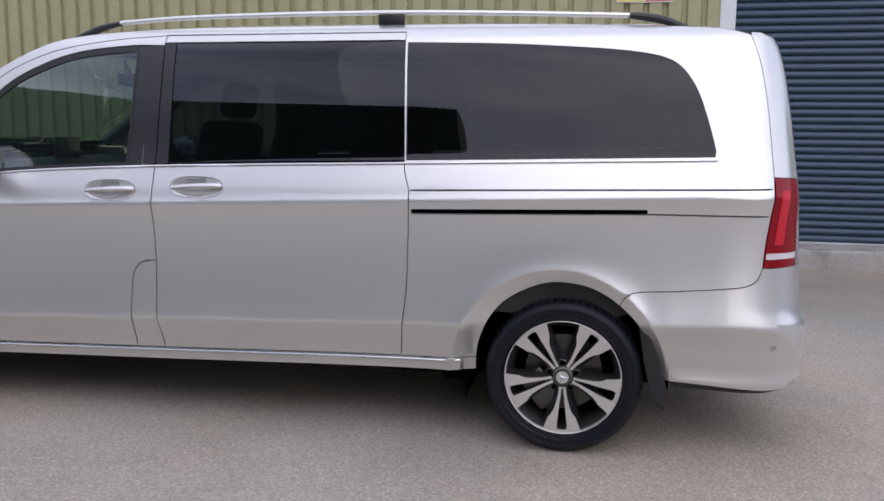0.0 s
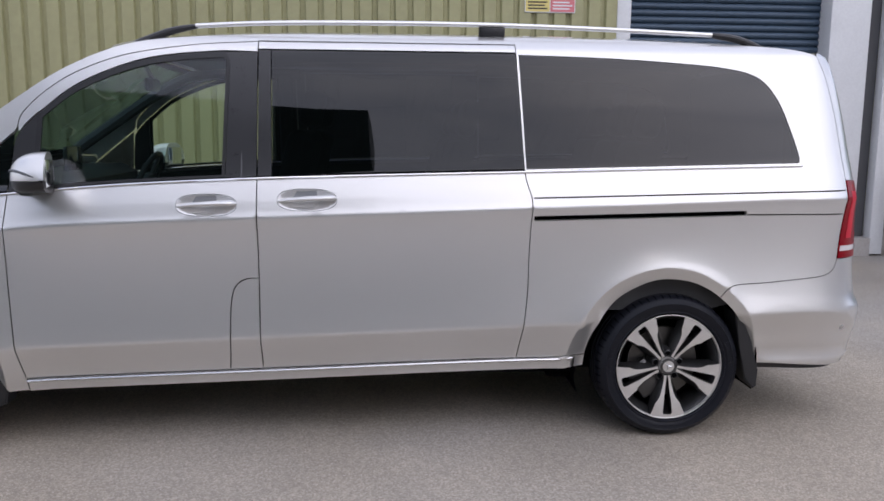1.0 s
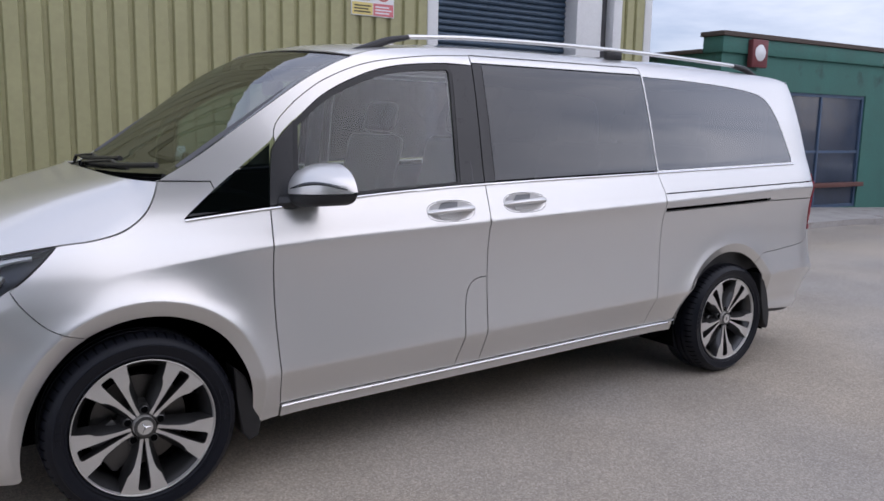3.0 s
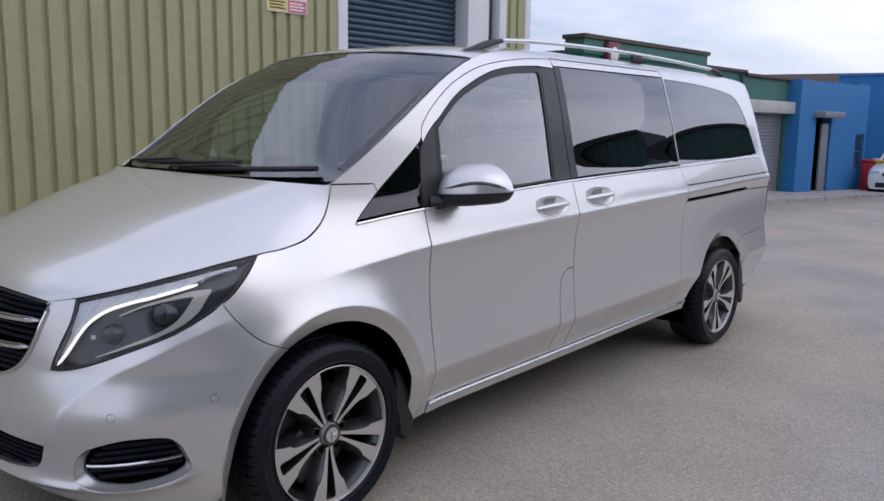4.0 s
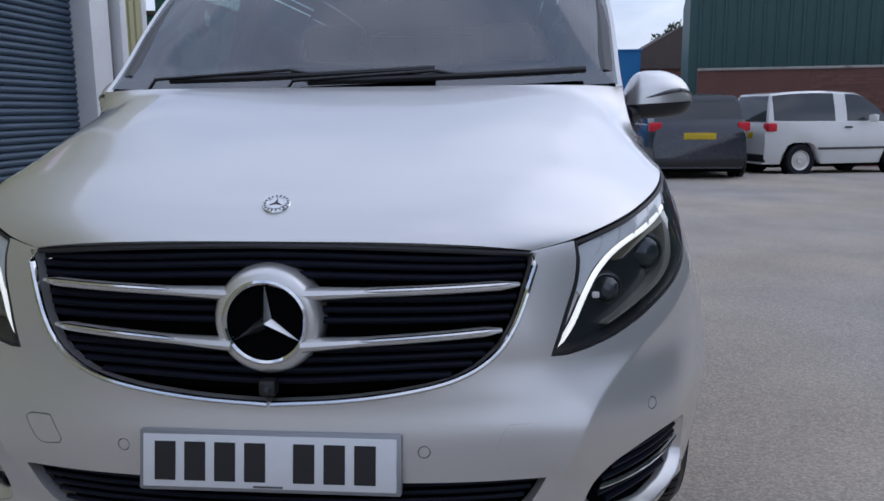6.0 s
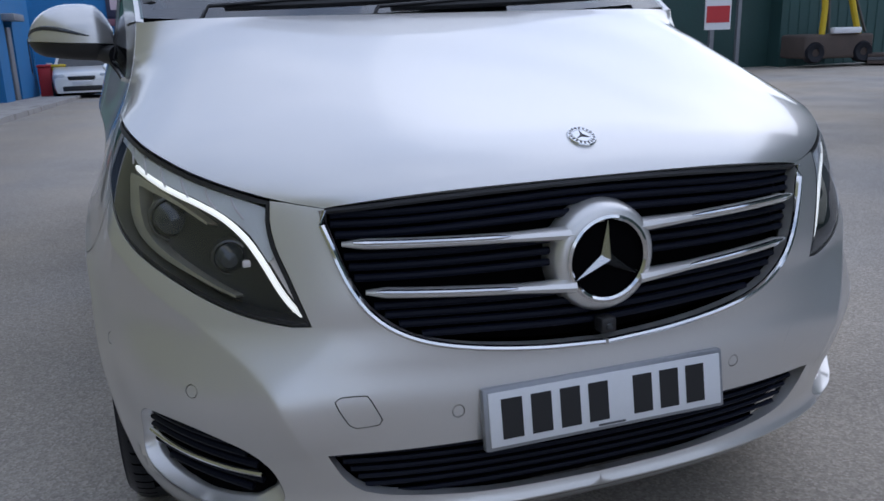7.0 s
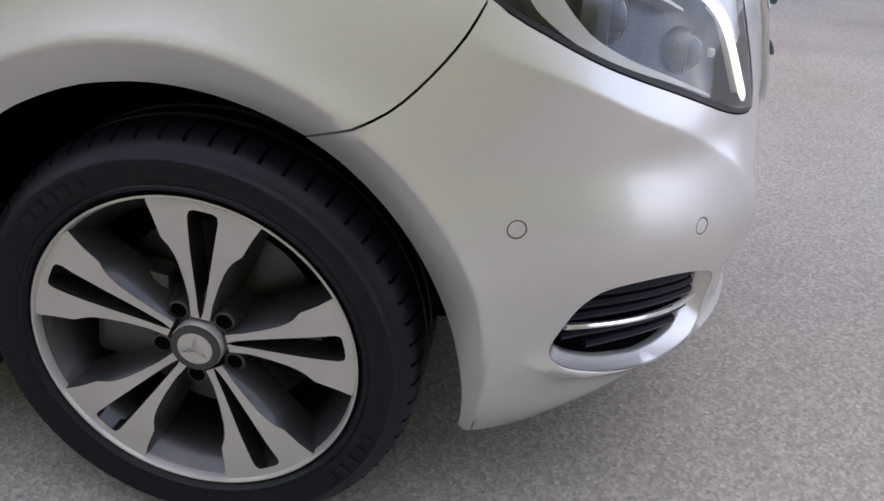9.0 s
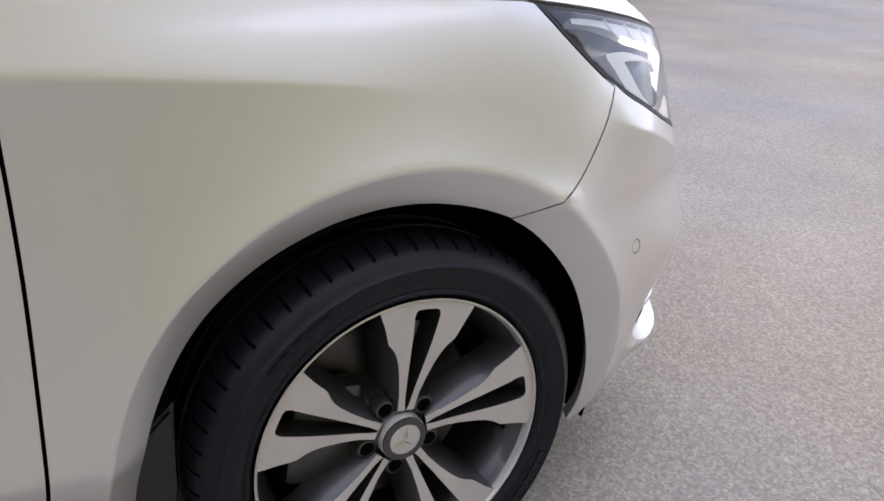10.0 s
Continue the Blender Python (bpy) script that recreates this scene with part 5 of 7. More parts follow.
    part("reflector_trim", skin("reflector_trim", outline, cres, gap=0, lip=0.03, out=-0.022, sides=(s,), grid=(0.02, 0.015)), LAMP_SILVER, lamp, "satin silver lamp trim")
    for u, z, r0, m_ in ((-0.625, 0.868, 0.040, CAR_GLASS), (-0.795, 0.805, 0.030, CAR_GLASS)):
        p, n = at(u, z, -0.05, s)
        fwd = Vector((-1, 0.12 * s, 0)).normalized()
        bm = bmesh.new()
        lathe(bm, [(0.0, 0.030), (r0 * 0.5, 0.027), (r0 * 0.85, 0.016), (r0, 0.0)], "z", 24)
        rim = lathe(bmesh.new(), [(r0 * 0.97, 0.002), (r0 * 1.02, 0.008), (r0 * 1.14, 0.007), (r0 * 1.2, -0.006), (r0 * 1.15, -0.03)], "z", 24)
        for mesh in (bm, rim):
            bmesh.ops.transform(mesh, matrix=Matrix.Translation(p) @ fwd.to_track_quat("Z", "Y").to_matrix().to_4x4(), verts=mesh.verts)
        eye_ = part("projector_lens", bm, m_, lamp, "dark projector lens")
        part("bezel", rim, GUNMETAL, eye_, "dark grey projector bezel")
    p, n = at(-0.845, 0.795, -0.03, s)
    bm = bmesh.new()
    box(bm, (-0.008, -0.008, -0.007), (0.004, 0.008, 0.007), 0.004, 2, m=Matrix.Translation(p))
    part("bulb", bm, WHITE_LENS, lamp)
    # painted scoop round the air intake
    bm = bmesh.new()
    mid = [(a[0] * 0.86 + b[0] * 0.14, a[1] * 0.86 + b[1] * 0.14) for a, b in zip(FOG_OUT, FOG)]
    far = [(a[0] * 0.15 + b[0] * 0.85, a[1] * 0.15 + b[1] * 0.85) for a, b in zip(FOG_OUT, FOG)]
    rows = [[bm.verts.new(p) for p in along(run, o, s)] for run, o in ((FOG_OUT, -0.0005), (mid, -0.0045), (far, -0.018), (FOG, -0.022), (FOG, -0.045))]
    for a, b in zip(rows, rows[1:]):
        for k in range(len(a)):
            j = (k + 1) % len(a)
            bm.faces.new((a[k], a[j], b[j], b[k]))
    part("intake_scoop", bm, SILVER, bumper, "silver scoop round the air intake", angle=50)
    # fog insert; its near-black sheet carries the shade of the hollow
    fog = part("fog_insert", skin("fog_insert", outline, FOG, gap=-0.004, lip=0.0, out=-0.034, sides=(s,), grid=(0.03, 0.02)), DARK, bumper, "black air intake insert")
    for dz, a, b in ((0.048, -0.605, -0.812), (0.026, -0.585, -0.840), (0.004, -0.572, -0.858), (-0.030, -0.575, -0.862), (-0.052, -0.62, -0.835)):
        bm = bmesh.new()
        tube(bm, along([(u, 0.415 + dz - 0.22 * max(-u - 0.58, 0) ** 1.6) for u in np.linspace(a, b, 16)], -0.022, s), 0.0085, 8)
        part("slat", bm, SLAT, fog)
    bm = bmesh.new()
    tube(bm, along(catmull([(-0.574, 0.408), (-0.65, 0.398), (-0.74, 0.388), (-0.82, 0.380), (-0.868, 0.377)], 0.02), -0.012, s), 0.006, 8)
    part("chrome_strip", bm, CHROME, fog, "chrome strip")

# grille, on a near-black sheet that stands in for the shaded space behind
GR = ring(GRILLE_TOP, GRILLE_LOW)
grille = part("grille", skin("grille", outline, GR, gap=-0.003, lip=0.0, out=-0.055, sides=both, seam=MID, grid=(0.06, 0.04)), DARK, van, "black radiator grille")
low_z = np.array([q[1] for q in GRILLE_LOW])
low_u = np.array([q[0] for q in GRILLE_LOW])


def across(z_edge, z_mid, out, inset=0.006, stop=None, n=30):
    """A line across the nose at one height, from the left grille edge to the right."""
    u0 = float(np.interp(z_edge, low_z, low_u)) - inset
    run = [(u, z_edge + (z_mid - z_edge) * ease(0, 1, (u0 - u) / (u0 - MID))) for u in np.linspace(u0, MID, n)]
    left = along(run, out, -1)
    return left, left + along(run[:-1], out, 1)[::-1]


for z0, z1 in ((0.886, 0.902), (0.868, 0.882), (0.848, 0.860), (0.808, 0.812), (0.788, 0.790), (0.768, 0.768), (0.713, 0.706), (0.694, 0.684), (0.676, 0.662), (0.655, 0.640)):
    bm = bmesh.new()
    tube(bm, across(z0, z1, -0.024)[1], 0.0075, 8, 1.0)
    part("grille_slat", bm, SLAT, grille)
for z0, z1 in ((0.832, 0.822), (0.744, 0.722)):
    for s in both:
        u0 = float(np.interp(z0, low_z, low_u)) - 0.014
        run = [(u, z0 + (z1 - z0) * (u0 - u) / (u0 + 1.50)) for u in np.linspace(u0, -1.53, 24)]
        bm = bmesh.new()
        tube(bm, along(run, -0.004, s), 0.0145, 10, 0.75, radii=[0.006, 0.010] + [0.0135] * 14 + list(np.linspace(0.0135, 0.020, 8)))
        bar = part("grille_bar", bm, SILVER, grille, "silver grille bar")
        bm = bmesh.new()
        tube(bm, along([(u, z + 0.003) for u, z in run[1:17]], 0.0075, s), 0.0065, 8, 0.7, radii=[0.002] + [0.0065] * 13 + [0.005, 0.002])
        part("bright_strip", bm, CHROME, bar, "chrome strip")
SX, SZ = -0.902, 0.767
ring_part = part("emblem_ring", lathe(bmesh.new(), [(0.078, 0.045), (0.113, 0.045), (0.1115, 0.022), (0.108, 0.004), (0.102, -0.007), (0.095, -0.012), (0.086, -0.013), (0.083, -0.008)], "x", 56, (SX, 0, SZ)), SILVER, grille, "round silver emblem ring")
part("emblem_rim", lathe(bmesh.new(), [(0.087, -0.012), (0.0865, -0.018), (0.081, -0.020), (0.0765, -0.016), (0.0765, 0.0)], "x", 56, (SX, 0, SZ)), CHROME, ring_part)
part("emblem_disc", lathe(bmesh.new(), [(0.0, -0.004), (0.078, -0.002)], "x", 40, (SX, 0, SZ)), DARK, ring_part)
bm = bmesh.new()
tip = bm.verts.new((SX - 0.024, 0, SZ))
pts = []
for k in range(6):
    t = radians(90 + 60 * k)
    r = 0.077 if k % 2 == 0 else 0.0135
    pts.append(bm.verts.new((SX - (0.010 if k % 2 == 0 else 0.008), r * math.cos(t), SZ + r * math.sin(t))))
for k in range(6):
    bm.faces.new((tip, pts[k], pts[(k + 1) % 6]))
part("emblem_star", bm, SATIN, ring_part, "chrome three-pointed emblem", smooth=False)
for s in both:
    bm = bmesh.new()
    tube(bm, along([(u + 0.004, z - 0.004) for u, z in rev(GRILLE_LOW)], 0.003, s), 0.0078, 8, 0.8)
    part("grille_trim", bm, CHROME, grille, "chrome grille surround")
bm = bmesh.new()
tube(bm, along([(u, z - 0.004) for u, z in GRILLE_TOP], -0.008, -1) + along([(u, z - 0.004) for u, z in rev(GRILLE_TOP)], -0.008, 1)[1:], 0.006, 6)
part("grille_trim", bm, BLACK, grille)
bm = bmesh.new()
box(bm, (-0.928, -0.017, 0.618), (-0.895, 0.017, 0.650), 0.006)
cam_box = part("parking_camera", bm, BLACK, grille, "small black parking camera")
part("camera_lens", lathe(bmesh.new(), [(0.0, -0.003), (0.006, -0.002), (0.0075, 0.001)], "x", 16, (-0.929, 0, 0.633)), CAR_GLASS, cam_box)

# lower grille, its deep shade also put in as a near-black sheet
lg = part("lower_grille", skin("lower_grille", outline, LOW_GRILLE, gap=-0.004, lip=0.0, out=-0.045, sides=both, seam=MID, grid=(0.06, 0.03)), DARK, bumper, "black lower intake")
for k in range(6):
    z0 = 0.425 - 0.019 * k
    u0 = -1.02 - 0.012 * k
    run = [(u, z0 - 0.004 * ease(0, 1, (u0 - u) / 0.6)) for u in np.linspace(u0, MID, 20)]
    bm = bmesh.new()
    tube(bm, along(run, -0.022, -1) + along(run[:-1], -0.022, 1)[::-1], 0.0055, 6)
    part("grille_slat", bm, SLAT, lg)

# number plate, its characters as plain bars
plate = part("number_plate", box(bmesh.new(), (-0.012, -0.268, -0.062), (0.008, 0.268, 0.062), 0.006), PLATE_FRAME, van, "grey plate holder")
plate.matrix_world = pose(-0.925, 0, 0.483, 0, 9.5, 0)
part("plate_face", box(bmesh.new(), (-0.0155, -0.258, -0.053), (-0.011, 0.258, 0.053), 0.002), PLATE_WHITE, plate, "white number plate")
for k in range(7):
    y = 0.2115 - k * 0.0615 - (0.038 if k > 3 else 0)
    part("plate_bar", box(bmesh.new(), (-0.0168, y - 0.0215, -0.039), (-0.0154, y + 0.0215, 0.039)), INK, plate, "plain black bar")
part("plate_caption", box(bmesh.new(), (-0.0166, -0.03, -0.0505), (-0.0154, 0.03, -0.0465)), TRIM, plate)
# bonnet badge
cands = [(abs(float(bonnet_surf(0.0, q)[0]) + 0.803), q) for q in np.linspace(0, 1, 400)]
q = min(cands)[1]
p = Vector(bonnet_surf(0.0, q))
d = Vector(bonnet_surf(0.0, q + 0.01) - bonnet_surf(0.0, q - 0.01)).normalized()
nrm = Vector((-d.z, 0, d.x))
M = Matrix.Translation(p) @ nrm.to_track_quat("Z", "Y").to_matrix().to_4x4()
bm = lathe(bmesh.new(), [(0.0, 0.004), (0.0175, 0.0042), (0.018, 0.005), (0.0195, 0.005), (0.020, 0.004), (0.0285, 0.004), (0.030, 0.002), (0.030, -0.003)], "z", 36)
bmesh.ops.transform(bm, matrix=M, verts=bm.verts)
badge = part("bonnet_badge", bm, CHROME, bonnet, "small round chrome badge")
bm = bmesh.new()
for k in range(18):
    t = 2 * math.pi * k / 18
    box(bm, (0.0215, -0.002, 0.0038), (0.0265, 0.002, 0.0046), m=M @ pose(0, 0, 0, 0, 0, math.degrees(t)))
part("badge_marks", bm, TRIM, badge)
bm = bmesh.new()
mid_v = bm.verts.new(M @ Vector((0, 0, 0.0075)))
tips = [bm.verts.new(M @ Vector(((0.0175 if k % 2 == 0 else 0.0035) * math.cos(radians(90 + 60 * k)), (0.0175 if k % 2 == 0 else 0.0035) * math.sin(radians(90 + 60 * k)), 0.0046))) for k in range(6)]
for k in range(6):
    bm.faces.new((mid_v, tips[k], tips[(k + 1) % 6]))
part("badge_star", bm, TRIM, badge, "small three-pointed emblem", smooth=False)

# scuttle and wipers
bm = bmesh.new()
rows = []
for v in np.linspace(-0.98, 0.98, 40):
    a, b, c = Vector(bonnet_surf(v, 0.995)), Vector(screen_surf(v, 0.02)), Vector(screen_surf(v, 0.045))
    rows.append([bm.verts.new(a + Vector((-0.02, 0, -0.035))), bm.verts.new(a + Vector((0.02, 0, -0.022))), bm.verts.new(b + Vector((0.0, 0, -0.01))), bm.verts.new(c + Vector((0.01, 0, -0.008)))])
for a, b in zip(rows, rows[1:]):
    for k in range(3):
        bm.faces.new((a[k], a[k + 1], b[k + 1], b[k]))
part("scuttle", bm, BLACK, van, "black scuttle panel")


def on_screen(v, s_, out):
    h = 1e-3
    p = screen_surf(v, s_)
    n = np.cross(screen_surf(v + h, s_) - screen_surf(v - h, s_), screen_surf(v, s_ + h) - screen_surf(v, s_ - h))
    n /= np.linalg.norm(n)
    n = n if n[0] < 0 or n[2] > 0 else -n
    return Vector(p + n * out)


for v0, v1, h0, h1 in ((0.80, -0.30, 0.05, 0.115), (0.25, -0.86, 0.045, 0.085)):
    bm = bmesh.new()
    tube(bm, [on_screen(v, s_, 0.022) for v, s_ in zip(np.linspace(0.08 - v0, -v1, 14), np.linspace(h0, h1, 14))], 0.011, 8, 1.0)
    blade = part("wiper", bm, BLACK, van, "black windscreen wiper")
    bm = bmesh.new()
    tube(bm, [on_screen(-v0, 0.0, 0.012), on_screen(0.03 - v0, 0.03, 0.035), on_screen(-v0 * 0.5 - v1 * 0.5, h0 * 0.5 + h1 * 0.5 + 0.012, 0.036), on_screen(-v0 * 0.42 - v1 * 0.58, h0 * 0.4 + h1 * 0.6, 0.024)], 0.009, 8, 0.6)
    part("wiper_arm", bm, BLACK, blade)

# cabin
bm = bmesh.new()
rows = [[bm.verts.new((x + dx, y, z + dz)) for y in np.linspace(-0.80, 0.80, 20)] for x, z, dx, dz in ((0.12, 1.17, 0, 0), (0.30, 1.19, 0, 0), (0.48, 1.185, 0, 0), (0.56, 1.14, 0, 0), (0.58, 0.95, 0, 0), (0.50, 0.55, 0, 0))]
for a, b in zip(rows, rows[1:]):
    for k in range(19):
        bm.faces.new((a[k], a[k + 1], b[k + 1], b[k]))
dash = part("dashboard", bm, SEAT, van, "black dashboard")
bm = bmesh.new()
box(bm, (0.46, -0.12, 1.17), (0.48, 0.10, 1.31), 0.008)
part("display_screen", bm, CAR_GLASS, dash)
part("vent", lathe(bmesh.new(), [(0.0, 0.0), (0.035, 0.0), (0.045, 0.012), (0.05, 0.0)], "x", 24, (0.565, -0.6, 1.10)), TRIM, dash)
bm = bmesh.new()
M = Matrix.Translation((0.72, 0.42, 1.09)) @ pose(0, 0, 0, 0, -65, 0)
rim = [M @ Vector((0.185 * math.cos(t), 0.185 * math.sin(t), 0)) for t in np.linspace(0, 2 * math.pi, 33)]
tube(bm, rim, 0.016, 10, 1.0, close=False)
wheel_in = part("steering_wheel", bm, SEAT, van, "black leather steering wheel")
bm = bmesh.new()
box(bm, (-0.17, -0.02, -0.02), (0.17, 0.02, 0.0), 0.01, m=M)
box(bm, (-0.07, -0.08, -0.03), (0.07, 0.08, 0.01), 0.02, m=M)
box(bm, (-0.06, -0.17, -0.02), (-0.02, 0.17, 0.0), 0.01, m=M)
part("wheel_spokes", bm, TRIM, wheel_in)
for y in (-0.45, 0.45):
    bm = box(bmesh.new(), (1.12, y - 0.26, 0.66), (1.62, y + 0.26, 0.84), 0.05, 3)
    seat = part("front_seat", bm, SEAT, van, "black leather front seat")
    part("seat_back", box(bmesh.new(), (-0.07, -0.25, 0), (0.07, 0.25, 0.62), 0.05, 3, m=Matrix.Translation((1.60, y, 0.80)) @ pose(0, 0, 0, 0, 14, 0)), SEAT, seat)
    part("head_rest", box(bmesh.new(), (-0.05, -0.13, 0.64), (0.05, 0.13, 0.82), 0.04, 3, m=Matrix.Translation((1.60, y, 0.80)) @ pose(0, 0, 0, 0, 14, 0)), SEAT, seat)
for x in (2.35, 3.25):
    for y in (-0.48, 0.0, 0.48):
        seat = part("rear_seat", box(bmesh.new(), (x - 0.45, y - 0.22, 0.62), (x + 0.05, y + 0.22, 0.80), 0.05, 3), SEAT, van, "black leather rear seat")
        part("seat_back", box(bmesh.new(), (-0.06, -0.22, 0), (0.06, 0.22, 0.60), 0.05, 3, m=Matrix.Translation((x, y, 0.78)) @ pose(0, 0, 0, 0, 14, 0)), SEAT, seat)
        part("head_rest", box(bmesh.new(), (-0.045, -0.12, 0.62), (0.045, 0.12, 0.80), 0.04, 3, m=Matrix.Translation((x, y, 0.78)) @ pose(0, 0, 0, 0, 14, 0)), SEAT, seat)
part("cabin_floor", boxes(((0.5, -0.84, 0.50), (2.95, 0.84, 0.55)), ((2.95, -0.54, 0.50), (4.25, 0.54, 0.55))), TRIM, van)
# added panel shuts the cabin's rear so that no sky shows through
part("bulkhead", boxes(((4.05, -0.62, 0.55), (4.09, 0.62, 1.74))), TRIM, van)
HEAD = ring(line([(-0.96, 0.02), (0.96, 0.02)], 0.08), line([(0.96, 0.02), (0.96, 0.98)], 0.05), line([(0.96, 0.98), (-0.96, 0.98)], 0.08), line([(-0.96, 0.98), (-0.96, 0.02)], 0.05))
part("headlining", skin("headlining", roof_surf, HEAD, gap=0, lip=0, out=-0.03, grid=(0.15, 0.06)), material("headlining_cloth", (0.16, 0.16, 0.165), rough=0.9, vary=0.05, scale=20), van)
bm = box(bmesh.new(), (0.88, -0.12, 1.60), (0.91, 0.12, 1.67), 0.02, 3)
tube(bm, [(0.90, 0, 1.66), (0.86, 0, 1.74)], 0.012)
part("rear_view_mirror", bm, BLACK, van, "black rear-view mirror")
for s in both:
    bm = bmesh.new()
    tube(bm, along(catmull([(0.20, 1.275), (0.47, 1.465), (0.69, 1.61), (0.90, 1.72), (1.1, 1.755), (1.6, 1.765)], 0.06), -0.05, s), 0.035, 8)
    part("pillar_lining", bm, TRIM, van)
    bm = bmesh.new()
    tube(bm, along([(1.50, 1.15), (1.50, 1.76)], -0.05, s), 0.045, 8)
    part("pillar_lining", bm, TRIM, van)
    part("door_card", skin("door_card", outline, ring(belt(0.55, 4.1, -0.01), line([(4.1, 1.26), (4.1, 0.6), (0.55, 0.6), (0.55, 1.13)], 0.1)), out=-0.06, lip=0, gap=0, sides=(s,), grid=(0.12, 0.1)), SEAT, van)

# roof spoiler between the roof and the tailgate
us = np.linspace(4.20, 5.4627, 60)
top_run = outline(us, np.full(60, 1.772))
bm = bmesh.new()
rows = []
for v in np.linspace(-1, 1, 41):
    a = Vector(roof_surf(v, 0.995))
    yb = min(abs(a.y), abs(top_run[0, 1]))
    xb = float(np.interp(yb, -top_run[::-1, 1], top_run[::-1, 0]))
    b = Vector((xb + 0.003, a.y, 1.768))
    m_ = a.lerp(b, 0.6) + Vector((0.006, 0, 0.010))
    rows.append([bm.verts.new(a + Vector((0, 0, 0.0015))), bm.verts.new(m_), bm.verts.new(b)])
for a, b in zip(rows, rows[1:]):
    for k in range(2):
        bm.faces.new((a[k], a[k + 1], b[k + 1], b[k]))
part("roof_spoiler", bm, SILVER, van, angle=60)


# ---- the yard: ground and the olive unit beside the van ----
def ground_z(x, y):
    return -0.036 * min(max(x - 12, 0), 40) * float(ease(-20, -8, y))


bm = bmesh.new()
xs = [-2500, -60, -20, 0, 8, 12, 14, 16, 18, 20, 22, 24, 26, 28, 30, 34, 40, 52, 2500]
ys = [-2500, -60, -20, -8, -6, -5, -4, -3, -2, -1, 0, 4, 8, 30, 2500]
g = [[bm.verts.new((x, y, ground_z(x, y))) for y in ys] for x in xs]
for a, b in zip(g, g[1:]):
    for k in range(len(ys) - 1):
        bm.faces.new((a[k], b[k], b[k + 1], a[k + 1]))
ground = part("ground", bm, ASPHALT, None)
tagged(ground, "worn grey tarmac yard with fine stone chippings", "ground", kind="structure")

WALL_Y, WALL_X0, WALL_H = 4.47, -9.0, 4.8
cl = thing("wall_cladding", "olive green corrugated metal cladding wall of an industrial unit", "wall", kind="structure")
PITCH = 0.1895


def cladding(x0, x1, z0, z1, first):
    """Trapezoid metal sheet: broad flat ribs with a narrow, deep valley between."""
    bm = bmesh.new()
    pts = [(x0, 0.034)]
    k = math.floor((x0 - first) / PITCH) + 1
    while first + k * PITCH < x1 - 0.03:
        c = first + k * PITCH
        for dx, d in ((-0.036, 0.034), (-0.031, 0.030), (-0.019, -0.004), (0.019, -0.004), (0.031, 0.030), (0.036, 0.034)):
            if x0 < c + dx < x1:
                pts.append((c + dx, d))
        k += 1
    pts.append((x1, 0.034))
    lo = [bm.verts.new((a, WALL_Y - d, z0)) for a, d in pts]
    hi = [bm.verts.new((a, WALL_Y - d, z1)) for a, d in pts]
    for i in range(len(pts) - 1):
        bm.faces.new((lo[i], lo[i + 1], hi[i + 1], hi[i]))
    return bm


part("cladding", cladding(WALL_X0, 4.64, 0.12, WALL_H, -0.060), GREEN_WALL, cl, smooth=False)
part("cladding", cladding(7.86, 8.32, 1.12, WALL_H, 7.95), GREEN_WALL, cl, smooth=False)
part("core", boxes(((WALL_X0, WALL_Y + 0.01, 0), (4.64, WALL_Y + 0.25, WALL_H)), ((WALL_X0, WALL_Y + 0.25, 0), (WALL_X0 + 0.2, WALL_Y + 12, WALL_H)), ((7.86, WALL_Y + 0.01, 1.12), (8.34, WALL_Y + 0.25, WALL_H)), ((8.24, WALL_Y + 0.25, 0.0), (8.40, WALL_Y + 12, WALL_H)), ((4.64, WALL_Y + 0.02, 3.42), (7.86, WALL_Y + 0.3, WALL_H))), GREEN_WALL, cl, smooth=False)
part("base_course", boxes(((WALL_X0, WALL_Y - 0.02, 0), (4.64, WALL_Y + 0.01, 0.12)), ((7.86, WALL_Y - 0.02, 0), (8.44, WALL_Y + 0.2, 1.12)), bevel=0.006), CONCRETE, cl, smooth=False)
for x0, x1, y0, y1 in ((4.64, 4.79, -0.05, 0.35), (7.70, 7.86, -0.05, 0.1), (8.32, 8.46, -0.05, 0.12)):
    part("corner_trim", boxes(((x0, WALL_Y + y0, 1.12 if x0 > 8 else 0.02), (x1, WALL_Y + y1, WALL_H + 0.02)), bevel=0.008), WHITE_PAINT, cl, "white metal corner trim")
part("jamb_panel", boxes(((7.08, WALL_Y + 0.02, 0.02), (7.54, WALL_Y + 0.36, WALL_H)), bevel=0.008), WHITE_PAINT, cl, "pale grey door jamb panel")
part("recess", boxes(((7.54, WALL_Y + 0.1, 0.02), (7.70, WALL_Y + 0.3, WALL_H))), material("dark_grey_recess", (0.07, 0.07, 0.075), rough=0.7, vary=0.1, scale=4), cl)
part("roof_sheet", boxes(((WALL_X0, WALL_Y + 0.2, WALL_H - 0.1), (8.6, WALL_Y + 12, WALL_H))), GREY_SHUTTER, cl)

door = thing("roller_shutter_door", "closed dark blue-grey roller shutter door in the olive unit", "roller door", kind="structure")
n_slat = 42
for k in range(n_slat):
    z = 0.24 + 0.0765 * k
    bm = bmesh.new()
    rows = []
    for dz, d in ((0.0, 0.0), (0.012, 0.020), (0.030, 0.028), (0.050, 0.024), (0.066, 0.010), (0.072, 0.0)):
        rows.append([bm.verts.new((x, WALL_Y + 0.28 - d, z + dz)) for x in (4.79, 7.08)])
    for a, b in zip(rows, rows[1:]):
        bm.faces.new((a[0], a[1], b[1], b[0]))
    part("slat", bm, SHUTTER, door, smooth=True, angle=80)
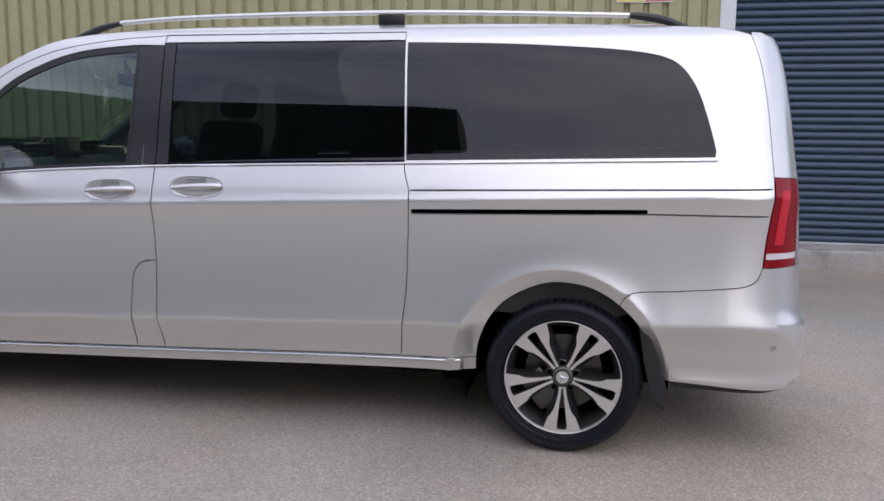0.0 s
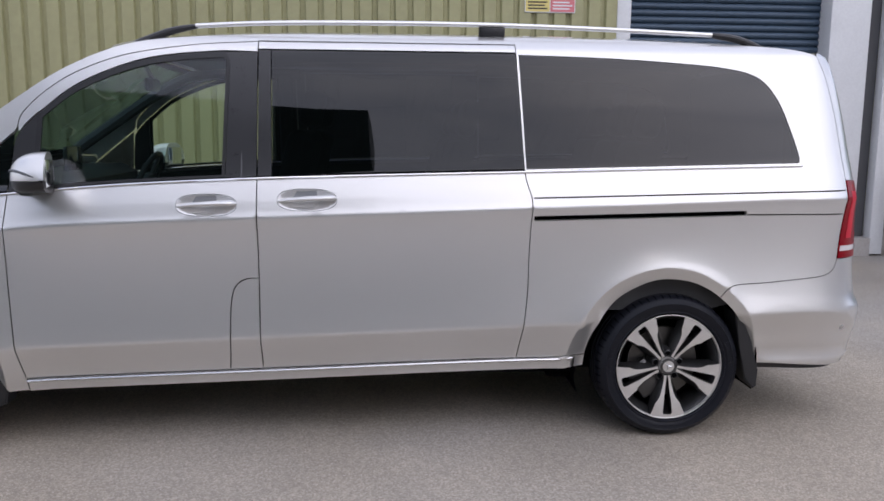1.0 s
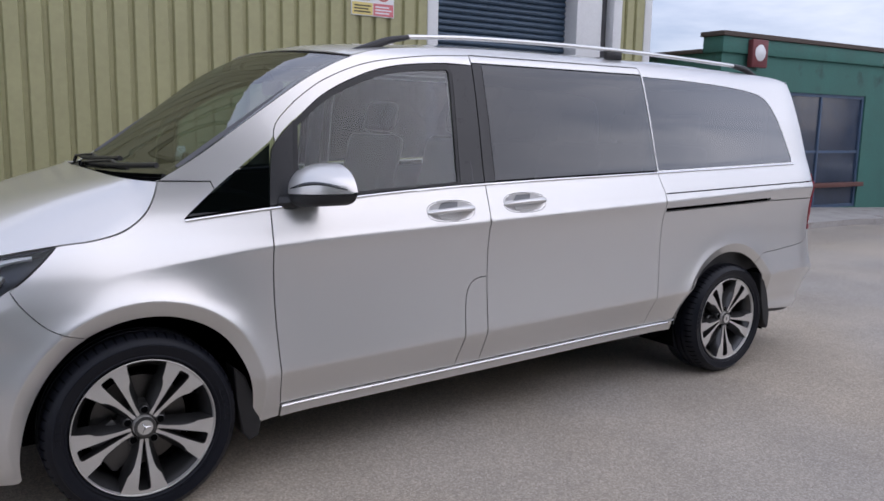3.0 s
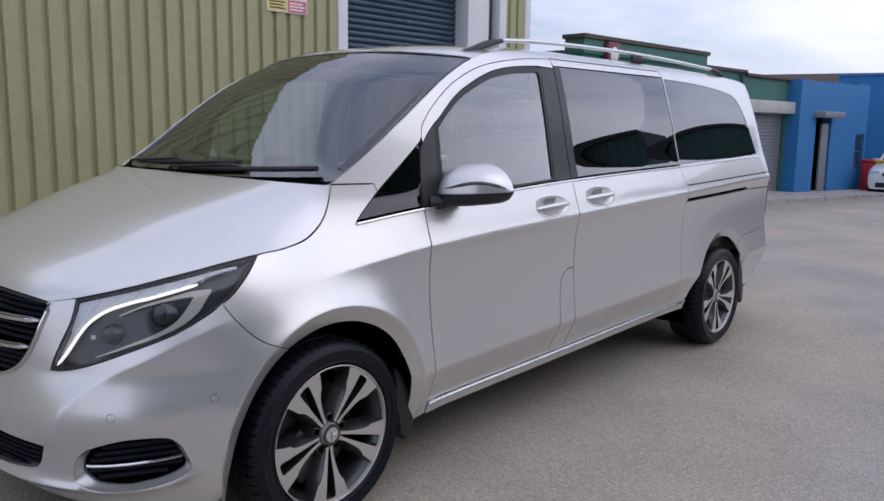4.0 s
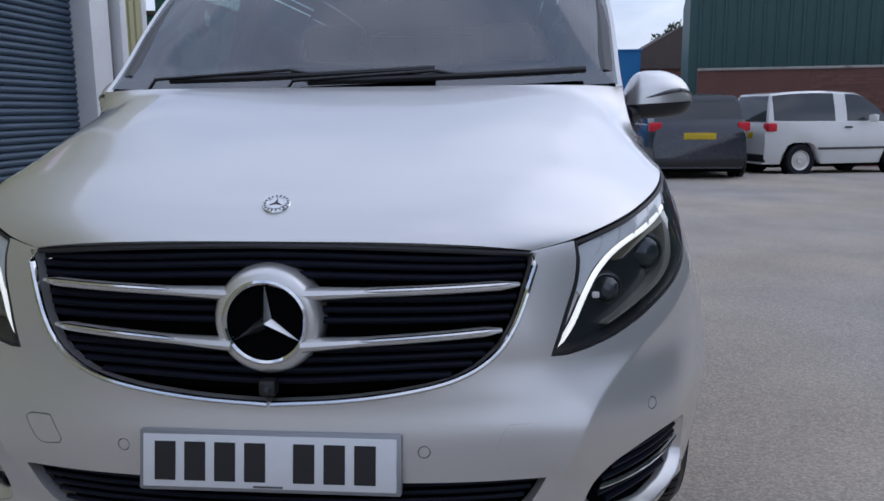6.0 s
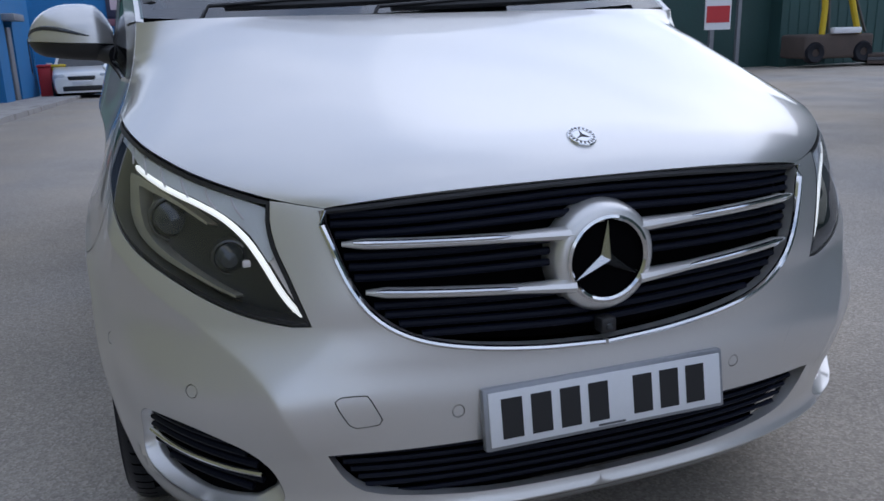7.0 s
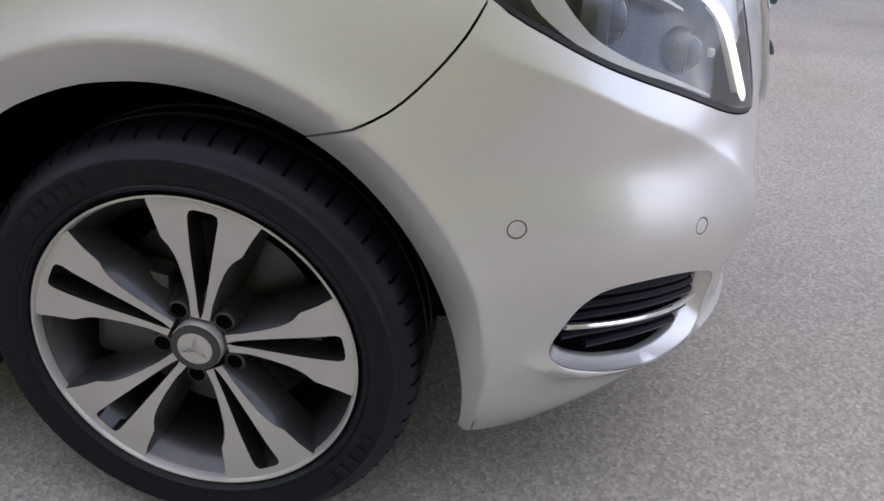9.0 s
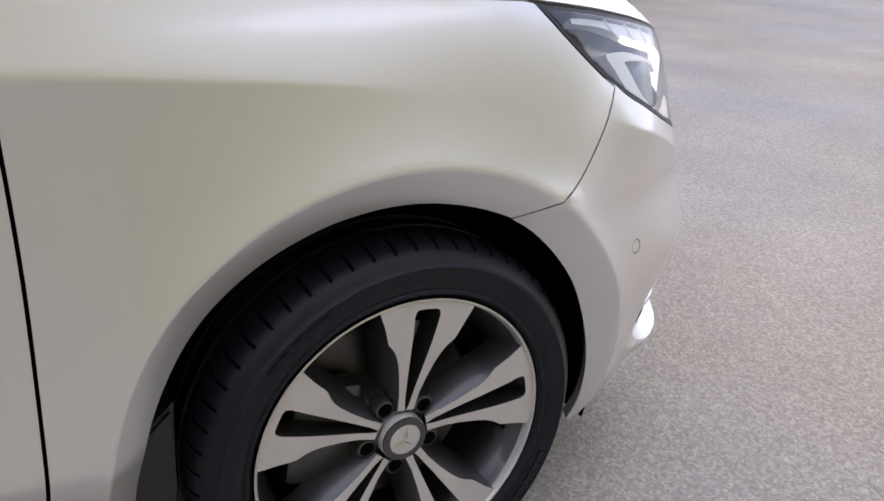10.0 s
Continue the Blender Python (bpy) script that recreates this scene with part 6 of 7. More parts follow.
part("backing", boxes(((4.79, WALL_Y + 0.285, 0.2), (7.08, WALL_Y + 0.32, WALL_H))), DARK, door)
part("bottom_rail", boxes(((4.79, WALL_Y + 0.25, 0.205), (7.08, WALL_Y + 0.285, 0.24)), bevel=0.004), material("pale_rail", (0.4, 0.4, 0.42), rough=0.4, metal=0.5), door)

step = thing("door_step", "rough stained concrete step in front of the roller door", "step", kind="structure")
bm = bmesh.new()
box(bm, (4.66, 4.40, -0.02), (7.70, WALL_Y + 0.3, 0.205))
bmesh.ops.subdivide_edges(bm, edges=bm.edges, cuts=14, use_grid_fill=True)
for v in bm.verts:
    n = noise.noise(v.co * 3.1) * 0.03 + noise.noise(v.co * 11) * 0.012
    if v.co.z < 0.2:
        v.co.y += n
    else:
        v.co.z += n * 0.3
part("slab", bm, CONCRETE, step, angle=60)

# warning sign on the cladding
sign = thing("safety_sign", "white safety sign with a yellow warning half and a red prohibition half", "sign", kind="structure")
y = WALL_Y - 0.046
part("board", boxes(((3.625, y, 2.655), (4.175, y + 0.008, 3.06)), bevel=0.002), PLATE_WHITE, sign)
part("yellow_panel", boxes(((3.635, y - 0.003, 2.665), (3.895, y - 0.0005, 2.80))), material("faded_yellow_panel", (0.70, 0.58, 0.20), rough=0.5, vary=0.1, scale=8), sign)
part("red_panel", boxes(((3.905, y - 0.003, 2.665), (4.165, y - 0.0005, 2.80))), material("faded_red_panel", (0.62, 0.17, 0.19), rough=0.5, vary=0.1, scale=8), sign)
bm = bmesh.new()
for k in range(3):
    box(bm, (3.66, y - 0.0045, 2.69 + 0.033 * k), (3.87 - 0.03 * (k % 2), y - 0.0028, 2.705 + 0.033 * k))
part("text_bars", bm, INK, sign)
bm = bmesh.new()
for k in range(3):
    box(bm, (3.93, y - 0.0045, 2.69 + 0.033 * k), (4.14 - 0.03 * ((k + 1) % 2), y - 0.0028, 2.705 + 0.033 * k))
part("text_bars", bm, PLATE_WHITE, sign)
bm = bmesh.new()
v = [bm.verts.new((x, y - 0.003, z)) for x, z in ((3.665, 2.825), (3.865, 2.825), (3.765, 3.0))]
bm.faces.new(v)
bmesh.ops.solidify(bm, geom=bm.faces[:], thickness=0.002)
part("warning_triangle", bm, YELLOW, sign)
bm = lathe(bmesh.new(), [(0.070, -0.003), (0.088, -0.003), (0.088, 0.0), (0.070, 0.0)], "y", 36, (4.035, y, 2.915), closed=True)
box(bm, (-0.075, -0.003, -0.008), (0.075, 0.0, 0.008), m=Matrix.Translation((4.035, y, 2.915)) @ pose(0, 0, 0, 0, 45, 0))
part("prohibition_ring", bm, RED_PAINT, sign)

# bay markings
for a, b in (((3.95, 2.30), (3.72, 4.2)), ((3.95, 2.30), (1.2, 1.86))):
    d = Vector((b[0] - a[0], b[1] - a[1])).normalized()
    nn = Vector((-d.y, d.x)) * 0.05
    bm = bmesh.new()
    k = 24
    rows = []
    for i in range(k + 1):
        p = Vector(a) + (Vector(b) - Vector(a)) * i / k
        w = nn * (1 + 0.12 * noise.noise(Vector((p.x * 5, p.y * 5, 1))))
        rows.append([bm.verts.new((p.x + w.x, p.y + w.y, 0.004)), bm.verts.new((p.x - w.x, p.y - w.y, 0.004))])
    for r0, r1 in zip(rows, rows[1:]):
        bm.faces.new((r0[0], r1[0], r1[1], r0[1]))
    tagged(part("bay_line", bm, WHITE_LINE, None), "worn white painted parking bay line on the tarmac", "road marking", "bay lines", "structure")


# ---- the teal brick workshop ----
def window(parent, name, x0, x1, z0, z1, y, cols, rows_, frame_mat, glass_mat, label=""):
    w = part(name, boxes(((x0, y - 0.03, z0), (x0 + 0.06, y + 0.05, z1)), ((x1 - 0.06, y - 0.03, z0), (x1, y + 0.05, z1)), ((x0 + 0.06, y - 0.03, z0), (x1 - 0.06, y + 0.05, z0 + 0.06)), ((x0 + 0.06, y - 0.03, z1 - 0.06), (x1 - 0.06, y + 0.05, z1))), frame_mat, parent, label, smooth=False)
    for i in range(1, cols):
        x = x0 + (x1 - x0) * i / cols
        part("mullion", boxes(((x - 0.025, y - 0.025, z0 + 0.06), (x + 0.025, y + 0.04, z1 - 0.06))), frame_mat, w, smooth=False)
    for j in range(1, rows_):
        z = z0 + (z1 - z0) * j / rows_
        part("transom", boxes(((x0 + 0.06, y - 0.022, z - 0.025), (x1 - 0.06, y + 0.035, z + 0.025))), frame_mat, w, smooth=False)
    part("pane", boxes(((x0 + 0.05, y + 0.0, z0 + 0.05), (x1 - 0.05, y + 0.01, z1 - 0.05))), glass_mat, w, smooth=False)
    return w


BLUE_FRAME = material("blue_grey_frame", (0.06, 0.10, 0.17), rough=0.5, vary=0.15, scale=6)
SHOP_GLASS = material("dull_shop_glass", (0.03, 0.045, 0.075), rough=0.12, vary=0.2, scale=3, spec=0.6)
teal = thing("workshop", "low teal painted brick workshop with blue window frames", "building", (10.9, 4.9, 0), -2.0)
for lo, hi in (((-0.2, 0.0, -0.35), (1.35, 0.3, 2.72)), ((4.0, 0.0, -0.4), (6.45, 0.3, 2.72)), ((9.0, 0.0, -0.5), (10.6, 0.3, 2.60)), ((1.35, 0.0, 2.14), (4.0, 0.3, 2.72)), ((6.45, 0.0, 2.05), (9.0, 0.3, 2.65)), ((1.35, 0.0, -0.3), (4.0, 0.3, 0.02)), ((-0.2, 0.3, -0.3), (0.1, 9.0, 2.72)), ((0.1, 8.7, -0.3), (10.6, 9.0, 2.6)), ((10.3, 0.3, -0.4), (10.6, 8.7, 2.6))):
    part("wall", boxes((lo, hi)), TEAL, teal, "teal painted brick", smooth=False)
part("parapet", boxes(((-0.25, -0.06, 2.72), (4.4, 0.36, 2.98)), bevel=0.01), TEAL, teal)
part("coping", boxes(((-0.29, -0.10, 2.98), (4.45, 0.40, 3.06)), ((4.45, -0.08, 2.722), (6.45, 0.38, 2.79)), ((6.45, -0.08, 2.66), (10.65, 0.38, 2.73)), ((-0.28, 0.36, 2.722), (0.18, 9.0, 2.79)), bevel=0.012), SLATE, teal, "dark weathered coping", smooth=False)
part("roof", boxes(((0.1, 0.3, 2.5), (10.3, 8.7, 2.56))), SLATE, teal)
win = window(teal, "shop_window", 1.35, 4.0, 0.02, 2.14, 0.06, 2, 2, BLUE_FRAME, SHOP_GLASS, "blue framed shop window")
part("window_ledge", boxes(((1.30, -0.10, 0.42), (4.05, 0.02, 0.50)), bevel=0.008), material("worn_red_ledge", (0.14, 0.06, 0.05), rough=0.8, vary=0.2, scale=5), win)
for k, (x, z) in enumerate(((1.62, 1.55), (1.72, 0.60), (1.95, 0.62))):
    part("paper_notice", boxes(((x, 0.045, z), (x + 0.2, 0.055, z + 0.34 - 0.05 * k))), PLATE_WHITE, win, "white paper notice")
for k in range(2):
    bm = bmesh.new()
    for i in range(6):
        box(bm, (1.63 + 0.025 * i, 0.040, 1.60 + 0.14 * k), (1.645 + 0.025 * i, 0.044, 1.70 + 0.14 * k))
    part("notice_bars", bm, BLUE_FRAME, win)
al = part("alarm_box", boxes(((0.36, -0.17, 2.50), (0.76, -0.06, 2.96)), bevel=0.02), material("faded_red_box", (0.16, 0.035, 0.04), rough=0.5, vary=0.15, scale=8), teal, "dark red alarm box")
part("alarm_disc", lathe(bmesh.new(), [(0.0, -0.125), (0.10, -0.12), (0.135, -0.10)], "y", 28, (0.56, -0.07, 2.74)), PLATE_WHITE, al, "white round bell")
sh = part("shutter", boxes(((6.45, 0.10, -0.4), (9.0, 0.14, 2.05))), GREY_SHUTTER, teal, "grey roller shutter", smooth=False)
for k in range(28):
    part("slat", boxes(((6.47, 0.075, -0.36 + 0.085 * k), (8.98, 0.102, -0.29 + 0.085 * k)), bevel=0.01), GREY_SHUTTER, sh)
part("shutter_box", boxes(((6.35, -0.22, 1.82), (9.1, 0.0, 2.12)), bevel=0.02), material("pale_shutter_box", (0.45, 0.44, 0.42), rough=0.6, vary=0.2, scale=3), teal, "pale shutter housing")
bm = bmesh.new()
tube(bm, [(6.2, -0.06, -0.3), (6.2, -0.06, 2.7)], 0.04)
part("drainpipe", bm, DKGREEN, teal)

# kerbed pavement in front of the workshop
bm = bmesh.new()
rows = []
for i in range(13):
    x = 10.6 + i * 1.5
    y0 = 3.1 - 0.012 * (x - 10.6)
    z = ground_z(x, 3.0)
    rows.append([bm.verts.new((x, y0, z - 0.05)), bm.verts.new((x, y0 + 0.01, z + 0.09)), bm.verts.new((x, 4.95, z + 0.10))])
for a, b in zip(rows, rows[1:]):
    for k in range(2):
        bm.faces.new((a[k], b[k], b[k + 1], a[k + 1]))
bm.faces.new(rows[0])
tagged(part("pavement", bm, CONCRETE, None), "pale concrete pavement with a low kerb along the workshop", "pavement", kind="structure")

# wheelie bins
def wheelie_bin(at_, turn, sticker=True):
    b = thing("wheelie_bin", "black plastic wheelie bin standing at the end of the olive unit", "bin", at_, turn, "bins by the workshop")
    bm = bmesh.new()
    rows = [[bm.verts.new((sx * (0.22 + 0.07 * k), sy * (0.26 + 0.09 * k), 0.08 + 0.9 * k)) for sx, sy in ((-1, -1), (1, -1), (1, 1), (-1, 1))] for k in (0, 0.5, 1)]
    for p, q in zip(rows, rows[1:]):
        for k in range(4):
            bm.faces.new((p[k], p[(k + 1) % 4], q[(k + 1) % 4], q[k]))
    bm.faces.new(rows[0][::-1])
    bmesh.ops.bevel(bm, geom=[e for e in bm.edges if abs(e.verts[0].co.z - e.verts[1].co.z) > 0.1], offset=0.03, segments=3, affect="EDGES")
    part("body", bm, BLACK, b)
    lid = box(bmesh.new(), (-0.31, -0.37, 0.98), (0.31, 0.37, 1.06), 0.025, 3)
    tube(lid, [(-0.24, 0.39, 1.0), (0.24, 0.39, 1.0)], 0.02)
    part("lid", lid, BLACK, b, "black hinged lid")
    for s_ in (-0.2, 0.2):
        part("wheel", lathe(bmesh.new(), [(0.0, s_ - 0.03), (0.10, s_ - 0.03), (0.10, s_ + 0.03), (0.0, s_ + 0.03)], "x", 20, (0, 0.30, 0.10)), RUBBER, b)
    if sticker:
        st = part("sticker", boxes(((-0.305, -0.27, 0.58), (-0.276, 0.06, 0.86))), RED_PAINT, b, "red sticker")
        part("label_sheet", boxes(((-0.290, -0.20, 0.34), (-0.258, 0.04, 0.55))), PLATE_WHITE, b, "white label")
    return b


wheelie_bin((8.45, 4.05, 0), 62)
wheelie_bin((9.10, 4.30, 0), 66, False)
wheelie_bin((10.0, 4.62, 0), 80, False)


# ---- the blue garage ----
def gz(x, y):
    return ground_z(x, y)


blue = thing("garage", "single-storey bright blue rendered garage with an open bay and grey shutter", "building")
X, Z0, Z1 = 29.5, -0.75, 3.3
for lo, hi in (((X, 1.87, Z0), (X + 0.3, 6.2, Z1)), ((X, -1.83, Z0), (X + 0.3, -0.48, Z1)), ((X, -5.3, Z0), (X + 0.3, -4.6, Z1)), ((X, -0.48, 1.63), (X + 0.3, 1.87, Z1)), ((X, -4.6, 2.1), (X + 0.3, -1.83, Z1)),
                   ((20.0, 4.25, -0.6), (21.3, 4.55, 2.7)), ((22.6, 4.25, -0.7), (25.0, 4.55, 2.75)), ((25.9, 4.25, -0.8), (26.1, 4.55, 2.8)), ((26.1, 4.45, -0.8), (26.3, 6.4, 2.8)), ((21.3, 4.25, 1.75), (22.6, 4.55, 2.7)), ((25.0, 4.25, 1.3), (25.9, 4.55, 2.8)), ((25.0, 4.25, -0.7), (25.9, 4.55, 0.25)), ((20.0, 4.55, -0.6), (20.3, 9.0, 2.7)), ((X + 0.3, -5.3, Z0), (X + 8, -5.0, Z1)), ((X + 0.3, 5.9, Z0), (X + 8, 6.2, Z1)), ((X + 7.7, -5.0, Z0), (X + 8, 5.9, Z1))):
    part("wall", boxes((lo, hi)), BLUE, blue, "blue painted render", smooth=False)
part("roof", boxes(((X + 0.1, -5.2, Z1 - 0.2), (X + 8, 5.1, Z1 - 0.1)), ((20.2, 4.5, 2.5), (26.2, 9.0, 2.6))), SLATE, blue)
part("coping", boxes(((X - 0.05, -5.35, Z1), (X + 0.35, 6.25, Z1 + 0.06)), bevel=0.01), BLUE, blue)
part("bay_interior", boxes(((X + 4.0, -0.6, Z0), (X + 4.1, 2.0, 2.2)), ((X + 0.3, -0.7, Z0), (X + 4.0, -0.6, 2.2)), ((X + 0.3, 1.95, Z0), (X + 4.0, 2.05, 2.2)), ((X + 0.3, -0.6, 2.1), (X + 4.0, 1.95, 2.2))), material("bay_dark", (0.05, 0.05, 0.06), rough=0.8, vary=0.2, scale=2), blue, smooth=False)
sh = part("shutter", boxes(((X + 0.10, -4.6, Z0), (X + 0.14, -1.83, 2.1))), GREY_SHUTTER, blue, "grey roller shutter", smooth=False)
for k in range(28):
    part("slat", boxes(((X + 0.07, -4.58, Z0 + 0.1 * k), (X + 0.102, -1.85, Z0 + 0.085 + 0.1 * k)), bevel=0.012), GREY_SHUTTER, sh)
# near-black sheet fills the opening, the unlit inside put in as colour
part("doorway", boxes(((21.3, 4.5, -0.6), (22.6, 4.54, 1.75))), DARK, blue, smooth=False)
part("door", boxes(((21.95, 4.28, -0.42), (22.5, 4.34, 1.6)), bevel=0.01), GREY_SHUTTER, blue, "pale grey door leaf")
part("door_canopy", boxes(((21.1, 3.95, 1.75), (22.8, 4.3, 1.92)), bevel=0.02), GREY_SHUTTER, blue)
window(blue, "window", 25.0, 25.9, 0.25, 1.3, 4.35, 1, 2, BLUE_FRAME, SHOP_GLASS, "dark side window")
bm = bmesh.new()
tube(bm, [(X - 0.07, 2.45, Z0), (X - 0.07, 2.45, 2.2)], 0.06)
part("drainpipe", bm, BLACK, blue, "black drainpipe")
bs = thing("fascia_sign", "dark navy fascia sign with pale lettering over the open bay", "sign")
part("board", boxes(((X - 0.10, -1.27, 1.95), (X - 0.005, 2.16, 2.82)), bevel=0.01), material("navy_board", (0.03, 0.03, 0.06), rough=0.4, vary=0.1, scale=2), bs)
part("lower_strip", boxes(((X - 0.09, -1.27, 1.68), (X - 0.005, 2.16, 1.93)), bevel=0.01), material("dusky_pink", (0.22, 0.09, 0.12), rough=0.5, vary=0.1, scale=3), bs)
pale = material("pale_letter", (0.62, 0.48, 0.52), rough=0.5)
for k, (a, b) in enumerate(((2.02, 1.76), (1.72, 1.46), (1.22, 0.96), (0.92, 0.72), (0.68, 0.44), (0.40, 0.16), (0.12, -0.14), (-0.18, -0.44), (-0.48, -0.68), (-0.72, -0.92))):
    part("letter_bar", boxes(((X - 0.115, b, 2.22), (X - 0.10, a, 2.52 if k > 1 else 2.60))), pale, bs)
part("small_bar", boxes(((X - 0.115, 1.5, 2.62), (X - 0.10, 2.02, 2.68))), pale, bs)
part("small_bar", boxes(((X - 0.115, -1.05, 2.04), (X - 0.10, -0.42, 2.16))), pale, bs)

for i, (y, col, lab) in enumerate(((3.95, RED_PAINT, "red"), (3.55, YELLOW, "yellow"))):
    bn = thing("plastic_bin", f"{lab} plastic bin standing against the blue garage wall", "bin", (25.6, y, gz(25.6, y)), 0, "coloured bins")
    part("body", box(bmesh.new(), (-0.2, -0.19, 0.0), (0.2, 0.19, 0.95), 0.04, 3), col, bn)
    part("lid", box(bmesh.new(), (-0.22, -0.21, 0.95), (0.22, 0.21, 1.03), 0.03, 3), col, bn)

# house and roofs behind the garage
hs = thing("house", "brick house with a brown gable roof and tan chimneys", "house", (44, 1.9, -1.1))
part("wall", boxes(((0, -2.5, 0), (8, 2.5, 5.3))), BRICK, hs, smooth=False)
bm = bmesh.new()
v = [bm.verts.new(p) for p in ((-0.3, -2.95, 5.15), (-0.3, 2.95, 5.15), (-0.3, 0, 6.5), (8.3, -2.95, 5.15), (8.3, 2.95, 5.15), (8.3, 0, 6.5))]
for f in ((0, 1, 2), (3, 5, 4), (0, 2, 5, 3), (1, 4, 5, 2), (0, 3, 4, 1)):
    bm.faces.new([v[i] for i in f])
part("roof", bm, SLATE, hs, "brown tiled roof", smooth=False)
TAN = material("tan_brick", (0.30, 0.24, 0.19), rough=0.85, vary=0.25, scale=3, bump=0.3, bump_scale=25)
for y0, y1, top in ((0.2, 1.1, 6.62), (-1.45, -0.5, 6.75)):
    ch = part("chimney", boxes(((1.2, y0, 5.4), (2.0, y1, top)), bevel=0.03), TAN, hs, "tan brick chimney stack")
    for k in range(3):
        part("chimney_pot", lathe(bmesh.new(), [(0.10, top), (0.11, top + 0.02), (0.09, top + 0.14), (0.06, top + 0.14)], "z", 14, (1.6, y0 + 0.2 + 0.26 * k, 0)), TAN, ch)
hs2 = thing("house", "grey-roofed low house beyond the blue garage", "house", (44, 13.6, -1.2), 12)
part("wall", boxes(((0, -5, 0), (7, 5, 3.8))), BRICK, hs2, smooth=False)
bm = bmesh.new()
v = [bm.verts.new(p) for p in ((-0.3, -5.3, 3.7), (7.3, -5.3, 3.7), (3.5, -5.3, 5.75), (-0.3, 5.3, 3.7), (7.3, 5.3, 3.7), (3.5, 5.3, 5.75))]
for f in ((0, 2, 1), (3, 4, 5), (0, 3, 5, 2), (1, 2, 5, 4), (0, 1, 4, 3)):
    bm.faces.new([v[i] for i in f])
part("roof", bm, SLATE, hs2, "grey tiled roof", smooth=False)
hs3 = thing("house", "dark brick house with a tiled gable beyond the garage", "house", (40, -8.6, -1.0))
part("wall", boxes(((0, -4, 0), (8, 3.0, 4.2))), BRICK, hs3, smooth=False)
bm = bmesh.new()
v = [bm.verts.new(p) for p in ((-0.3, -4.4, 4.1), (-0.3, 3.4, 4.1), (-0.3, -0.5, 6.3), (8.3, -4.4, 4.1), (8.3, 3.4, 4.1), (8.3, -0.5, 6.3))]
for f in ((0, 1, 2), (3, 5, 4), (0, 2, 5, 3), (1, 4, 5, 2), (0, 3, 4, 1)):
    bm.faces.new([v[i] for i in f])
part("roof", bm, SLATE, hs3, "brown tiled roof", smooth=False)


def tree(at_, tall, spread, seed, label):
    rnd = random.Random(seed)
    t = thing("tree", label, "tree", at_, 0, "trees behind the garage")
    bm = bmesh.new()
    tube(bm, [(0, 0, 0), (0.05, 0.02, tall * 0.3), (0.0, 0.1, tall * 0.55), (0.1, 0.05, tall * 0.85)], 0.2, 8, radii=[0.22, 0.17, 0.11, 0.04])
    for k in range(9):
        a = rnd.uniform(0, 6.28)
        z = tall * rnd.uniform(0.35, 0.75)
        tube(bm, [(0, 0.05, z), (math.cos(a) * spread * 0.4, math.sin(a) * spread * 0.4, z + spread * 0.3), (math.cos(a) * spread * 0.75, math.sin(a) * spread * 0.75, z + spread * 0.5)], 0.05, 6, radii=[0.08, 0.05, 0.02])
    part("trunk", bm, BARK, t)
    verts, faces = [], []
    for k in range(2200):
        u = Vector((rnd.gauss(0, 1), rnd.gauss(0, 1), rnd.gauss(0, 1))).normalized() * rnd.random() ** 0.4
        c = Vector((u.x * spread, u.y * spread, tall * 0.72 + u.z * tall * 0.3))
        c += Vector((noise.noise(c * 0.8 + Vector((seed, 0, 0))), noise.noise(c * 0.8 + Vector((0, seed, 0))), noise.noise(c * 0.8))) * spread * 0.5
        q = Euler((rnd.uniform(0, 6), rnd.uniform(0, 6), rnd.uniform(0, 6))).to_matrix()
        s_ = rnd.uniform(0.10, 0.20)
        b = len(verts)
        verts += [tuple(c + q @ Vector(p) * s_) for p in ((-1, 0, 0), (0, -0.5, 0.15), (1, 0, 0), (0, 0.5, 0.15))]
        faces.append((b, b + 1, b + 2, b + 3))
    me = bpy.data.meshes.new("crown")
    me.from_pydata(verts, [], faces)
    part("crown", me, FOLIAGE, t)
    return t


tree((52, -10.5, -1.3), 7.6, 1.5, 8, "brown-green tree beyond the far house")


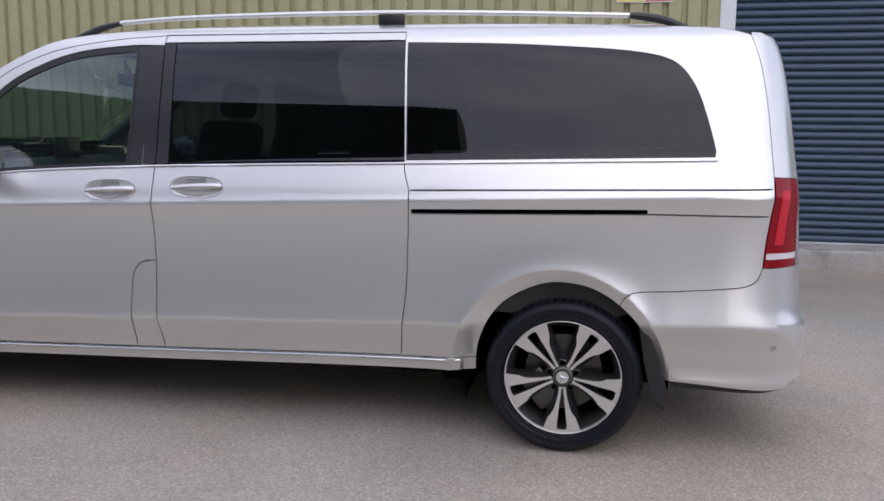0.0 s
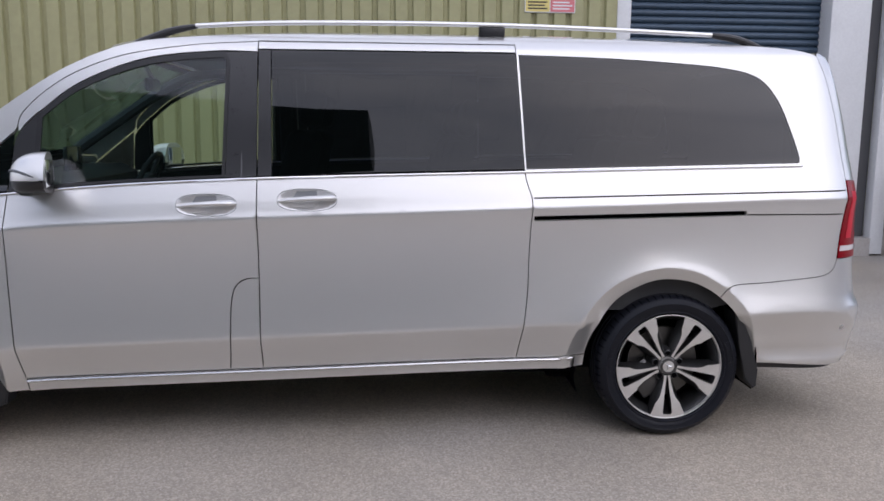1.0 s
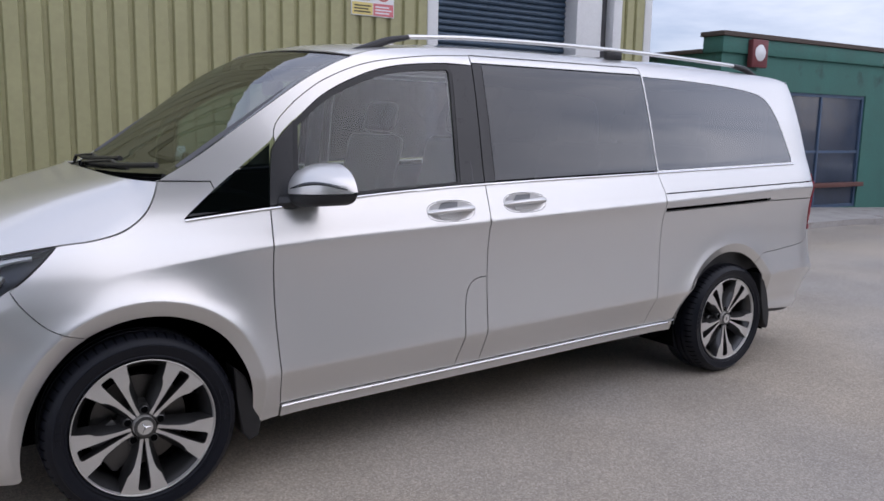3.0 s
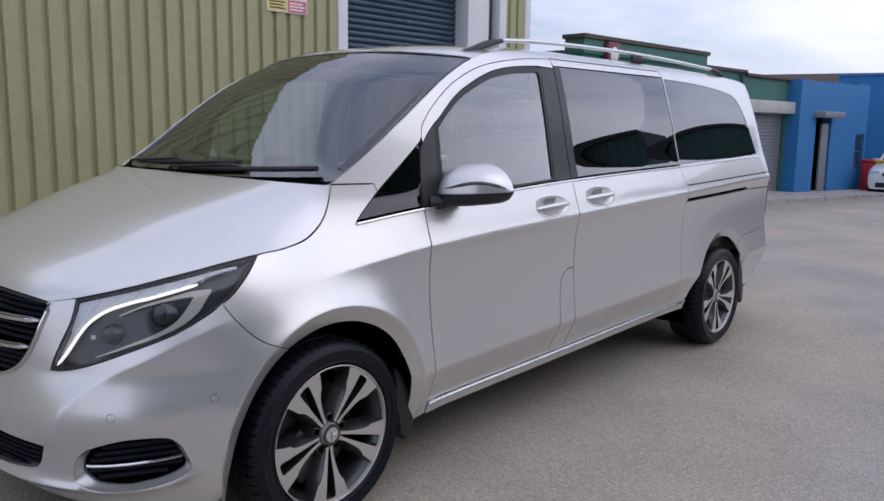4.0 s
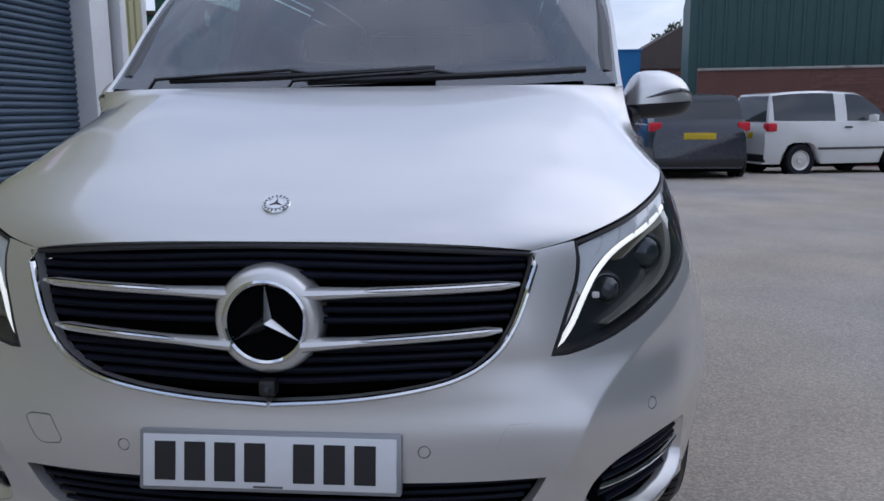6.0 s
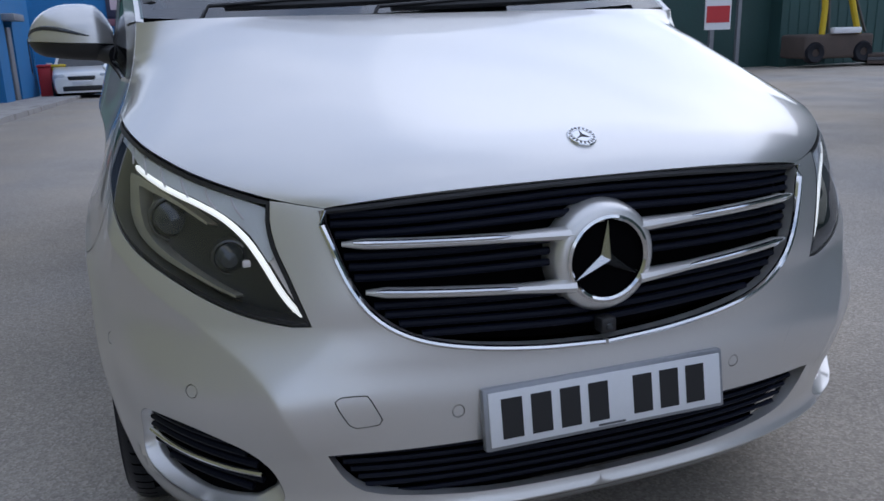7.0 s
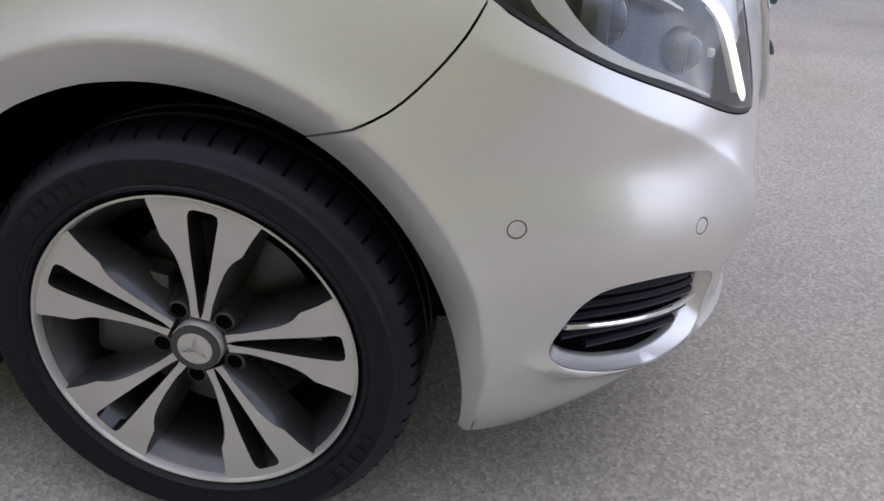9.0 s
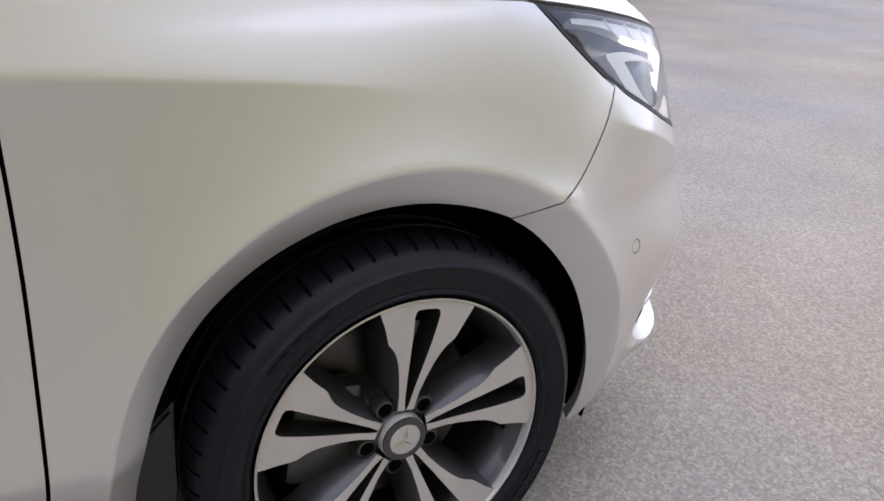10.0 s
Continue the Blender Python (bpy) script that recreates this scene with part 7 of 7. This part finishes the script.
# ---- parked cars ----
def parked_car(name, label, at_, turn, paint, length=4.3, width=1.76, tall=1.46, bonnet=0.28, boot=0.12, van_side=False, nose_z=0.78, tail_z=0.92, wheels=0.30, group="parked cars", reg=YELLOW):
    """A parked car, nose towards -x: body, glasshouse, wheels, lamps and plates."""
    c = thing(name, label, "car", at_, turn, group)
    L, hw = length, width / 2
    xs = np.linspace(0, L, 34)
    cab0, cab1 = L * bonnet, L * (1 - boot)
    belt_z = tall * 0.63
    def top(x):
        f = spline([(0, nose_z - 0.16), (L * 0.04, nose_z), (cab0, belt_z + 0.02), (cab0 + 0.3, belt_z + 0.04), (cab1 - 0.2, belt_z + 0.05), (cab1, tail_z + 0.05), (L * 0.975, tail_z), (L, tail_z - 0.15)])
        return float(f(x))
    def wide(x):
        t = abs(x - L / 2) / (L / 2)
        return hw * (1 - 0.16 * t ** 5) * (1 - 0.02 * t ** 2)
    bm = bmesh.new()
    rows = []
    axles = (L * 0.19, L * 0.80)
    for x in xs:
        w, z1 = wide(x), top(x)
        z0 = 0.22
        for ax in axles:
            d = abs(x - ax)
            if d < wheels + 0.06:
                z0 = max(z0, wheels + math.sqrt((wheels + 0.06) ** 2 - d * d))
        mid = min(z1 - 0.05, 0.62)
        z0 = min(z0, mid - 0.02)
        pts = [(w * 0.93, z0), (w * 0.99, z0 + (mid - z0) * 0.4), (w, mid), (w * 0.985, (mid + z1) / 2), (w * 0.94, z1 - 0.03), (w * 0.86, z1)]
        rows.append([bm.verts.new((x, -y, z)) for y, z in pts] + [bm.verts.new((x, y, z)) for y, z in reversed(pts)])
    n = len(rows[0])
    for a, b in zip(rows, rows[1:]):
        for k in range(n - 1):
            bm.faces.new((a[k], a[k + 1], b[k + 1], b[k]))
        bm.faces.new((a[n - 1], a[0], b[0], b[n - 1]))
    bm.faces.new(rows[0])
    bm.faces.new(rows[-1][::-1])
    body = part("body", bm, paint, c, angle=45)
    # glasshouse
    roof0, roof1 = cab0 + (tall - belt_z) * 1.15, cab1 - (0.10 if boot < 0.05 else 0.35)
    cabx = np.concatenate([np.linspace(cab0, roof0, 6), np.linspace(roof0, roof1, 8)[1:], np.linspace(roof1, cab1 + 0.12 * boot * L, 6)[1:]])
    zr = spline([(cab0, belt_z), (cab0 + (roof0 - cab0) * 0.5, belt_z + (tall - belt_z) * 0.62), (roof0, tall - 0.035), ((roof0 + roof1) / 2, tall), (roof1, tall - 0.05), (cab1 + 0.12 * boot * L + 0.001, belt_z + 0.02)])
    def house():
        bm = bmesh.new()
        rows = []
        for x in cabx:
            z1 = float(zr(x))
            w = wide(x) * 0.93
            k = max(z1 - belt_z, 0) / (tall - belt_z)
            wt_ = w - 0.16 * k
            pts = [(w, belt_z - 0.03), ((w + wt_) / 2 + 0.01, belt_z + (z1 - belt_z) * 0.5), (wt_ + 0.01, z1 - 0.04 * k), (wt_ * 0.9, z1)]
            rows.append([bm.verts.new((x, -y, z)) for y, z in pts] + [bm.verts.new((x, y, z)) for y, z in reversed(pts)])
        return bm, rows
    bm, rows = house()
    n = len(rows[0])
    for i, (a, b) in enumerate(zip(rows, rows[1:])):
        for k in range(n - 1):
            f = bm.faces.new((a[k], a[k + 1], b[k + 1], b[k]))
            x = (a[k].co.x + b[k].co.x) / 2
            roofy = roof0 - 0.05 < x < roof1 + 0.02 and k in (2, 3, 4)
            pillar = k in (0, 1, 5, 6) and (abs(x - (cab0 + L * 0.30)) < 0.07 or x < cab0 + 0.05 or x > cab1 - 0.15) or (van_side and k in (0, 1, 5, 6) and x > cab0 + L * 0.32)
            edge = k in (2, 4) and not roofy
            f.material_index = 1 if roofy or pillar or edge else 0
    part("glasshouse", bm, [CAR_GLASS, paint], c, "dark windows under a painted roof", angle=30)
    for ax in axles:
        for s_ in (-1, 1):
            w = part("wheel", lathe(bmesh.new(), [(wheels * 0.60, 0.0), (wheels * 0.66, 0.015), (wheels * 0.92, 0.02), (wheels, -0.01), (wheels, -0.17), (wheels * 0.6, -0.19)], "y", 28), RUBBER, c)
            w.matrix_local = pose(ax, s_ * (wide(ax) - 0.015), wheels, 0, 0, 0 if s_ > 0 else 180)
            bm = lathe(bmesh.new(), [(0.0, -0.005), (wheels * 0.2, 0.0), (wheels * 0.24, -0.02), (wheels * 0.5, -0.025), (wheels * 0.62, 0.006)], "y", 28)
            part("rim", bm, ALLOY, w, "silver rim")
            # flat near-black disc: the shade in the wheel arch as colour
            part("arch", lathe(bmesh.new(), [(0.0, -0.10), (wheels + 0.06, -0.10)], "y", 24), DARK, w)
    for s_ in (-1, 1):
        part("headlight", box(bmesh.new(), (0.05, s_ * hw * 0.70 - 0.17, nose_z - 0.16), (0.22, s_ * hw * 0.70 + 0.12, nose_z - 0.02), 0.03, 2), LENS_DULL, c, "clear headlight")
        part("rear_light", box(bmesh.new(), (L - 0.20, s_ * hw * 0.78 - 0.10, tail_z - 0.22 - (0 if boot > 0.05 else -0.05)), (L - 0.02, s_ * hw * 0.78 + 0.10, tail_z - 0.02 + (0.35 if van_side else 0)), 0.03, 2), RED_BRIGHT, c, "red rear light")
        m_ = box(bmesh.new(), (cab0 + 0.42, s_ * (hw + 0.09) - 0.09, belt_z + 0.0), (cab0 + 0.52, s_ * (hw + 0.09) + 0.09, belt_z + 0.14), 0.03, 2)
        part("door_mirror", m_, paint, c)
        bm = bmesh.new()
        tube(bm, [(L * 0.28, s_ * (wide(L * 0.3) + 0.004), 0.50), (L * 0.5, s_ * (wide(L * 0.5) + 0.004), 0.50), (L * 0.70, s_ * (wide(L * 0.7) + 0.004), 0.50)], 0.022, 6)
        part("side_moulding", bm, BLACK, c)
        part("door_handle", box(bmesh.new(), (L * 0.50, s_ * wide(L * 0.5) - 0.02, belt_z - 0.10), (L * 0.50 + 0.14, s_ * wide(L * 0.5) + 0.02, belt_z - 0.07), 0.008), BLACK, c)
    part("grille", box(bmesh.new(), (0.0, -hw * 0.42, nose_z - 0.22), (0.10, hw * 0.42, nose_z - 0.08), 0.02), BLACK, c)
    part("lower_intake", box(bmesh.new(), (-0.01, -hw * 0.6, 0.27), (0.10, hw * 0.6, 0.42), 0.02), BLACK, c)
    part("front_plate", box(bmesh.new(), (-0.022, -0.26, 0.45), (0.02, 0.26, 0.56), 0.004), PLATE_WHITE, c, "plain white plate")
    part("rear_plate", box(bmesh.new(), (L - 0.03, -0.26, tail_z - 0.30), (L + 0.012, 0.26, tail_z - 0.19), 0.004), reg, c, "plain yellow plate")
    part("bumper_strip", box(bmesh.new(), (L - 0.06, -hw * 0.8, 0.25), (L + 0.008, hw * 0.8, 0.40), 0.02), BLACK, c)
    part("underside", boxes(((0.15, -hw * 0.8, 0.16), (L - 0.15, hw * 0.8, 0.3))), DARK, c)
    return c


LENS_DULL = material("headlight_plastic", (0.55, 0.57, 0.60), rough=0.12, coat=1.0, vary=0.1, scale=10)
parked_car("hatchback", "small white hatchback parked beside the brick wall", (14.28, -8.01, -0.075), -254, CAR_WHITE, 3.3, 1.6, 1.53, 0.25, 0.02, False, 0.82, 0.98, 0.29)
parked_car("hatchback", "white hatchback parked against the blue garage wall", (24.2, 2.85, gz(25.5, 2.85)), 0, CAR_WHITE, 4.3, 1.80, 1.47)
sc = parked_car("people_carrier", "pale silver people carrier with a side door open", (25.6, 0.85, gz(27, 0.85)), 0, CAR_SILVER, 4.6, 1.86, 1.66, 0.24, 0.05, False, 0.95, 1.05, 0.32)
part("open_door", box(bmesh.new(), (1.25, 0.95, 0.35), (1.32, 1.85, 1.05), 0.03), CAR_SILVER, sc, "open side door")
part("open_door_glass", box(bmesh.new(), (1.27, 1.0, 1.05), (1.30, 1.8, 1.50), 0.01), CAR_GLASS, sc)
parked_car("hatchback", "white and black hatchback parked facing the yard", (24.6, -2.3, gz(26, -2.3)), 3, CAR_WHITE, 3.9, 1.75, 1.50)
parked_car("saloon_car", "white saloon car parked with its boot to the yard", (19.9, -3.8, gz(17.5, -3.3)), 163, CAR_WHITE, 4.6, 1.84, 1.42, 0.27, 0.17, False, 0.74, 0.98, 0.32)
parked_car("estate_car", "dark blue estate car parked with its tail to the yard", (15.1, -3.55, gz(13.2, -3.55)), 180, CAR_DARK, 3.8, 1.82, 1.46, 0.25, 0.04, False, 0.76, 1.0, 0.32)

# ---- the far side of the yard ----
bw = thing("brick_wall", "weathered red brick wall with brick piers", "wall", kind="structure")
M_B = Matrix.Translation((16.7, -7.1, -0.22)) @ pose(0, 0, 0, 0, 0, -100)
part("panel", boxes(((-2.4, 0, -0.2), (1.75, 0.22, 2.22)), ((1.75, -0.05, -0.2), (3.45, 0.30, 2.6)), ((3.72, -0.05, -0.2), (4.14, 0.35, 2.6))), BRICK, bw, smooth=False).matrix_world = M_B
for i in range(34):
    row_z = 0.075 * i
    for j in range(13):
        x = 0.25 + 0.225 * (j - 1) + (0.112 if i % 2 else 0)
        deep = -0.054 if x > 1.75 else -0.002
        if x > 3.2 or 1.52 < x < 1.75 or (x < 1.75 and row_z > 2.12) or row_z > 2.5:
            continue
        if i == 0 and j == 0:
            bm = box(bmesh.new(), (0, -0.008, 0), (0.214, 0.0, 0.064), 0.003, 1)
            first = part("brick", bm, BRICK, bw)
            first.matrix_world = M_B @ pose(x, deep, row_z)
        else:
            o = new("brick", first.data)
            o.parent = bw
            o.matrix_world = M_B @ pose(x, deep, row_z)
part("coping", boxes(((-2.4, -0.04, 2.22), (1.70, 0.26, 2.28)), ((1.70, -0.09, 2.6), (3.50, 0.34, 2.67)), bevel=0.01), CONCRETE, bw).matrix_world = M_B
nt = thing("wall_notice", "white rectangular notice fixed to the brick wall", "notice", kind="structure")
part("plate", boxes(((2.30, -0.085, 1.75), (2.62, -0.066, 2.36))), PLATE_WHITE, nt).matrix_world = M_B
gb = thing("green_warehouse", "tall dark green metal-clad warehouse behind the brick wall", "building", (19.0, -4.9, -0.2), -100)


def ribbed(x0, x1, z0, z1, step, deep=0.03):
    bm = bmesh.new()
    pts = []
    x = x0
    while x < x1 - 1e-6:
        for f, d in ((0.0, 0), (0.7, 0), (0.76, deep), (0.94, deep)):
            pts.append((min(x + f * step, x1), d))
        x += step
    pts.append((x1, 0))
    lo = [bm.verts.new((a, -d, z0)) for a, d in pts]
    hi = [bm.verts.new((a, -d, z1)) for a, d in pts]
    for i in range(len(pts) - 1):
        if pts[i + 1][0] > pts[i][0] + 1e-6:
            bm.faces.new((lo[i], lo[i + 1], hi[i + 1], hi[i]))
    return bm


part("cladding", ribbed(0.0, 4.2, -0.4, 4.7, 0.3), DKGREEN, gb, smooth=False)
part("cladding", ribbed(4.2, 7.0, -0.4, 5.3, 0.3), DKGREEN, gb, smooth=False)
part("cladding", ribbed(11.3, 24.0, -0.4, 3.6, 0.3), DKGREEN, gb, smooth=False)
part("core", boxes(((0.0, 0.02, -0.4), (4.2, 8, 4.7)), ((4.2, 0.02, -0.4), (7.0, 8, 5.3)), ((7.0, 0.6, -0.4), (11.3, 8, 4.1)), ((11.3, 0.02, -0.4), (24, 8, 3.6))), DKGREEN, gb, smooth=False)
bm = bmesh.new()
ends = [[bm.verts.new((x, y, z)) for x, z in ((5.0, 3.4), (5.0, 4.8), (9.0, 5.9), (13.0, 4.8), (13.0, 3.4))] for y in (0.66, 7.9)]
bm.faces.new(ends[0][::-1])
bm.faces.new(ends[1])
for k in range(5):
    bm.faces.new((ends[0][k], ends[0][(k + 1) % 5], ends[1][(k + 1) % 5], ends[1][k]))
part("gable", bm, DKGREEN, gb, smooth=False)
for x0, x1, z0, z1 in ((4.85, 9.0, 4.78, 5.94), (13.15, 9.0, 4.78, 5.94)):
    bm = bmesh.new()
    rows = [[bm.verts.new((x, y, z + dz)) for x, z in ((x0, z0), (x1, z1))] for y, dz in ((0.5, 0.0), (0.5, 0.09), (8.05, 0.09), (8.05, 0.0))]
    for k in range(4):
        a, b = rows[k], rows[(k + 1) % 4]
        bm.faces.new((a[0], a[1], b[1], b[0]))
    part("roof_slope", bm, SLATE, gb, "dark roof sheet", smooth=False)
part("grey_panel", boxes(((7.0, 0.1, -0.4), (7.8, 0.6, 4.1)), bevel=0.01), GREY_SHUTTER, gb)
part("gate_post", boxes(((9.15, -0.05, -0.4), (9.27, 0.08, 3.0))), GREY_SHUTTER, gb)
part("gate_post", boxes(((9.95, -0.05, -0.4), (10.05, 0.08, 3.0))), GREY_SHUTTER, gb)
part("canopy", boxes(((9.1, -0.5, 3.0), (11.3, 0.2, 3.12)), bevel=0.01), GREY_SHUTTER, gb)
part("gutter", boxes(((-0.1, -0.12, 4.62), (4.2, 0.05, 4.76)), ((4.2, -0.12, 5.24), (7.1, 0.05, 5.38)), ((11.2, -0.12, 3.55), (24.1, 0.05, 3.7))), BLACK, gb)
rs = thing("gate_notice", "red and white warning notice on the green warehouse gate", "notice", kind="structure")
Mg = Matrix.Translation((17.5, -3.0, 0)) @ pose(0, 0, 0, 0, 0, -100)
part("plate", boxes(((9.96, 0.50, 1.02), (10.68, 0.53, 1.86))), PLATE_WHITE, rs).matrix_world = Mg
part("red_panel", boxes(((10.0, 0.49, 1.2), (10.64, 0.502, 1.62))), RED_PAINT, rs).matrix_world = Mg

mc = thing("yard_machine", "dark yard machine with two yellow lifting arms and a pale sheet", "machine", (15.92, -16.61, 0.07), -100)
part("chassis", box(bmesh.new(), (-1.0, -0.6, 0.12), (1.0, 0.6, 0.75), 0.08, 3), SLATE, mc, "dark weathered chassis")
for x0, x1, x2 in ((-0.45, -0.42, -0.5), (0.62, 0.40, 0.1)):
    bm = bmesh.new()
    tube(bm, [(x0, -0.45, 0.72), (x1, -0.45, 1.4), (x2, -0.40, 2.7)], 0.10, 8, 0.7)
    arm = part("lifting_arm", bm, YELLOW, mc, "yellow steel arm")
    bm = bmesh.new()
    tube(bm, [(x0 + 0.15, -0.50, 0.8), (x2 + 0.12, -0.48, 2.2)], 0.04, 8)
    part("ram", bm, STEEL, arm, "steel ram")
part("pale_sheet", box(bmesh.new(), (-0.25, -0.70, 0.76), (0.55, -0.45, 0.92), 0.04, 2), PLATE_WHITE, mc, "pale folded sheet")
for dx in (-0.7, 0.7):
    part("wheel", lathe(bmesh.new(), [(0.10, -0.64), (0.24, -0.66), (0.28, -0.60), (0.28, -0.42), (0.0, -0.42)], "y", 24, (dx, 0, 0.28)), RUBBER, mc)
bd = thing("board_stack", "stack of weathered grey boards lying on the tarmac", "stack", (15.3, -17.9, 0), -40)
for k in range(3):
    part("board", box(bmesh.new(), (-0.6 + 0.04 * k, -0.35, 0.02 + 0.09 * k), (0.6 - 0.05 * k, 0.35, 0.10 + 0.09 * k), 0.01), TRIM if k % 2 else SLATE, bd)

cn = thing("green_shed", "dark green metal-clad shed along the far edge of the yard", "shed", (5.75, -8.35, 0), 0)
cg = material("shed_green", (0.028, 0.055, 0.042), rough=0.55, vary=0.15, scale=1.5, dirt=(0.05, 0.04, 0.03, 2.0, 0.62))
part("low_section", boxes(((-3.95, -5.0, 0.14), (0.0, 0.0, 3.6))), cg, cn, smooth=False)
part("tall_section", boxes(((-16.0, -5.0, 0.0), (-3.95, 0.0, 5.5))), cg, cn, smooth=False)
for k in range(16):
    part("rib", boxes(((-3.8 + 0.24 * k, 0.0, 0.30), (-3.7 + 0.24 * k, 0.032, 3.5)), bevel=0.01), cg, cn, smooth=False)
part("base_rail", boxes(((-3.95, -5.02, 0.0), (0.03, 0.05, 0.16)), bevel=0.01), material("weathered_rail", (0.06, 0.055, 0.05), rough=0.7, vary=0.2, scale=3), cn)
part("corner_post", boxes(((-0.13, -0.05, 0.16), (0.03, 0.06, 3.6)), bevel=0.01), cg, cn)
